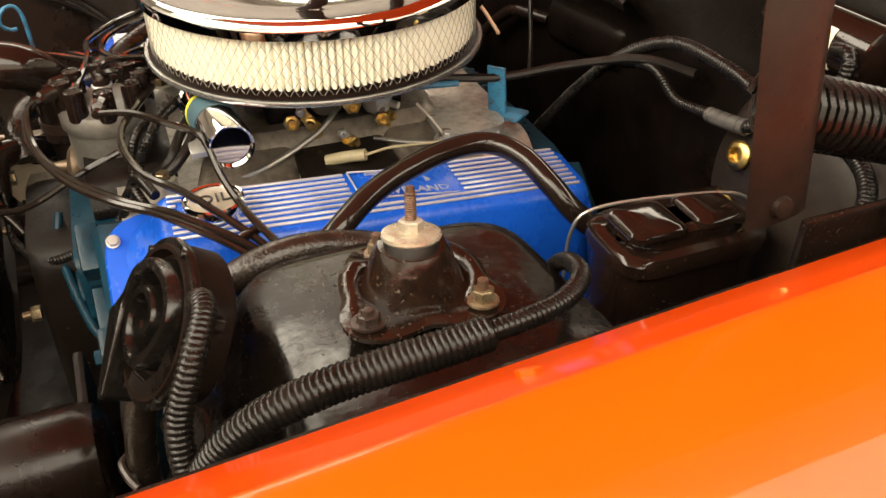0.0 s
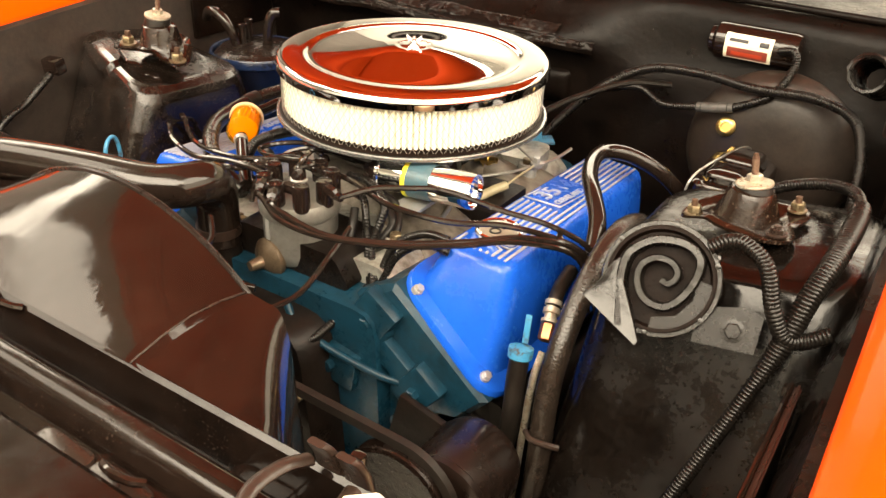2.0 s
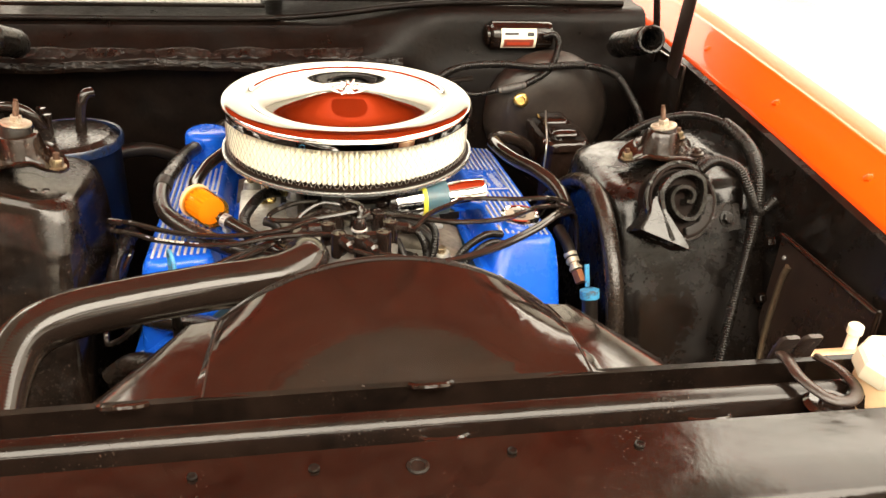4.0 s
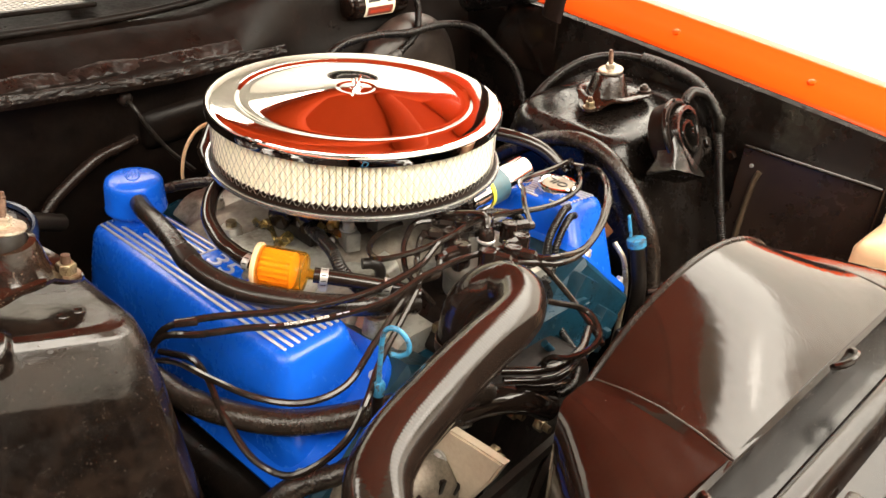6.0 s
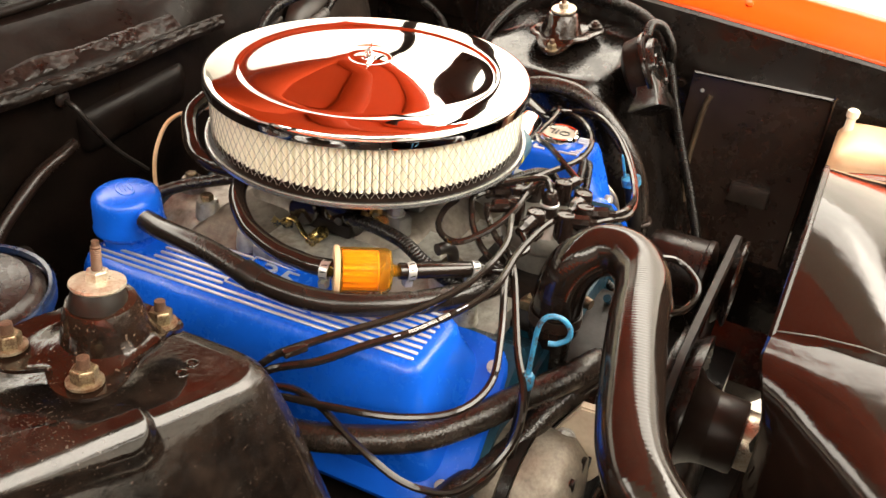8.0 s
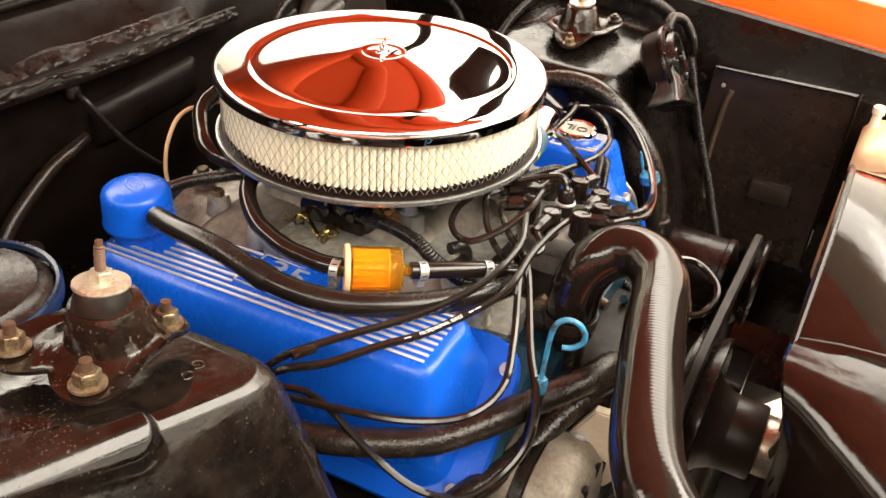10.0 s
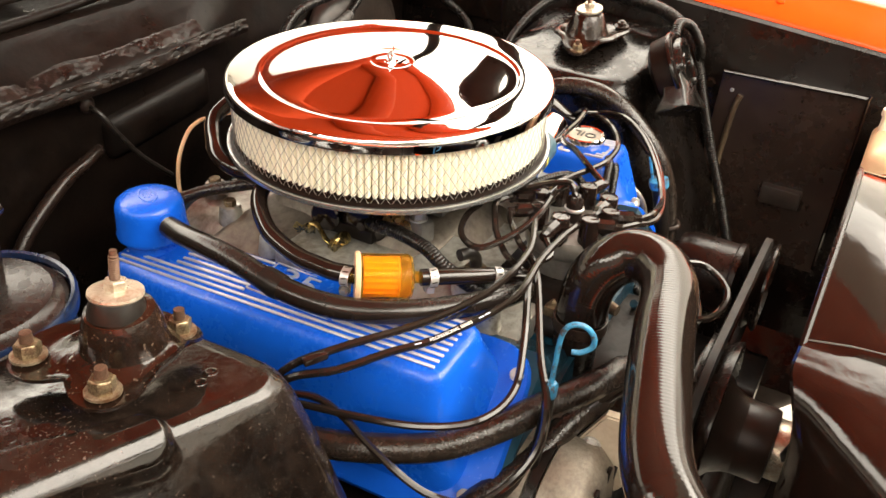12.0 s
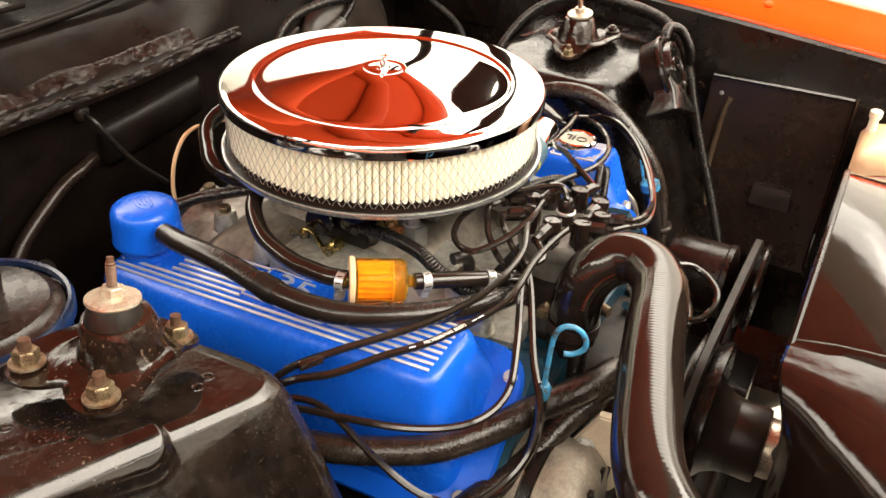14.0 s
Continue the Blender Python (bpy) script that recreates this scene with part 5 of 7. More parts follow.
alt = thing("alternator", "bare aluminium alternator low on the engine front", "alternator", (-0.20, -0.33, -0.30))
mal = along((-0.20, -0.245, -0.295), (-0.20, -1, -0.295))
part("case", lathe([(0, 0), (0.040, 0), (0.058, 0.010), (0.064, 0.02), (0.064, 0.052), (0.060, 0.054), (0.060, 0.064), (0.064, 0.066), (0.064, 0.095), (0.05, 0.112), (0.02, 0.118), (0, 0.118)], 48, mal), M_SOOT, alt)
part("stator_ring", lathe([(0.0605, 0.054), (0.0655, 0.054), (0.0655, 0.064), (0.0605, 0.064)], 48, mal), M_GRIMESHADE, alt, "dark laminated ring")
# Dark blocks carry the shade of the open cooling slots.
for k in range(10):
    a = 2 * math.pi * k / 10
    part("vent", tf(rbox(0.007, 0.016, 0.004, 0.001), mal @ at(0.047 * math.cos(a), 0.047 * math.sin(a), 0.112, 0, 0, math.degrees(a) + 90)), M_GRIMESHADE, alt, "dark cooling slot")

arm_poly = [(-0.338, -0.207), (-0.372, -0.204), (-0.407, -0.202), (-0.394, -0.234), (-0.363, -0.292), (-0.300, -0.365), (-0.272, -0.365), (-0.285, -0.312), (-0.322, -0.238)]
yz = Matrix(((0, 0, 1, -0.160), (1, 0, 0, 0), (0, 1, 0, 0), (0, 0, 0, 1)))
arm_b = part("mount_bracket", plate(arm_poly, 0.012, 0.002, yz), M_PALECAST, alt, "pale raw cast bracket")
# Near-black plate drawn for the shade in the bracket's gap.
part("slot", plate([(-0.307, -0.318), (-0.321, -0.281), (-0.338, -0.263), (-0.337, -0.287)], 0.0135, 0.0, yz @ at(0, 0, -0.0008)), M_GRIMESHADE, arm_b, "dark slot")
part("bracket_bolt", cat(lathe([(0, 0), (0.0095, 0), (0.0095, 0.002), (0, 0.002)], 18, along((-0.161, -0.331, -0.246), (-1, -0.331, -0.246))), hexnut(0.0075, 0.008, along((-0.163, -0.331, -0.246), (-1, -0.331, -0.246)))), M_ZINC, arm_b)

# hoses, wires and bolts round the water pump
solo("bypass_hose", tube([(-0.16, -0.300, -0.232), (-0.125, -0.318, -0.216), (-0.10, -0.340, -0.200), (-0.075, -0.360, -0.200), (-0.04, -0.365, -0.225)], 0.016, 14), M_HOSE, "short black bypass hose at the water pump", "hose", (-0.1, -0.34, -0.2))
for pts in ([(-0.10, -0.345, -0.160), (-0.07, -0.372, -0.158), (-0.04, -0.378, -0.160), (0.0, -0.37, -0.165), (0.04, -0.35, -0.17)], [(-0.10, -0.350, -0.170), (-0.06, -0.376, -0.172), (-0.02, -0.374, -0.178), (0.03, -0.35, -0.20)], [(-0.085, -0.355, -0.182), (-0.05, -0.372, -0.190), (-0.01, -0.366, -0.205), (0.02, -0.34, -0.24)]):
    solo("vacuum_hose", tube(pts, 0.0046, 10), M_HOSE, "thin glossy black hose across the water pump", "hose", pts[0], "vacuum hoses")
for x, y, z in ((-0.075, -0.345, -0.222), (-0.03, -0.350, -0.262), (-0.09, -0.338, -0.275), (0.085, -0.338, -0.30)):
    part("cover_stud", cat(hexnut(0.0085, 0.010, along((x, y, z), (x, -1, z))), lathe([(0, 0), (0.0045, 0), (0.0045, 0.018), (0, 0.018)], 12, along((x, y, z), (x, -1, z)))), M_NUT, engine, "dull zinc stud and nut")
pump = thing("power_steering_pump", "rounded glossy black power steering pump", "pump", (0.285, -0.32, -0.28))
part("reservoir", lathe([(0, 0), (0.032, 0.002), (0.046, 0.010), (0.051, 0.024), (0.051, 0.085), (0.053, 0.087), (0.053, 0.094), (0.046, 0.098), (0.02, 0.103), (0, 0.103)], 40, along((0.299, -0.280, -0.311), (0.299, -1, -0.311))), M_PUMP, pump)
part("bracket", tf(rbox(0.13, 0.010, 0.06, 0.004), at(0.255, -0.300, -0.315, 0, 14, 0)), M_GRIMESHADE, pump)

# ---------------------------------------------------------------- hoses
rh = thing("radiator_hose", "thick glossy black upper radiator hose", "hose", (-0.2, -0.38, -0.1))
part("rubber_hose", ribbed([(-0.087, -0.279, -0.185), (-0.0865, -0.279, -0.150), (-0.083, -0.282, -0.124), (-0.0755, -0.293, -0.1035), (-0.068, -0.312, -0.0905), (-0.074, -0.336, -0.0870), (-0.098, -0.355, -0.0875), (-0.130, -0.365, -0.0872), (-0.165, -0.372, -0.087), (-0.235, -0.389, -0.088), (-0.305, -0.410, -0.091), (-0.340, -0.435, -0.098), (-0.354, -0.475, -0.118), (-0.354, -0.545, -0.150)], 0.0252, 28, 0.0036, 0.00006), M_HOSE, rh)
for m in (at(-0.088, -0.279, -0.168), along((-0.354, -0.528, -0.1425), (-0.354, -0.545, -0.150))):
    band = part("clamp_band", lathe([(0.0255, -0.006), (0.0269, -0.006), (0.0269, 0.006), (0.0255, 0.006)], 36, m), M_BRACKET, rh, "dull steel clamp band")
    part("clamp_screw", cat(tf(rbox(0.010, 0.014, 0.011, 0.002), m @ at(0, 0.031, 0)), hexnut(0.0045, 0.012, m @ at(0.003, 0.034, 0, 0, 90, 0))), M_NUT, band)
bh = thing("breather_hose", "thick black breather hose across the valve cover", "hose", (-0.22, -0.05, -0.12))
part("rubber_hose", ribbed([(-0.232, 0.116, -0.1215), (-0.2395, 0.088, -0.1185), (-0.246, 0.050, -0.1145), (-0.252, 0.01, -0.1125), (-0.2605, -0.045, -0.1145), (-0.257, -0.092, -0.118), (-0.241, -0.134, -0.120), (-0.203, -0.178, -0.124), (-0.150, -0.214, -0.130), (-0.10, -0.222, -0.145)], 0.0112, 14, 0.0042, 0.00004), M_SOFTHOSE, bh)
part("splice_sleeve", sweep([Vector((-0.2590, -0.030, -0.1125)), Vector((-0.2605, -0.045, -0.1145)), Vector((-0.2603, -0.052, -0.1153))], [0.0121, 0.0127, 0.0121], 16), M_RUBBER, bh, "dark sleeve over the joint")

solo("fuel_hose", tube([(-0.210, -0.100, -0.112), (-0.2165, -0.078, -0.112), (-0.2165, -0.058, -0.112), (-0.2165, -0.039, -0.111), (-0.2105, -0.012, -0.109), (-0.200, 0.015, -0.105), (-0.177, 0.044, -0.098), (-0.152, 0.058, -0.0925), (-0.120, 0.062, -0.098), (-0.10, 0.06, -0.115)], 0.0088, 14), M_HOSE, "black rubber fuel hose curving round the air cleaner", "hose", (-0.2, 0, -0.11))
solo("fuel_hose", tube([(-0.176, -0.147, -0.116), (-0.150, -0.172, -0.120), (-0.121, -0.199, -0.126), (-0.095, -0.222, -0.135)], 0.0082, 12), M_HOSE, "short black rubber fuel hose", "hose", (-0.15, -0.17, -0.12))


def clamp(p, q, r):
    t = thing("hose_clamp", "bright worm drive hose clamp", "clamp", p, "hose clamps")
    m = along(p, q)
    b = part("band", lathe([(r, -0.0040), (r + 0.0011, -0.0040), (r + 0.0011, 0.0040), (r, 0.0040)], 28, m), M_ZINC, t)
    # Thin dark bars draw the shade in the worm slots.
    for k in range(9):
        a = math.radians(20 + 40 * k)
        part("slot", tf(rbox(0.0005, 0.0011, 0.0052, 0, 1), m @ pose(0, 0, 0, 0, 0, math.degrees(a)) @ at(r + 0.0011, 0, 0, 12, 0, 0)), M_GRIMESHADE, b, "dark worm slot")
    part("screw_housing", tf(rbox(0.007, 0.009, 0.008, 0.0015), m @ at(0, -r - 0.004, 0)), M_ZINC, b)
    part("screw", cat(hexnut(0.0042, 0.006, m @ at(0.003, -r - 0.005, 0, 0, 90, 0)), lathe([(0.0046, 0), (0.0058, 0), (0.0058, 0.0012), (0.0046, 0.0012)], 14, m @ at(0.003, -r - 0.005, 0, 0, 90, 0))), M_GALV, b)


clamp((-0.217, -0.092, -0.112), (-0.221, -0.075, -0.111), 0.0083)
clamp((-0.169, -0.155, -0.117), (-0.150, -0.172, -0.120), 0.0083)
clamp((-0.121, -0.199, -0.126), (-0.095, -0.222, -0.135), 0.0083)

filt = thing("fuel_filter", "clear amber plastic inline fuel filter", "fuel filter", (-0.195, -0.123, -0.113))
mfl = along((-0.2130, -0.0990, -0.1115), (-0.1745, -0.1500, -0.1155))
part("shell", lathe([(0, 0.002), (0.021, 0.002), (0.0215, 0.006), (0.0215, 0.048), (0.019, 0.052), (0.006, 0.055), (0.0045, 0.066), (0.0025, 0.066), (0.004, 0.053), (0.018, 0.050), (0.0198, 0.047), (0.0198, 0.006), (0, 0.006)], 40, mfl), M_AMBER, filt, "clear amber bowl")
part("end_flange", lathe([(0, -0.001), (0.0228, -0.001), (0.0235, 0.0005), (0.0235, 0.003), (0.022, 0.004), (0, 0.004)], 40, mfl), M_TAN, filt, "cream end flange")
rings = []
for z in (0.007, 0.038):
    rings.append([mfl @ Vector((r * math.cos(math.pi * i / 36), r * math.sin(math.pi * i / 36), z)) for i, r in ((i, 0.0188 if i % 4 < 2 else 0.0150) for i in range(72))])
part("pleats", loft(rings), M_FILTERMEDIA, filt, "pleated amber element", 0)
part("element_plate", lathe([(0, 0.0382), (0.0192, 0.0382), (0.0192, 0.0398), (0, 0.0398)], 36, mfl), M_FILTERMEDIA, filt, "amber end plate of the element")
part("inlet", lathe([(0, -0.012), (0.0048, -0.012), (0.006, -0.006), (0.006, 0), (0, 0)], 16, mfl), M_AMBER, filt)

solo("pcv_hose", tube([(0.318, -0.10, -0.150), (0.306, -0.065, -0.125), (0.284, -0.03, -0.112), (0.258, 0.015, -0.109), (0.243, 0.060, -0.107), (0.243, 0.098, -0.108), (0.268, 0.120, -0.113), (0.300, 0.134, -0.128), (0.322, 0.150, -0.150), (0.335, 0.19, -0.19)], 0.0105, 14), M_HOSE, "black rubber hose arching over the valve cover", "hose", (0.27, 0.05, -0.11))
solo("heater_hose", ribbed([(-0.335, 0.06, -0.24), (-0.332, -0.02, -0.225), (-0.325, -0.094, -0.215), (-0.322, -0.130, -0.212), (-0.308, -0.178, -0.206), (-0.281, -0.228, -0.201), (-0.244, -0.262, -0.195), (-0.204, -0.290, -0.186), (-0.160, -0.322, -0.178), (-0.115, -0.335, -0.185), (-0.09, -0.33, -0.21)], 0.0132, 16), M_WOVEN, "thick black heater hose below the valve cover", "hose", (-0.28, -0.2, -0.21))
solo("heater_hose", ribbed([(-0.32, -0.24, -0.29), (-0.285, -0.262, -0.256), (-0.246, -0.278, -0.250), (-0.208, -0.293, -0.241), (-0.165, -0.308, -0.226), (-0.12, -0.325, -0.22)], 0.0125, 14), M_WOVEN, "thick black heater hose below the valve cover", "hose", (-0.25, -0.27, -0.27))
solo("heater_hose", tube([(-0.27, 0.27, -0.20), (-0.33, 0.24, -0.17), (-0.40, 0.20, -0.17), (-0.46, 0.24, -0.2)], 0.012, 12), M_RUBBER, "dark heater hose by the firewall", "hose", (-0.35, 0.24, -0.18))
solo("vacuum_hose", tube([(-0.02, 0.200, -0.070), (-0.051, 0.193, -0.068), (-0.077, 0.193, -0.078), (-0.103, 0.172, -0.088), (-0.124, 0.146, -0.094), (-0.125, 0.118, -0.103), (-0.105, 0.098, -0.115)], 0.0095, 12), M_HOSE, "black vacuum hose hugging the air cleaner", "hose", (-0.13, 0.13, -0.09))

# ---------------------------------------------------------------- spark plug wires
WIRES = [
    ("d", 0, [(0.090, -0.205, -0.092), (0.120, -0.178, -0.093), (0.150, -0.150, -0.098), (0.222, -0.143, -0.104), (0.278, -0.132, -0.110), (0.318, -0.105, -0.140), (0.33, -0.08, -0.20)]),
    ("d", 8, [(0.055, -0.196, -0.098), (0.120, -0.218, -0.098), (0.190, -0.208, -0.101), (0.250, -0.168, -0.105), (0.312, -0.115, -0.140), (0.33, -0.10, -0.21)]),
    ("d", 5, [(0.006, -0.292, -0.101), (0.035, -0.303, -0.107), (0.085, -0.298, -0.113), (0.160, -0.272, -0.112), (0.225, -0.235, -0.106), (0.270, -0.190, -0.107), (0.315, -0.130, -0.140), (0.33, -0.12, -0.21)]),
    ("d", 6, [(0.036, -0.300, -0.100), (0.095, -0.294, -0.112), (0.165, -0.266, -0.110), (0.230, -0.226, -0.104), (0.275, -0.180, -0.105), (0.315, -0.122, -0.138), (0.335, -0.11, -0.21)]),
    ("p", 1, [(-0.050, -0.205, -0.094), (-0.100, -0.222, -0.100), (-0.160, -0.218, -0.107), (-0.206, -0.200, -0.113), (-0.244, -0.176, -0.118), (-0.294, -0.138, -0.123), (-0.322, -0.100, -0.145), (-0.33, -0.07, -0.20)]),
    ("p", 7, [(-0.050, -0.243, -0.096), (-0.105, -0.238, -0.100), (-0.168, -0.238, -0.109), (-0.240, -0.207, -0.117), (-0.280, -0.178, -0.120), (-0.312, -0.150, -0.128), (-0.328, -0.104, -0.150), (-0.335, -0.06, -0.21)]),
    ("p", 4, [(-0.075, -0.229, -0.101), (-0.090, -0.240, -0.105), (-0.115, -0.232, -0.112), (-0.193, -0.263, -0.130), (-0.236, -0.275, -0.150), (-0.273, -0.261, -0.160), (-0.297, -0.219, -0.168), (-0.308, -0.157, -0.178), (-0.312, -0.10, -0.19), (-0.315, -0.05, -0.215)]),
    ("p", 3, [(-0.060, -0.183, -0.099), (-0.085, -0.205, -0.105), (-0.112, -0.236, -0.112), (-0.200, -0.282, -0.132), (-0.236, -0.305, -0.145), (-0.262, -0.313, -0.168), (-0.284, -0.304, -0.192), (-0.305, -0.284, -0.212), (-0.313, -0.257, -0.219), (-0.318, -0.228, -0.213), (-0.314, -0.184, -0.197), (-0.305, -0.145, -0.185), (-0.302, -0.11, -0.184), (-0.31, -0.06, -0.20)]),
]
for side, k, pts in WIRES:
    start = TERM[k] if k < 8 else (0.006, -0.180, -0.104)
    wire = solo("spark_plug_wire", tube([start] + pts, 0.0035, 8, 6), M_WIRE, "dark brown silicone spark plug wire over the engine", "wire", start, "spark plug wires")
    if (side, k) == ("p", 7):
        c = resample(spline([start] + pts, 8), 0.002)
        mid = min(range(len(c)), key=lambda i_: (c[i_] - Vector((-0.233, -0.211, -0.1165))).length)

        def wrap(g):
            """Bends flat letters along the wire and round it."""
            out = []
            for q in g[0]:
                f = mid - q.x / 0.002
                k0 = int(math.floor(f))
                p = c[k0].lerp(c[k0 + 1], f - k0)
                ux = (c[k0] - c[k0 + 1]).normalized()
                un = Vector((-0.50, -0.30, 0.80))
                un = (un - ux * un.dot(ux)).normalized()
                uy = un.cross(ux)
                ang = q.y / 0.0037
                out.append(p + (un * math.cos(ang) + uy * math.sin(ang)) * (0.0037 + q.z))
            return out, g[1]
        part("printed_words", wrap(text_mesh("PROFESSIONAL SERIES", 0.0043, 0.0001, Matrix.Identity(4))), M_WHITE, wire, "white printed words on the wire", 0)
        for off, wd in ((-0.032, 0.006), (0.031, 0.005), (0.038, 0.006)):
            part("printed_bar", wrap(rbox(wd, 0.0011, 0.0002, 0, 1, at(off, 0, 0))), M_BADGE, wire, "plain printed bar", 0)
solo("spark_plug_wire", tube([(-0.002, -0.228, -0.084), (0.010, -0.217, -0.080), (-0.002, -0.207, -0.084), (-0.038, -0.207, -0.090), (-0.070, -0.202, -0.096), (-0.097, -0.190, -0.102), (-0.113, -0.176, -0.106), (-0.111, -0.159, -0.106), (-0.095, -0.145, -0.104), (-0.072, -0.140, -0.100), (-0.05, -0.143, -0.098)], 0.0034, 8), M_WIRE, "dark brown silicone wire looping beside the distributor", "wire", (-0.09, -0.17, -0.1), "spark plug wires")
solo("spark_plug_wire", tube([TERM[2], (-0.024, -0.164, -0.094), (-0.045, -0.158, -0.094), (-0.066, -0.168, -0.100), (-0.077, -0.176, -0.108), (-0.089, -0.193, -0.120), (-0.090, -0.210, -0.130), (-0.08, -0.23, -0.15)], 0.0034, 8), M_WIRE, "dark brown silicone wire dropping beside the distributor", "wire", (-0.07, -0.17, -0.1), "spark plug wires")
solo("coil_wire", tube([(-0.002, -0.228, -0.084), (0.0, -0.215, -0.072), (-0.02, -0.17, -0.085), (0.0, -0.135, -0.105), (0.035, -0.139, -0.103)], 0.0035, 8), M_WIRE, "dark coil wire from the distributor", "wire", (0, -0.2, -0.08), "spark plug wires")
for p in ((-0.312, -0.127, -0.1265), (0.292, -0.135, -0.12)):
    solo("wire_separator", tf(rbox(0.007, 0.020 if p[0] > 0 else 0.022, 0.007, 0.002), at(*p, 0, 0, 30 if p[0] > 0 else 62)), M_PLASTIC, "small black plastic wire separator", "clip", p, "wire separators")

# ---------------------------------------------------------------- horn
horn = thing("horn", "black snail horn bolted to the shock tower", "horn", (0.43, -0.20, -0.12))
HX = Vector((0.95, 0.22, 0.15)).normalized()
HN = Vector((0.11, -0.86, 0.50))
HN = (HN - HX * HN.dot(HX)).normalized()
HU = HN.cross(HX) * -1
HU = -HU if HU.z < 0 else HU
MH = Matrix(((HX.x, HU.x, HN.x, 0.431), (HX.y, HU.y, HN.y, -0.223), (HX.z, HU.z, HN.z, -0.0758), (0, 0, 0, 1)))
part("snail_body", lathe([(0, -0.045), (0.040, -0.045), (0.050, -0.038), (0.052, -0.012), (0.0495, -0.007), (0.0465, -0.007), (0.044, -0.015), (0, -0.016)], 48, MH), M_GROOVE_SEAL, horn)
ridge = resample(spline([Vector((x, y, 0)) for x, y in ((-0.034, -0.046), (-0.035, -0.02), (-0.035, 0.002), (-0.029, 0.022), (-0.008, 0.035), (0.018, 0.034), (0.033, 0.023), (0.034, 0.008), (0.024, -0.012), (0.010, -0.024), (-0.002, -0.025), (-0.014, -0.018), (-0.020, -0.004), (-0.018, 0.010), (-0.008, 0.018), (0.004, 0.018), (0.013, 0.012), (0.015, 0.003), (0.008, -0.004), (0.001, -0.001))], 8), 0.002)
rings = []
for i, p in enumerate(ridge):
    d = (ridge[min(i + 1, len(ridge) - 1)] - ridge[max(i - 1, 0)]).normalized()
    n = Vector((-d.y, d.x, 0))
    hw = 0.0046 - 0.0014 * i / len(ridge)
    rings.append([MH @ (p + n * (u * hw) + Vector((0, 0, z))) for u, z in ((-1.3, -0.017), (-1.05, -0.001), (-0.7, 0.0016), (0.7, 0.0016), (1.05, -0.001), (1.3, -0.017))])
part("spiral", loft(rings), M_HORN, horn, "raised flat spiral of the trumpet")
sector = [(0.0475 * math.cos(radians(w)), 0.0475 * math.sin(radians(w))) for w in range(-100, 2, 6)] + [(0.034, 0.001), (0.030, -0.018), (0.016, -0.033), (-0.006, -0.036)]
part("face_plate", plate(sector, 0.010, 0.0012, MH @ at(0, 0, -0.0165)), M_DIMBLACK, horn, "flat lower face of the horn")
part("rim_flange", lathe([(0.0490, -0.014), (0.0545, -0.014), (0.0550, -0.011), (0.0540, -0.009), (0.0490, -0.009)], 48, MH), M_HORN, horn, "folded rim of the horn")
for k in range(6):
    a = 2 * math.pi * k / 6 + 0.3
    part("rim_rivet", lathe([(0, 0), (0.003, 0), (0.0026, 0.002), (0, 0.0026)], 12, MH @ at(0.0520 * math.cos(a), 0.0520 * math.sin(a), -0.009)), M_HORN, horn)
part("trumpet_mouth", tf(loft([rquad((-0.046, 0.012, -0.03), (-0.032, 0.020, -0.03), (-0.032, 0.020, -0.002), (-0.046, 0.012, -0.006), 0.004, 4),
                            rquad((-0.056, -0.004, -0.034), (-0.032, -0.004, -0.034), (-0.032, -0.004, 0.003), (-0.056, -0.004, -0.004), 0.004, 4),
                            rquad((-0.069, -0.016, -0.050), (-0.014, -0.060, -0.04), (-0.014, -0.060, 0.005), (-0.069, -0.016, -0.006), 0.004, 4),
                            rquad((-0.071, -0.020, -0.050), (-0.016, -0.064, -0.04), (-0.016, -0.064, 0.006), (-0.071, -0.020, -0.005), 0.004, 4)]), MH), M_HORN, horn, "flared trumpet mouth")
brk = part("bracket", tf(plate([(0.03, -0.055), (0.085, -0.062), (0.092, -0.028), (0.080, -0.020), (0.035, -0.022)], 0.004, 0.001), MH @ at(0, 0, -0.022)), M_DIMBLACK, horn)
part("bracket_bolt", cat(lathe([(0, 0), (0.011, 0), (0.011, 0.002), (0, 0.003)], 20, MH @ at(0.066, -0.042, -0.018)), hexnut(0.008, 0.007, MH @ at(0.066, -0.042, -0.016))), M_DIMBLACK, brk)
part("terminal", tf(rbox(0.012, 0.008, 0.02, 0.002), MH @ at(0.046, 0.022, -0.02)), M_PLASTIC, horn)

# ---------------------------------------------------------------- wiring looms
def add_loom(pts, r, label="black corrugated wiring loom", thin=1.0, low=-1.0, lead=0.0):
    return solo("wiring_loom", loom(pts, r, 0.0036, 12, thin, low, lead), M_LOOM, label, "wiring loom", pts[len(pts) // 2], "wiring looms")


add_loom([(0.405, 0.075, -0.18), (0.430, 0.066, -0.118), (0.470, 0.055, -0.078), (0.518, 0.036, -0.052), (0.552, 0.000, -0.039), (0.565, -0.060, -0.035), (0.563, -0.140, -0.044), (0.554, -0.185, -0.070), (0.543, -0.215, -0.118), (0.527, -0.240, -0.170), (0.510, -0.265, -0.222), (0.490, -0.298, -0.285), (0.47, -0.34, -0.38)], 0.0106, "thick black corrugated loom draped round the shock tower", 0.72, -0.15, 0.36)
add_loom([(0.462, -0.188, -0.048), (0.476, -0.186, -0.038), (0.492, -0.187, -0.036), (0.515, -0.198, -0.046), (0.530, -0.212, -0.075), (0.545, -0.212, -0.100), (0.562, -0.202, -0.103), (0.580, -0.195, -0.092)], 0.0078)
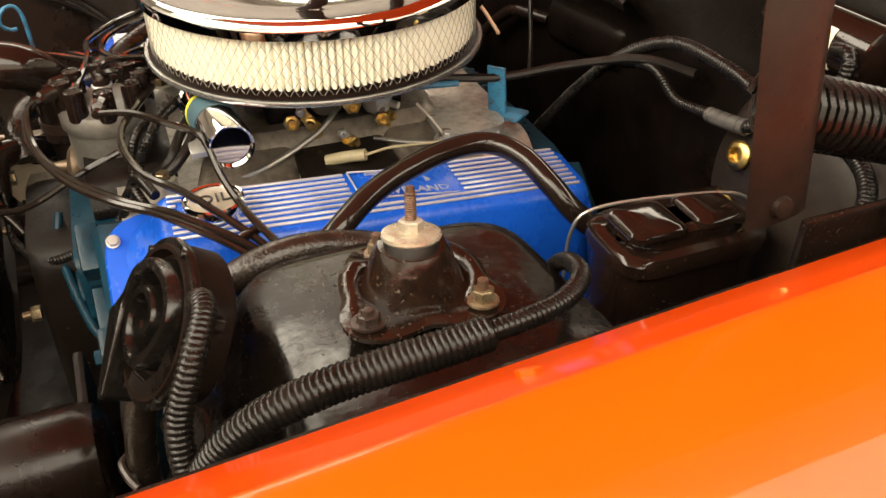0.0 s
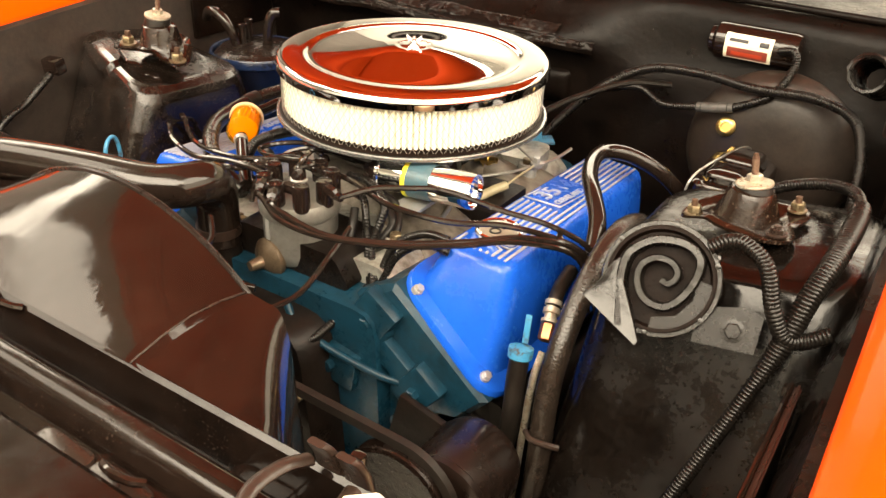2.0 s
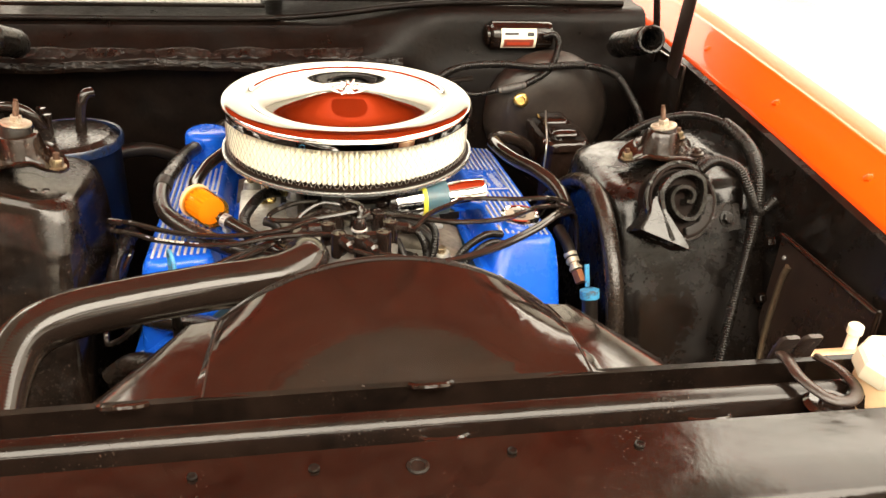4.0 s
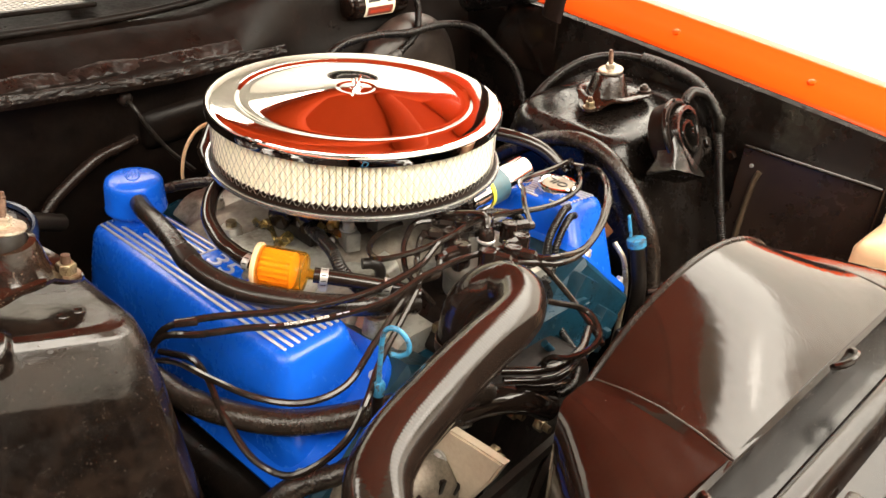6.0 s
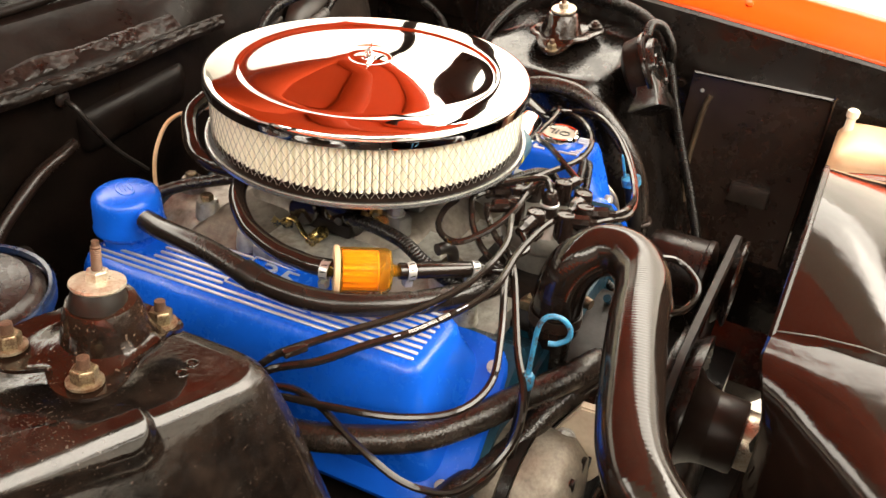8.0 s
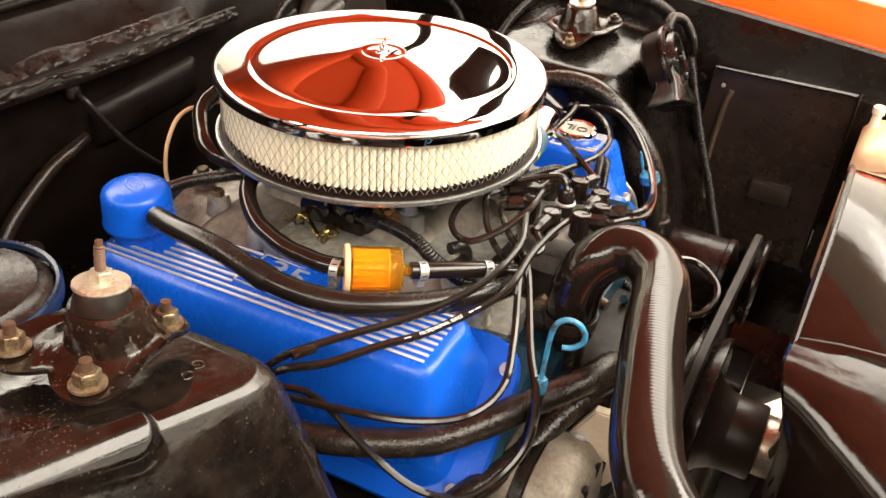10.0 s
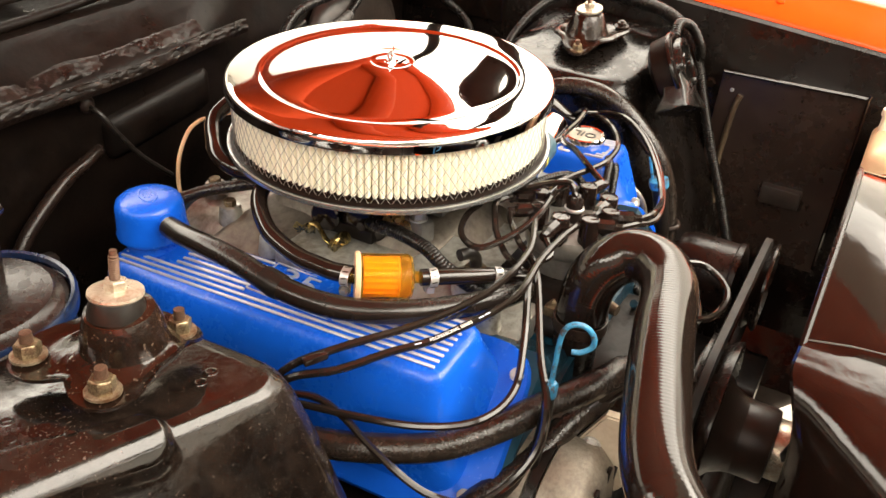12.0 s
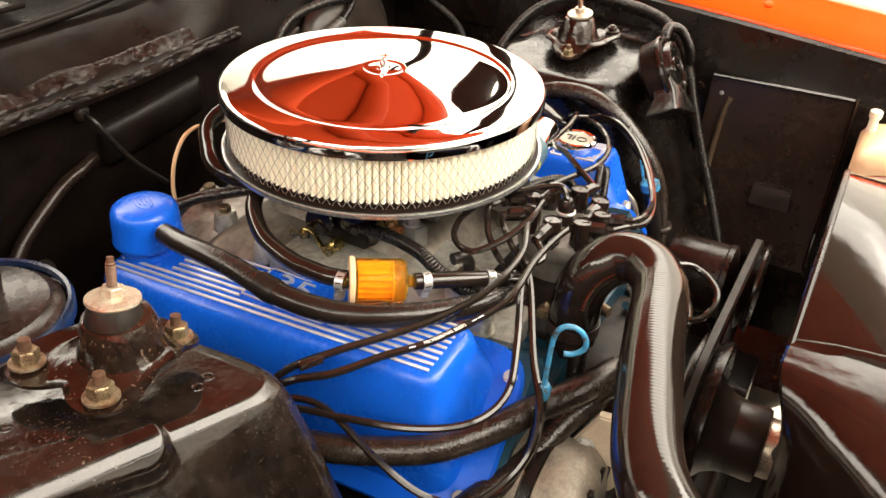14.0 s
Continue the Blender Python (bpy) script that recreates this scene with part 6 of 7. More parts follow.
add_loom([(0.05, 0.245, -0.22), (0.10, 0.27, -0.145), (0.155, 0.29, -0.086), (0.219, 0.305, -0.050), (0.298, 0.305, -0.043), (0.368, 0.302, -0.048), (0.449, 0.297, -0.043), (0.506, 0.275, -0.052), (0.531, 0.235, -0.084), (0.540, 0.19, -0.12), (0.545, 0.16, -0.2)], 0.0072, "black corrugated loom strung along the firewall")
splice = add_loom([(0.155, 0.292, -0.092), (0.207, 0.296, -0.080), (0.246, 0.30, -0.098), (0.300, 0.30, -0.090)], 0.0055)
add_loom([(0.345, 0.30, -0.082), (0.393, 0.308, -0.055), (0.412, 0.325, -0.015), (0.405, 0.332, 0.004), (0.385, 0.338, 0.0)], 0.0062)
part("wire_tape", tube([(0.298, 0.30, -0.0905), (0.322, 0.299, -0.086), (0.348, 0.30, -0.0805)], 0.0075, 12), M_TAPE, splice, "grey taped splice")
for x in (0.304, 0.316, 0.329, 0.341):
    part("tape_edge", lathe([(0.0074, -0.0008), (0.0079, 0.0), (0.0074, 0.0008)], 16, along((x, 0.2995, -0.0895 + 0.2 * (x - 0.304)), (x + 0.1, 0.2995, -0.071 + 0.2 * (x - 0.304)))), M_PRINT, splice, "dark edge of the tape")
add_loom([(0.010, -0.150, -0.118), (0.045, -0.163, -0.110), (0.078, -0.182, -0.108), (0.098, -0.196, -0.118), (0.098, -0.207, -0.138), (0.094, -0.214, -0.160), (0.102, -0.226, -0.180), (0.116, -0.244, -0.200), (0.113, -0.257, -0.236), (0.107, -0.266, -0.285), (0.118, -0.268, -0.330), (0.145, -0.268, -0.375)], 0.0052)
add_loom([(0.190, -0.200, -0.128), (0.163, -0.210, -0.124), (0.130, -0.219, -0.146), (0.116, -0.230, -0.184), (0.100, -0.252, -0.212), (0.090, -0.285, -0.232), (0.078, -0.318, -0.243), (0.036, -0.347, -0.243), (-0.005, -0.354, -0.234), (-0.024, -0.354, -0.212)], 0.0052)
add_loom([(-0.098, -0.038, -0.132), (-0.112, -0.058, -0.122), (-0.126, -0.092, -0.112), (-0.138, -0.130, -0.110), (-0.146, -0.155, -0.117), (-0.138, -0.180, -0.135), (-0.12, -0.19, -0.15)], 0.0074, "black corrugated loom beside the carburettor")

# ---------------------------------------------------------------- firewall fittings
modu = thing("ignition_module", "round black can with a pale sticker on the firewall", "module", (0.34, 0.365, -0.01))
mm = along((0.288, 0.369, -0.006), (0.412, 0.371, -0.006))
part("can", lathe([(0, 0), (0.022, 0.0), (0.0265, 0.004), (0.027, 0.008), (0.027, 0.112), (0.0255, 0.118), (0.018, 0.122), (0, 0.122)], 40, mm), M_SMOOTH, modu)
part("end_cap", lathe([(0.020, -0.001), (0.020, -0.006), (0.012, -0.010), (0, -0.010)], 28, mm), M_SMOOTH, modu)
part("strap", tf(rbox(0.15, 0.004, 0.03, 0.001), at(0.35, 0.383, -0.03)), M_BLACK, modu)


def curved_card(x0, x1, a0, a1, r):
    """A sticker wrapped on the can; angles in degrees, 0 facing the front, up positive."""
    n = 8
    rows = []
    for i in range(n + 1):
        a = math.radians(a0 + (a1 - a0) * i / n)
        rows.append([(x0, 0.3695 - r * math.cos(a), -0.006 + r * math.sin(a)), (x1, 0.3700 - r * math.cos(a), -0.006 + r * math.sin(a))])
    return loft(rows, False, False, False)


stk = part("sticker", curved_card(0.307, 0.374, -42, 40, 0.0274), M_CREAMLABEL, modu, "cream paper sticker")
part("sticker_picture", curved_card(0.312, 0.369, -36, -2, 0.0277), M_REDPRINT, stk, "dark red picture bar")
part("sticker_shape", curved_card(0.318, 0.362, -26, -14, 0.0279), shader("bright_red_print", (0.45, 0.05, 0.02), 0.35), stk, "bright red bar")
part("sticker_bar", curved_card(0.313, 0.340, 14, 24, 0.0277), M_PRINT, stk, "plain black lettering bar")
part("sticker_block", curved_card(0.356, 0.369, 10, 25, 0.0277), M_PRINT, stk, "plain dark block")

master = thing("brake_master_cylinder", "black brake master cylinder with wire bail", "master cylinder", (0.365, 0.22, -0.2))
part("reservoir", loft([rquad((0.348, 0.142, z), (0.348, 0.278, z), (0.430, 0.278, z), (0.430, 0.142, z), 0.03, 6) for z in (-0.24, -0.150)]), M_SMOOTH, master)
part("cover", loft([rquad((0.344 + d, 0.136 + d, z), (0.344 + d, 0.284 - d, z), (0.434 - d, 0.284 - d, z), (0.434 - d, 0.136 + d, z), 0.032, 6) for d, z in ((0, -0.150), (0, -0.139), (0.003, -0.135), (0.012, -0.134), (0.015, -0.137), (0.019, -0.137), (0.022, -0.128), (0.026, -0.126))]), M_SMOOTH, master, "embossed black cover")
for y in (0.178, 0.242):
    part("embossed_pad", loft([rquad((0.389 - w, y - w, z), (0.389 + w, y - w, z), (0.389 + w, y + w, z), (0.389 - w, y + w, z), 0.4 * w, 5) for w, z in ((0.027, -0.1275), (0.026, -0.1235), (0.022, -0.1205), (0.012, -0.1190), (0.003, -0.1188))]), M_SMOOTH, master)
part("bail_wire", tube([(0.345, 0.13, -0.20), (0.347, 0.132, -0.150), (0.352, 0.150, -0.128), (0.368, 0.215, -0.121), (0.385, 0.275, -0.123), (0.392, 0.292, -0.15), (0.392, 0.292, -0.2)], 0.0017, 8), M_GALV, master, "steel spring bail")
boost = thing("brake_booster", "large round black brake booster on the firewall", "brake booster", (0.40, 0.33, -0.15))
part("shell", lathe([(0, 0), (0.10, 0), (0.108, 0.006), (0.108, 0.012), (0.095, 0.03), (0.07, 0.042), (0.04, 0.046), (0, 0.046)], 56, along((0.405, 0.348, -0.15), (0.40, -1, -0.12)) @ Matrix.Diagonal((1.14, 1.14, 1, 1))), M_DUSTY, boost, "dusty round shell")
part("check_valve", lathe([(0, 0), (0.012, 0), (0.014, 0.004), (0.014, 0.008), (0.010, 0.011), (0.007, 0.011), (0.0065, 0.006), (0, 0.006)], 24, along((0.343, 0.309, -0.113), (0.36, -0.4, 0.1))), M_BRASS, boost, "yellow plated check valve")
can = thing("vapour_canister", "dark blue canister with a glossy black lid and hoses", "canister", (-0.42, 0.145, -0.3))
part("body", lathe([(0, -0.30), (0.074, -0.30), (0.077, -0.29), (0.077, -0.125), (0.079, -0.12), (0, -0.12)], 48, at(-0.426, 0.146, 0)), shader("dark_blue_enamel", (0.0022, 0.006, 0.018), 0.3, vary=(0.005, 0.004, 0.005), vscale=20, bump=0.2, bscale=150), can, "dark blue painted body")
part("rim", lathe([(0.079, -0.126), (0.083, -0.123), (0.0835, -0.112), (0.081, -0.108), (0.078, -0.109), (0.077, -0.114)], 56, at(-0.426, 0.146, 0)), shader("blue_enamel_rim", (0.005, 0.018, 0.06), 0.25, vary=(0.008, 0.006, 0.006), vscale=40, bump=0.2, bscale=150), can, "blue painted rolled rim")
part("lid", lathe([(0.0775, -0.118), (0.074, -0.1135), (0.070, -0.1125), (0.064, -0.105), (0.055, -0.1035), (0.03, -0.1005), (0, -0.0995)], 48, at(-0.426, 0.146, 0)), M_PUMP, can, "shiny brown black lid")
part("elbow", tube([(-0.403, 0.145, -0.102), (-0.400, 0.145, -0.075), (-0.396, 0.146, -0.056), (-0.390, 0.150, -0.044), (-0.380, 0.156, -0.042)], 0.0085, 12), M_HOSE, can, "black rubber elbow hose")
part("elbow", tube([(-0.447, 0.118, -0.102), (-0.452, 0.112, -0.078), (-0.462, 0.108, -0.060), (-0.480, 0.108, -0.050), (-0.505, 0.115, -0.052), (-0.53, 0.13, -0.07)], 0.0085, 12), M_HOSE, can, "black rubber elbow hose")
for dx, dy in ((-0.035, 0.01), (-0.02, -0.02)):
    part("port", lathe([(0, -0.102), (0.006, -0.102), (0.006, -0.075), (0.0075, -0.073), (0.0075, -0.067), (0, -0.066)], 16, at(-0.425 + dx, 0.150 + dy, 0)), M_SMOOTH, can)

# hood hinges: flat arm, link and coil spring on each side
for s in (1, -1):
    hinge = thing("hood_hinge", "dark hood hinge with flat arms and a coil spring", "hinge", (s * 0.556, 0.2, -0.02), "hood hinges")
    arm = part("arm", sweep(resample(spline([(s * 0.556, 0.141, -0.012), (s * 0.556, 0.130, 0.059), (s * 0.556, 0.120, 0.122), (s * 0.556, 0.114, 0.19), (s * 0.553, 0.125, 0.30), (s * 0.55, 0.155, 0.42)], 6), 0.01), 0.0215, 14, True, 0.22, (1, 0, 0)), M_ARM, hinge, "flat pressed arm")
    part("rivet", lathe([(0, 0), (0.007, 0), (0.006, 0.004), (0, 0.005)], 16, along((s * 0.561, 0.138, 0.0), (s * 1.0, 0.1, 0.05))), M_ARM, arm)
    part("arm", sweep(resample(spline([(s * 0.572, 0.27, -0.02), (s * 0.565, 0.25, 0.04), (s * 0.55, 0.26, 0.15), (s * 0.53, 0.28, 0.33)], 6), 0.02), 0.014, 12, True, 0.3, (1, 0, 0)), M_ARM, hinge, "flat pressed arm")
    a, b = Vector((s * 0.518, 0.155, 0.042)), Vector((s * 0.524, 0.31, -0.008))
    m = along(a, b)
    L = (b - a).length
    turns = 22
    c = [m @ Vector((0.021 * math.cos(2 * math.pi * i / 12), 0.021 * math.sin(2 * math.pi * i / 12), L * i / (12 * turns))) for i in range(12 * turns + 1)]
    part("coil_spring", sweep(c, 0.0034, 6), M_LOOM, hinge, "tight black coil spring")
    part("hinge_plate", tf(rbox(0.006, 0.20, 0.12, 0.003), at(s * 0.578, 0.24, -0.06)), M_BLACK, hinge)

# ---------------------------------------------------------------- coolant bottle
tank = thing("washer_bottle", "aged tan plastic bottle with ivory cap", "bottle", (0.48, -0.57, -0.3))
part("bottle", loft([rquad((0.42 - d, -0.66 - d, z), (0.42 - d, -0.475 + d, z), (0.57 + d, -0.475 + d, z), (0.57 + d, -0.66 - d, z), 0.03, 6) for d, z in ((-0.01, -0.36), (0, -0.35), (0, -0.15), (-0.008, -0.137), (-0.03, -0.128))]), M_TAN, tank)
part("nipple", lathe([(0, -0.13), (0.007, -0.13), (0.006, -0.105), (0.0085, -0.103), (0.0085, -0.094), (0.006, -0.092), (0, -0.092)], 16, at(0.518, -0.487, -0.012)), M_CAPW, tank)
part("neck", lathe([(0, -0.14), (0.028, -0.14), (0.022, -0.04), (0, -0.04)], 28, at(0.420, -0.645, 0)), M_TAN, tank)
CAPM = at(0.416, -0.650, -0.020, 14, -6, 10)
part("cap", cat(lathe([(0, -0.022), (0.0245, -0.022), (0.0255, -0.017), (0.0250, -0.005), (0.0225, -0.001), (0.016, 0.0), (0.014, -0.0015), (0, -0.0015)], 8, CAPM), rbox(0.016, 0.005, 0.004, 0.0015, 2, CAPM)), M_CAPW, tank, "ivory eight sided cap", 20)
part("overflow_hose", loom([(0.430, -0.660, -0.046), (0.462, -0.668, -0.046), (0.500, -0.672, -0.049), (0.545, -0.668, -0.056), (0.585, -0.655, -0.075)], 0.0085), M_LOOM, tank, "black corrugated overflow hose")


# ---------------------------------------------------------------- low structure under the engine
# Guessed dark parts that keep the bright floor out of the bay.
for s in (1, -1):
    part("frame_rail", loft([rquad((s * 0.31, y, -0.68), (s * 0.43, y, -0.68), (s * 0.43, y, -0.50), (s * 0.31, y, -0.50), 0.02, 4) for y in (-0.85 if s < 0 else -0.44, 0.45)]), M_GRIMESHADE, car, "grimy black frame rail")
    man = thing("exhaust_manifold", "rusty dark exhaust manifold beside the block", "exhaust manifold", (s * 0.27, 0, -0.36), "exhaust manifolds")
    part("log", tube([(s * 0.27, -0.22, -0.335), (s * 0.285, -0.1, -0.345), (s * 0.29, 0.05, -0.355), (s * 0.28, 0.2, -0.38), (s * 0.24, 0.26, -0.5)], 0.030, 14), M_GRIMESHADE, man)
    for y in (-0.2, -0.07, 0.06, 0.19):
        part("port_runner", tube([(s * 0.22, y, -0.315), (s * 0.255, y, -0.325), (s * 0.285, y + 0.01, -0.345)], 0.022, 12), M_GRIMESHADE, man)
part("cross_member", loft([rquad((x, -0.455, -0.62), (x, -0.28, -0.62), (x, -0.30, -0.52), (x, -0.44, -0.52), 0.02, 4) for x in (-0.33, 0.33)]), M_GRIMESHADE, car, "grimy black cross member")
part("floor_blocker", tf(rbox(0.66, 0.55, 0.01, 0.003), at(0, 0.2, -0.64)), M_GRIMESHADE, car, "added black panel hiding the bright floor")
part("floor_blocker", tf(rbox(0.20, 0.50, 0.01, 0.003), at(-0.235, -0.55, -0.63)), M_GRIMESHADE, car, "added black panel hiding the bright floor")
part("floor_blocker", tf(rbox(0.17, 0.50, 0.01, 0.003), at(0.25, -0.55, -0.63)), M_GRIMESHADE, car, "added black panel hiding the bright floor")
for s in (1, -1):
    part("wheel_house", loft([rquad((s * 0.42, y, -0.66), (s * 0.60, y, -0.66), (s * 0.60, y, z), (s * 0.42, y, z), 0.02, 4) for y, z in ((-0.9, -0.50), (-0.54 if s > 0 else -0.45, -0.47), (-0.53 if s > 0 else -0.30, -0.46 if s > 0 else -0.40))]), M_DUSTY, car, "black inner wheel house")

# ---------------------------------------------------------------- hoses and fittings on the driver side
loop = solo("heater_hose", ribbed([(0.335, 0.10, -0.24), (0.340, 0.055, -0.19), (0.344, 0.005, -0.150), (0.346, -0.05, -0.120), (0.347, -0.105, -0.108), (0.347, -0.155, -0.120), (0.346, -0.200, -0.155), (0.346, -0.232, -0.195), (0.347, -0.248, -0.235), (0.349, -0.256, -0.285), (0.349, -0.26, -0.36), (0.34, -0.26, -0.48)], 0.0126, 16), M_WOVEN, "thick matt black hose looping between cover and tower", "hose", (0.346, -0.15, -0.15))
part("hose_clip", tube([(0.333, -0.262, -0.283), (0.345, -0.272, -0.281), (0.362, -0.268, -0.283), (0.372, -0.262, -0.286)], 0.0034, 8), M_BRACKET, loop, "dull brown wire clip")
fit = thing("transmission_line", "steel line with brass fitting and short hose", "fuel line", (0.312, -0.2, -0.25))
part("rubber_end", tube([(0.300, -0.11, -0.17), (0.303, -0.145, -0.176), (0.306, -0.165, -0.189)], 0.0085, 12), M_RUBBER, fit)
m = along((0.304, -0.158, -0.184), (0.314, -0.195, -0.215))
part("barbed_joint", lathe([(0.006, 0), (0.0098, 0.001), (0.0098, 0.006), (0.0075, 0.007), (0.0075, 0.009), (0.0098, 0.010), (0.0098, 0.016), (0.0070, 0.017), (0.0070, 0.022), (0.0095, 0.023), (0.0095, 0.027), (0, 0.027)], 20, m), M_STEEL, fit, "ribbed joint")
part("brass_nut", hexnut(0.0088, 0.018, m @ at(0, 0, 0.029)), shader("copper_nut", (0.55, 0.22, 0.1), 0.35, 0.9, vary=(0.35, 0.14, 0.07), vscale=60, bump=0.2, bscale=300), fit, "copper coloured nut")
part("steel_line", tube([(0.316, -0.203, -0.222), (0.318, -0.225, -0.25), (0.318, -0.235, -0.32), (0.31, -0.23, -0.45)], 0.0042, 8), M_STEEL, fit)
lowh = thing("lower_hose", "black hose with a light blue clamp", "hose", (0.308, -0.245, -0.25))
part("hose", tube([(0.308, -0.240, -0.198), (0.310, -0.250, -0.235), (0.312, -0.258, -0.285), (0.300, -0.26, -0.40)], 0.0108, 14), M_RUBBER, lowh)
mb2 = along((0.3085, -0.2415, -0.203), (0.3065, -0.234, -0.175))
part("clamp_band", lathe([(0.0105, -0.005), (0.0132, -0.005), (0.0136, 0.001), (0.0132, 0.006), (0.0105, 0.007), (0, 0.007)], 26, mb2), M_SKY, lowh, "light blue clamp band")
part("clamp_tongue", tf(rbox(0.007, 0.0035, 0.032, 0.0015), mb2 @ at(-0.002, -0.008, 0.024)), M_SKY, lowh, "light blue tongue")

# light blue lifting hook beside the thermostat housing
hook = thing("dipstick", "light blue hooked dipstick handle by the hose", "dipstick", (-0.16, -0.285, -0.2))
part("rod", tube([(-0.2215, -0.302, -0.140), (-0.2215, -0.303, -0.115), (-0.2210, -0.304, -0.092), (-0.2205, -0.307, -0.079), (-0.2180, -0.314, -0.0735), (-0.2145, -0.323, -0.076), (-0.2125, -0.329, -0.085), (-0.2130, -0.3285, -0.094), (-0.2155, -0.321, -0.1005), (-0.2185, -0.314, -0.101)], 0.0024, 10, 6), M_SKY, hook)
part("collar", lathe([(0, 0), (0.0055, 0), (0.0062, 0.003), (0.0062, 0.012), (0.0045, 0.015), (0, 0.015)], 18, along((-0.2215, -0.302, -0.152), (-0.2215, -0.303, -0.11))), M_SKY, hook)
part("tube", tube([(-0.2215, -0.302, -0.15), (-0.222, -0.30, -0.20), (-0.225, -0.29, -0.30)], 0.0055, 10), M_GRIMESHADE, hook)

# bracket behind the air cleaner
kick = thing("throttle_bracket", "light blue bracket with cast arm behind the carburettor", "bracket", (0.1, 0.17, -0.14))
part("upright", tf(rbox(0.022, 0.004, 0.055, 0.0015), at(0.101, 0.172, -0.128, 0, -4, 35)), M_SKY, kick)
part("foot", tf(rbox(0.03, 0.030, 0.004, 0.0015), at(0.112, 0.185, -0.154, 0, -4, 35)), M_SKY, kick)
part("cast_arm", loft([rquad((0.03, 0.09, z), (0.14, 0.10, z), (0.135, 0.175, z), (0.05, 0.165, z), 0.025, 6) for z in (-0.182, -0.160, -0.152)]), M_ALU, kick, "dull cast arm")
part("cable", tube([(0.02, -0.02, -0.105), (0.06, 0.06, -0.108), (0.098, 0.165, -0.113), (0.13, 0.235, -0.098), (0.19, 0.29, -0.075), (0.25, 0.315, -0.072)], 0.0048, 8), M_RUBBER, kick)
part("blue_rod", tube([(0.045, -0.06, -0.122), (0.07, 0.03, -0.118), (0.092, 0.13, -0.116)], 0.0035, 8), M_SKY, kick)

# wires and plugs on the passenger inner panel
harness = thing("side_harness", "bundle of dark wires with old plugs on the inner fender", "wiring loom", (-0.56, -0.25, -0.17), "wiring looms")
part("plug", tf(rbox(0.030, 0.020, 0.024, 0.004), at(-0.552, -0.160, -0.092, 8, 0, 12)), M_PLASTIC, harness, "black plastic plug")
part("lead", tube([(-0.553, -0.168, -0.104), (-0.553, -0.188, -0.118), (-0.555, -0.215, -0.138), (-0.556, -0.243, -0.150), (-0.556, -0.262, -0.164), (-0.55, -0.275, -0.19)], 0.0058, 10), M_LOOM, harness)
for k in range(4):
    part("lead", tube([(-0.557 + 0.004 * k, -0.42, -0.105 - 0.008 * k), (-0.552, -0.34, -0.120 - 0.010 * k), (-0.550 + 0.003 * k, -0.290, -0.150 - 0.006 * k), (-0.550, -0.24, -0.190 - 0.004 * k), (-0.548, -0.20, -0.235), (-0.545, -0.16, -0.30)], 0.0040 + 0.0008 * (k % 2), 8), M_RUBBER if k % 2 else M_WIRE, harness)
for k, (y, z) in enumerate(((-0.292, -0.092), (-0.304, -0.104), (-0.282, -0.112))):
    part("old_plug", tf(rbox(0.018, 0.022, 0.014, 0.004), at(-0.553, y, z, 20 * k, 0, 15)), M_RUST, harness, "dusty tan plug")
# cable through a grommet in the firewall
pull = thing("firewall_cable", "thin dark cable leaving a pale firewall grommet", "cable", (-0.129, 0.345, -0.081))
part("grommet", lathe([(0, 0), (0.010, 0), (0.0105, 0.004), (0.0075, 0.008), (0.004, 0.009), (0, 0.009)], 20, along((-0.129, 0.348, -0.081), (-0.129, 0.0, -0.09))), M_BRACKET, pull, "dull brown grommet")
part("sheath", tube([(-0.129, 0.345, -0.082), (-0.126, 0.328, -0.090), (-0.112, 0.318, -0.120), (-0.090, 0.310, -0.155), (-0.06, 0.295, -0.19)], 0.0034, 8), M_RUBBER, pull)
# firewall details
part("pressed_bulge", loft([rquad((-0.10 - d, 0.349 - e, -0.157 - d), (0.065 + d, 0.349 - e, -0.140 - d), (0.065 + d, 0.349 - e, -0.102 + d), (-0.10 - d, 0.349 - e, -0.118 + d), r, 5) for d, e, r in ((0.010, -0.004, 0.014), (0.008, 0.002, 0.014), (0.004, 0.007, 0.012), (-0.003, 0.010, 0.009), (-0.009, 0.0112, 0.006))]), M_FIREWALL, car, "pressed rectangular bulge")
solo("heater_pipe", tube([(-0.27, 0.325, -0.21), (-0.245, 0.328, -0.188), (-0.19, 0.330, -0.153), (-0.15, 0.338, -0.146), (-0.12, 0.352, -0.146)], 0.0085, 10), M_PUMP, "dusty brown rubber line along the firewall", "tube", (-0.2, 0.33, -0.15))
solo("kick_wire", tube([(0.01, 0.214, -0.100), (-0.05, 0.222, -0.094), (-0.072, 0.221, -0.090), (-0.094, 0.220, -0.096), (-0.112, 0.220, -0.120), (-0.119, 0.220, -0.150), (-0.117, 0.220, -0.175)], 0.0024, 8), M_TAN, "thin tan sleeved wire behind the engine", "wire", (-0.1, 0.22, -0.13))
solo("bypass_hose", tube([(-0.200, 0.235, -0.185), (-0.165, 0.205, -0.160), (-0.130, 0.175, -0.146), (-0.105, 0.140, -0.138), (-0.085, 0.105, -0.130)], 0.0072, 12), M_WOVEN, "thin woven black hose behind the air cleaner", "hose", (-0.1, 0.15, -0.12))
part("apron_block", tf(rbox(0.016, 0.062, 0.032, 0.004), at(0.562, -0.379, -0.297)), M_DUSTY, car, "small black block on the apron plate")
part("apron_rivet", lathe([(0, 0), (0.0035, 0), (0.003, 0.002), (0, 0.0025)], 12, along((0.5675, -0.267, -0.145), (0, -0.267, -0.145))), M_ZINC, car)
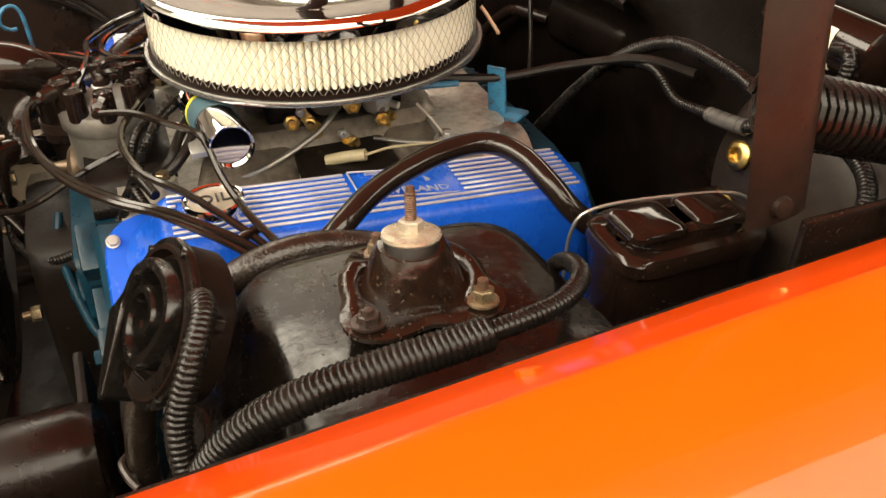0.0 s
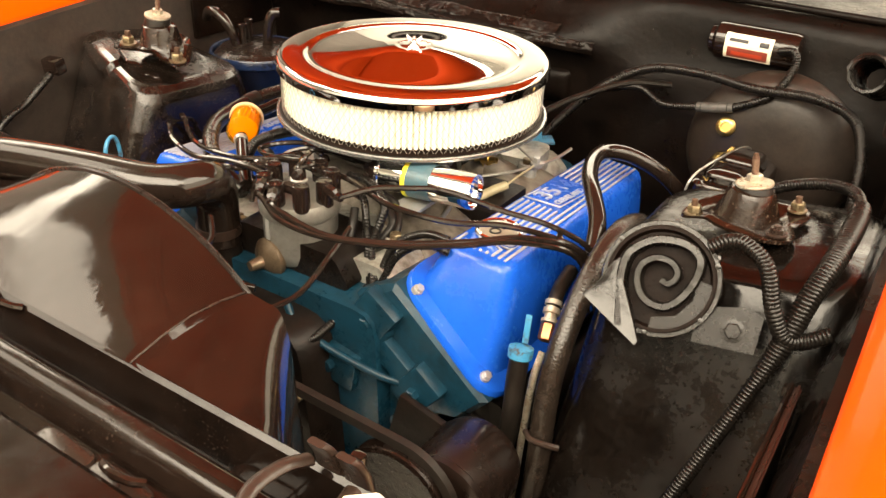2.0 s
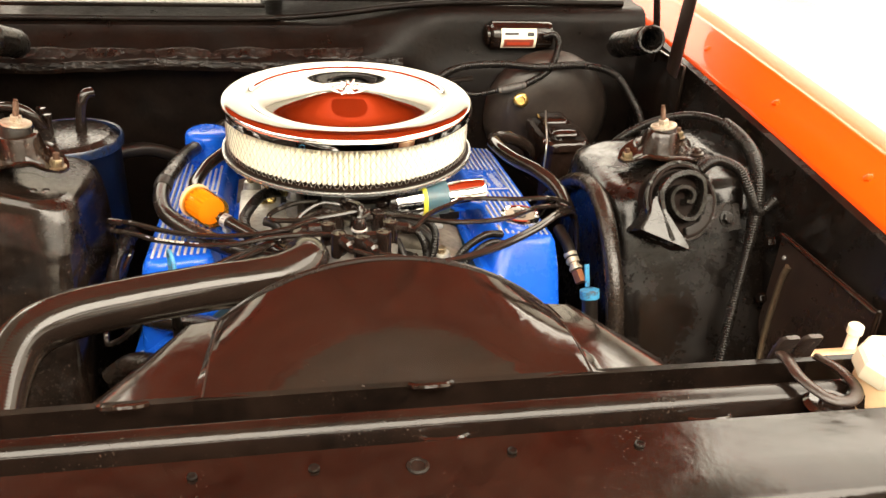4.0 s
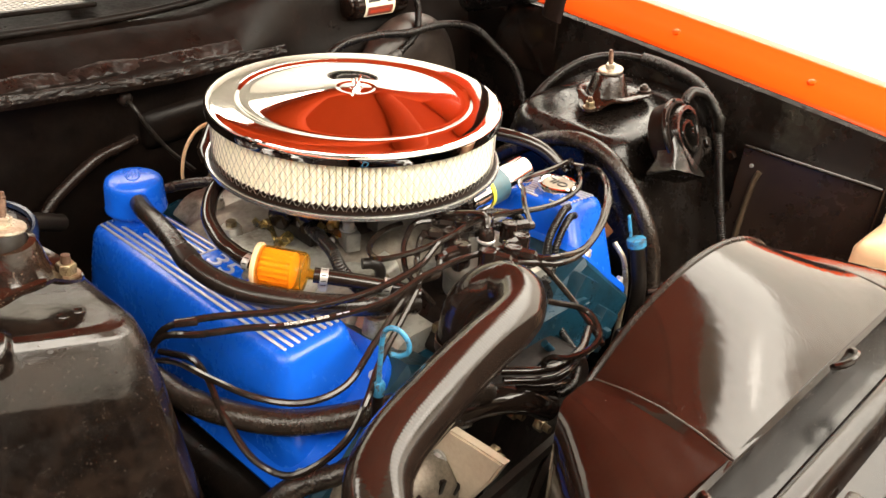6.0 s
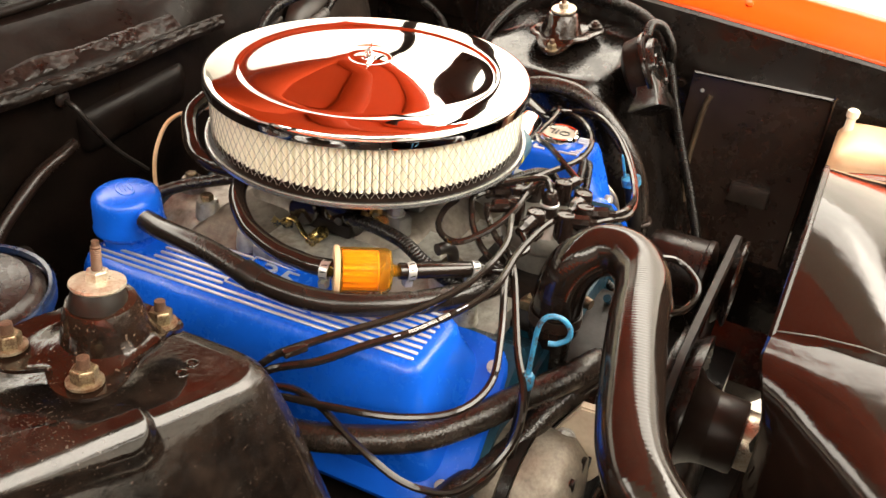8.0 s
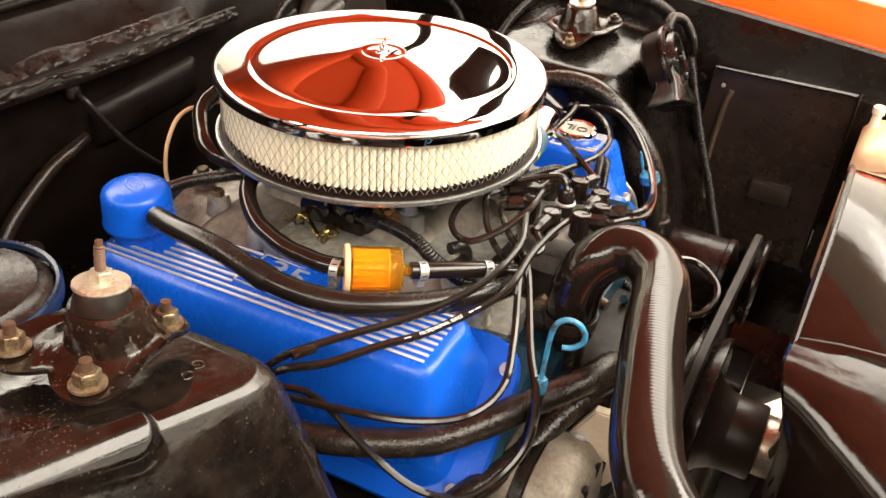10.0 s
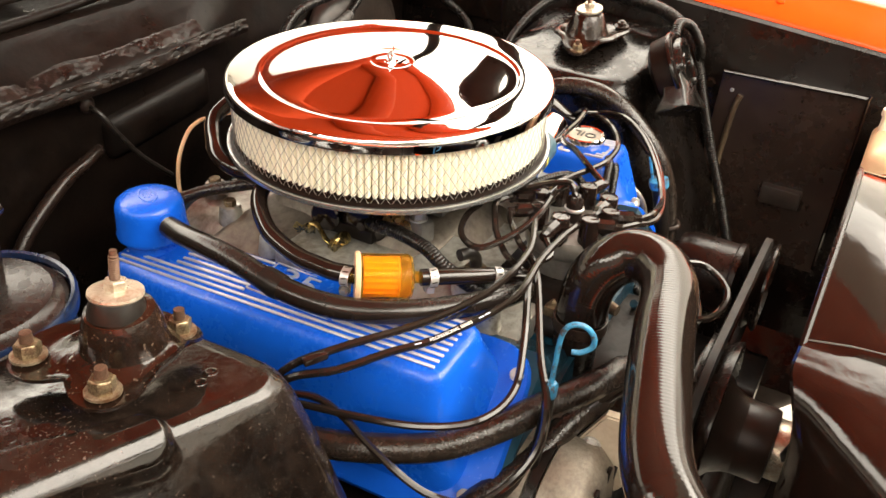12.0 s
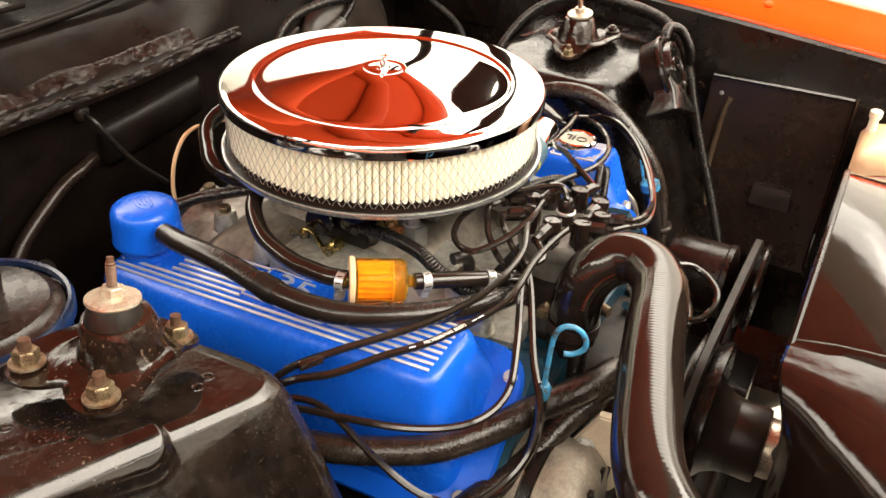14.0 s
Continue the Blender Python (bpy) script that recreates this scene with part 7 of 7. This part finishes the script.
# Brighter tube draws the highlight along the panel's pressed rib.
part("apron_glint", tube([(0.566, -0.282, -0.150), (0.565, -0.277, -0.17), (0.565, -0.274, -0.21), (0.565, -0.272, -0.275), (0.566, -0.280, -0.34)], 0.0046, 12), M_TINNED, car, "thin bright tube drawn as the panel rib's highlight")
for y, z in ((-0.233, -0.139), (-0.246, -0.221), (-0.19, -0.24), (-0.255, -0.32)):
    part("apron_bolt", hexnut(0.0075, 0.010, along((0.568, y, z), (0, y, z))), M_BLACK, car)

# ---------------------------------------------------------------- clutter round the distributor
add_loom([(0.040, -0.175, -0.125), (0.068, -0.196, -0.116), (0.082, -0.210, -0.128), (0.089, -0.217, -0.160), (0.100, -0.228, -0.188), (0.118, -0.250, -0.206), (0.110, -0.264, -0.246), (0.095, -0.272, -0.29), (0.06, -0.28, -0.32)], 0.0048)
add_loom([(0.195, -0.208, -0.138), (0.168, -0.217, -0.132), (0.138, -0.226, -0.154), (0.124, -0.235, -0.188), (0.112, -0.242, -0.220), (0.092, -0.246, -0.256), (0.066, -0.258, -0.292), (0.02, -0.275, -0.325)], 0.0048)
for pts in ([(0.045, -0.15, -0.125), (0.075, -0.165, -0.13), (0.098, -0.18, -0.145), (0.09, -0.2, -0.165), (0.07, -0.205, -0.18)], [(0.06, -0.15, -0.128), (0.088, -0.158, -0.135), (0.105, -0.185, -0.155), (0.085, -0.212, -0.175)], [(0.05, -0.19, -0.135), (0.06, -0.21, -0.16), (0.064, -0.225, -0.2), (0.06, -0.25, -0.25)]):
    solo("vacuum_hose", tube(pts, 0.0052, 10), M_RUBBER, "short black rubber vacuum hose by the distributor", "hose", pts[0], "vacuum hoses")
solo("sensor_wire", tube([(0.054, -0.363, -0.19), (0.074, -0.319, -0.180), (0.076, -0.262, -0.152), (0.070, -0.225, -0.140)], 0.0034, 8), M_WIRE, "dark wire dropping beside the distributor", "wire", (0.07, -0.3, -0.17))
solo("ground_wire", tube([(-0.03, -0.34, -0.11), (-0.002, -0.367, -0.118), (-0.010, -0.392, -0.127), (-0.030, -0.400, -0.133), (-0.055, -0.393, -0.138), (-0.066, -0.377, -0.142), (-0.06, -0.36, -0.17)], 0.0034, 8), M_WIRE, "dark loop of wire beyond the radiator hose", "wire", (-0.03, -0.38, -0.13))
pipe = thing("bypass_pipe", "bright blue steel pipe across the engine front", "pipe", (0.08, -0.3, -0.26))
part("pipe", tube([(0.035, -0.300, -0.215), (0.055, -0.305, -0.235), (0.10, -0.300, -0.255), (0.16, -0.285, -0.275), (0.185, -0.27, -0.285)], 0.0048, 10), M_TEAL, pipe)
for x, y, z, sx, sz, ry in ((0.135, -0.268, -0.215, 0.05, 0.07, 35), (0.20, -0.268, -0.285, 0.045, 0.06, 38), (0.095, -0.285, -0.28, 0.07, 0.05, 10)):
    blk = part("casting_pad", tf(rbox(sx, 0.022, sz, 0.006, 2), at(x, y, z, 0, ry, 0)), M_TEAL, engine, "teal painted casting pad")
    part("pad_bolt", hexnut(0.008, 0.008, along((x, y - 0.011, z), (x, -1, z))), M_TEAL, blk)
brk3 = thing("support_bracket", "folded dusty brown bracket beside the radiator", "bracket", (0.365, -0.60, -0.1))
for x in (0.352, 0.374):
    part("upright", loft([rquad((x - w, y - 0.003, z), (x + w, y - 0.003, z), (x + w, y + 0.003, z), (x - w, y + 0.003, z), 0.002, 4) for w, y, z in ((0.010, -0.575, -0.20), (0.010, -0.590, -0.075), (0.0095, -0.598, -0.045), (0.009, -0.604, -0.032), (0.006, -0.607, -0.028))]), M_BRACKET, brk3, "folded upright flange")
part("web", tf(rbox(0.010, 0.008, 0.11, 0.003), at(0.363, -0.588, -0.105, -7, 0, 0)), M_SMOOTH, brk3, "black fold between the flanges")
part("foot", tube([(0.345, -0.606, -0.046), (0.340, -0.625, -0.040), (0.338, -0.650, -0.040), (0.350, -0.672, -0.044), (0.368, -0.676, -0.046), (0.384, -0.662, -0.046), (0.386, -0.635, -0.046), (0.380, -0.608, -0.050)], 0.0055, 10, 6, 0.6), M_BRACKET, brk3, "bent eye at its foot")
part("round_mount", lathe([(0, 0), (0.020, 0), (0.022, 0.003), (0.018, 0.007), (0.010, 0.006), (0.009, 0.010), (0, 0.011)], 28, at(0.355, -0.672, -0.056)), M_SMOOTH, brk3)
# plugs and drain holes in the shock tower's top
skin = BVHTree.FromPolygons(*tower(-1))
for x, y in ((-0.398, -0.097), (-0.4125, -0.1005), (-0.505, -0.079), (-0.530, -0.060), (-0.540, -0.040), (-0.520, -0.035), (-0.545, 0.010)):
    spot, up, _, _ = skin.ray_cast(Vector((x, y, 0.1)), Vector((0, 0, -1)))
    up = up if up.z > 0 else -up
    part("punched_ring", lathe([(0.0, -0.001), (0.0022, 0.0001), (0.0032, 0.0002), (0.0040, 0.0008), (0.0052, 0.0007), (0.0062, -0.001)], 20, along(spot, spot + up)), M_TOWER, car, "small punched ring")
# drain holes and studs in the front face of the passenger tower
# Each hole's inside is coloured dark in place of its shade.
for x, y, z in ((-0.46, -0.205, -0.26), (-0.40, -0.225, -0.30), (-0.52, -0.16, -0.20)):
    part("drain_hole", lathe([(0, -0.002), (0.0045, -0.002), (0.005, 0.001), (0.0068, 0.0012), (0.0075, -0.001)], 16, along((x, y, z), (x, y - 1.0, z + 0.42))), M_GRIMESHADE, car, "small dark drain hole")
# long pressed slots in the channel of the radiator support
for x in (-0.33, -0.27, -0.13, 0.19, 0.245, 0.33):
    part("pressed_slot", loft([rquad((x - 0.026 - d, -0.677, -0.0735 + h), (x + 0.026 + d, -0.677, -0.0735 + h), (x + 0.026 + d, -0.664, -0.0725 + h), (x - 0.026 - d, -0.664, -0.0725 + h), 0.006, 5) for d, h in ((0.001, 0.0), (0.0, 0.0022), (-0.002, 0.003))]), M_PANEL, sup, "long pressed slot")
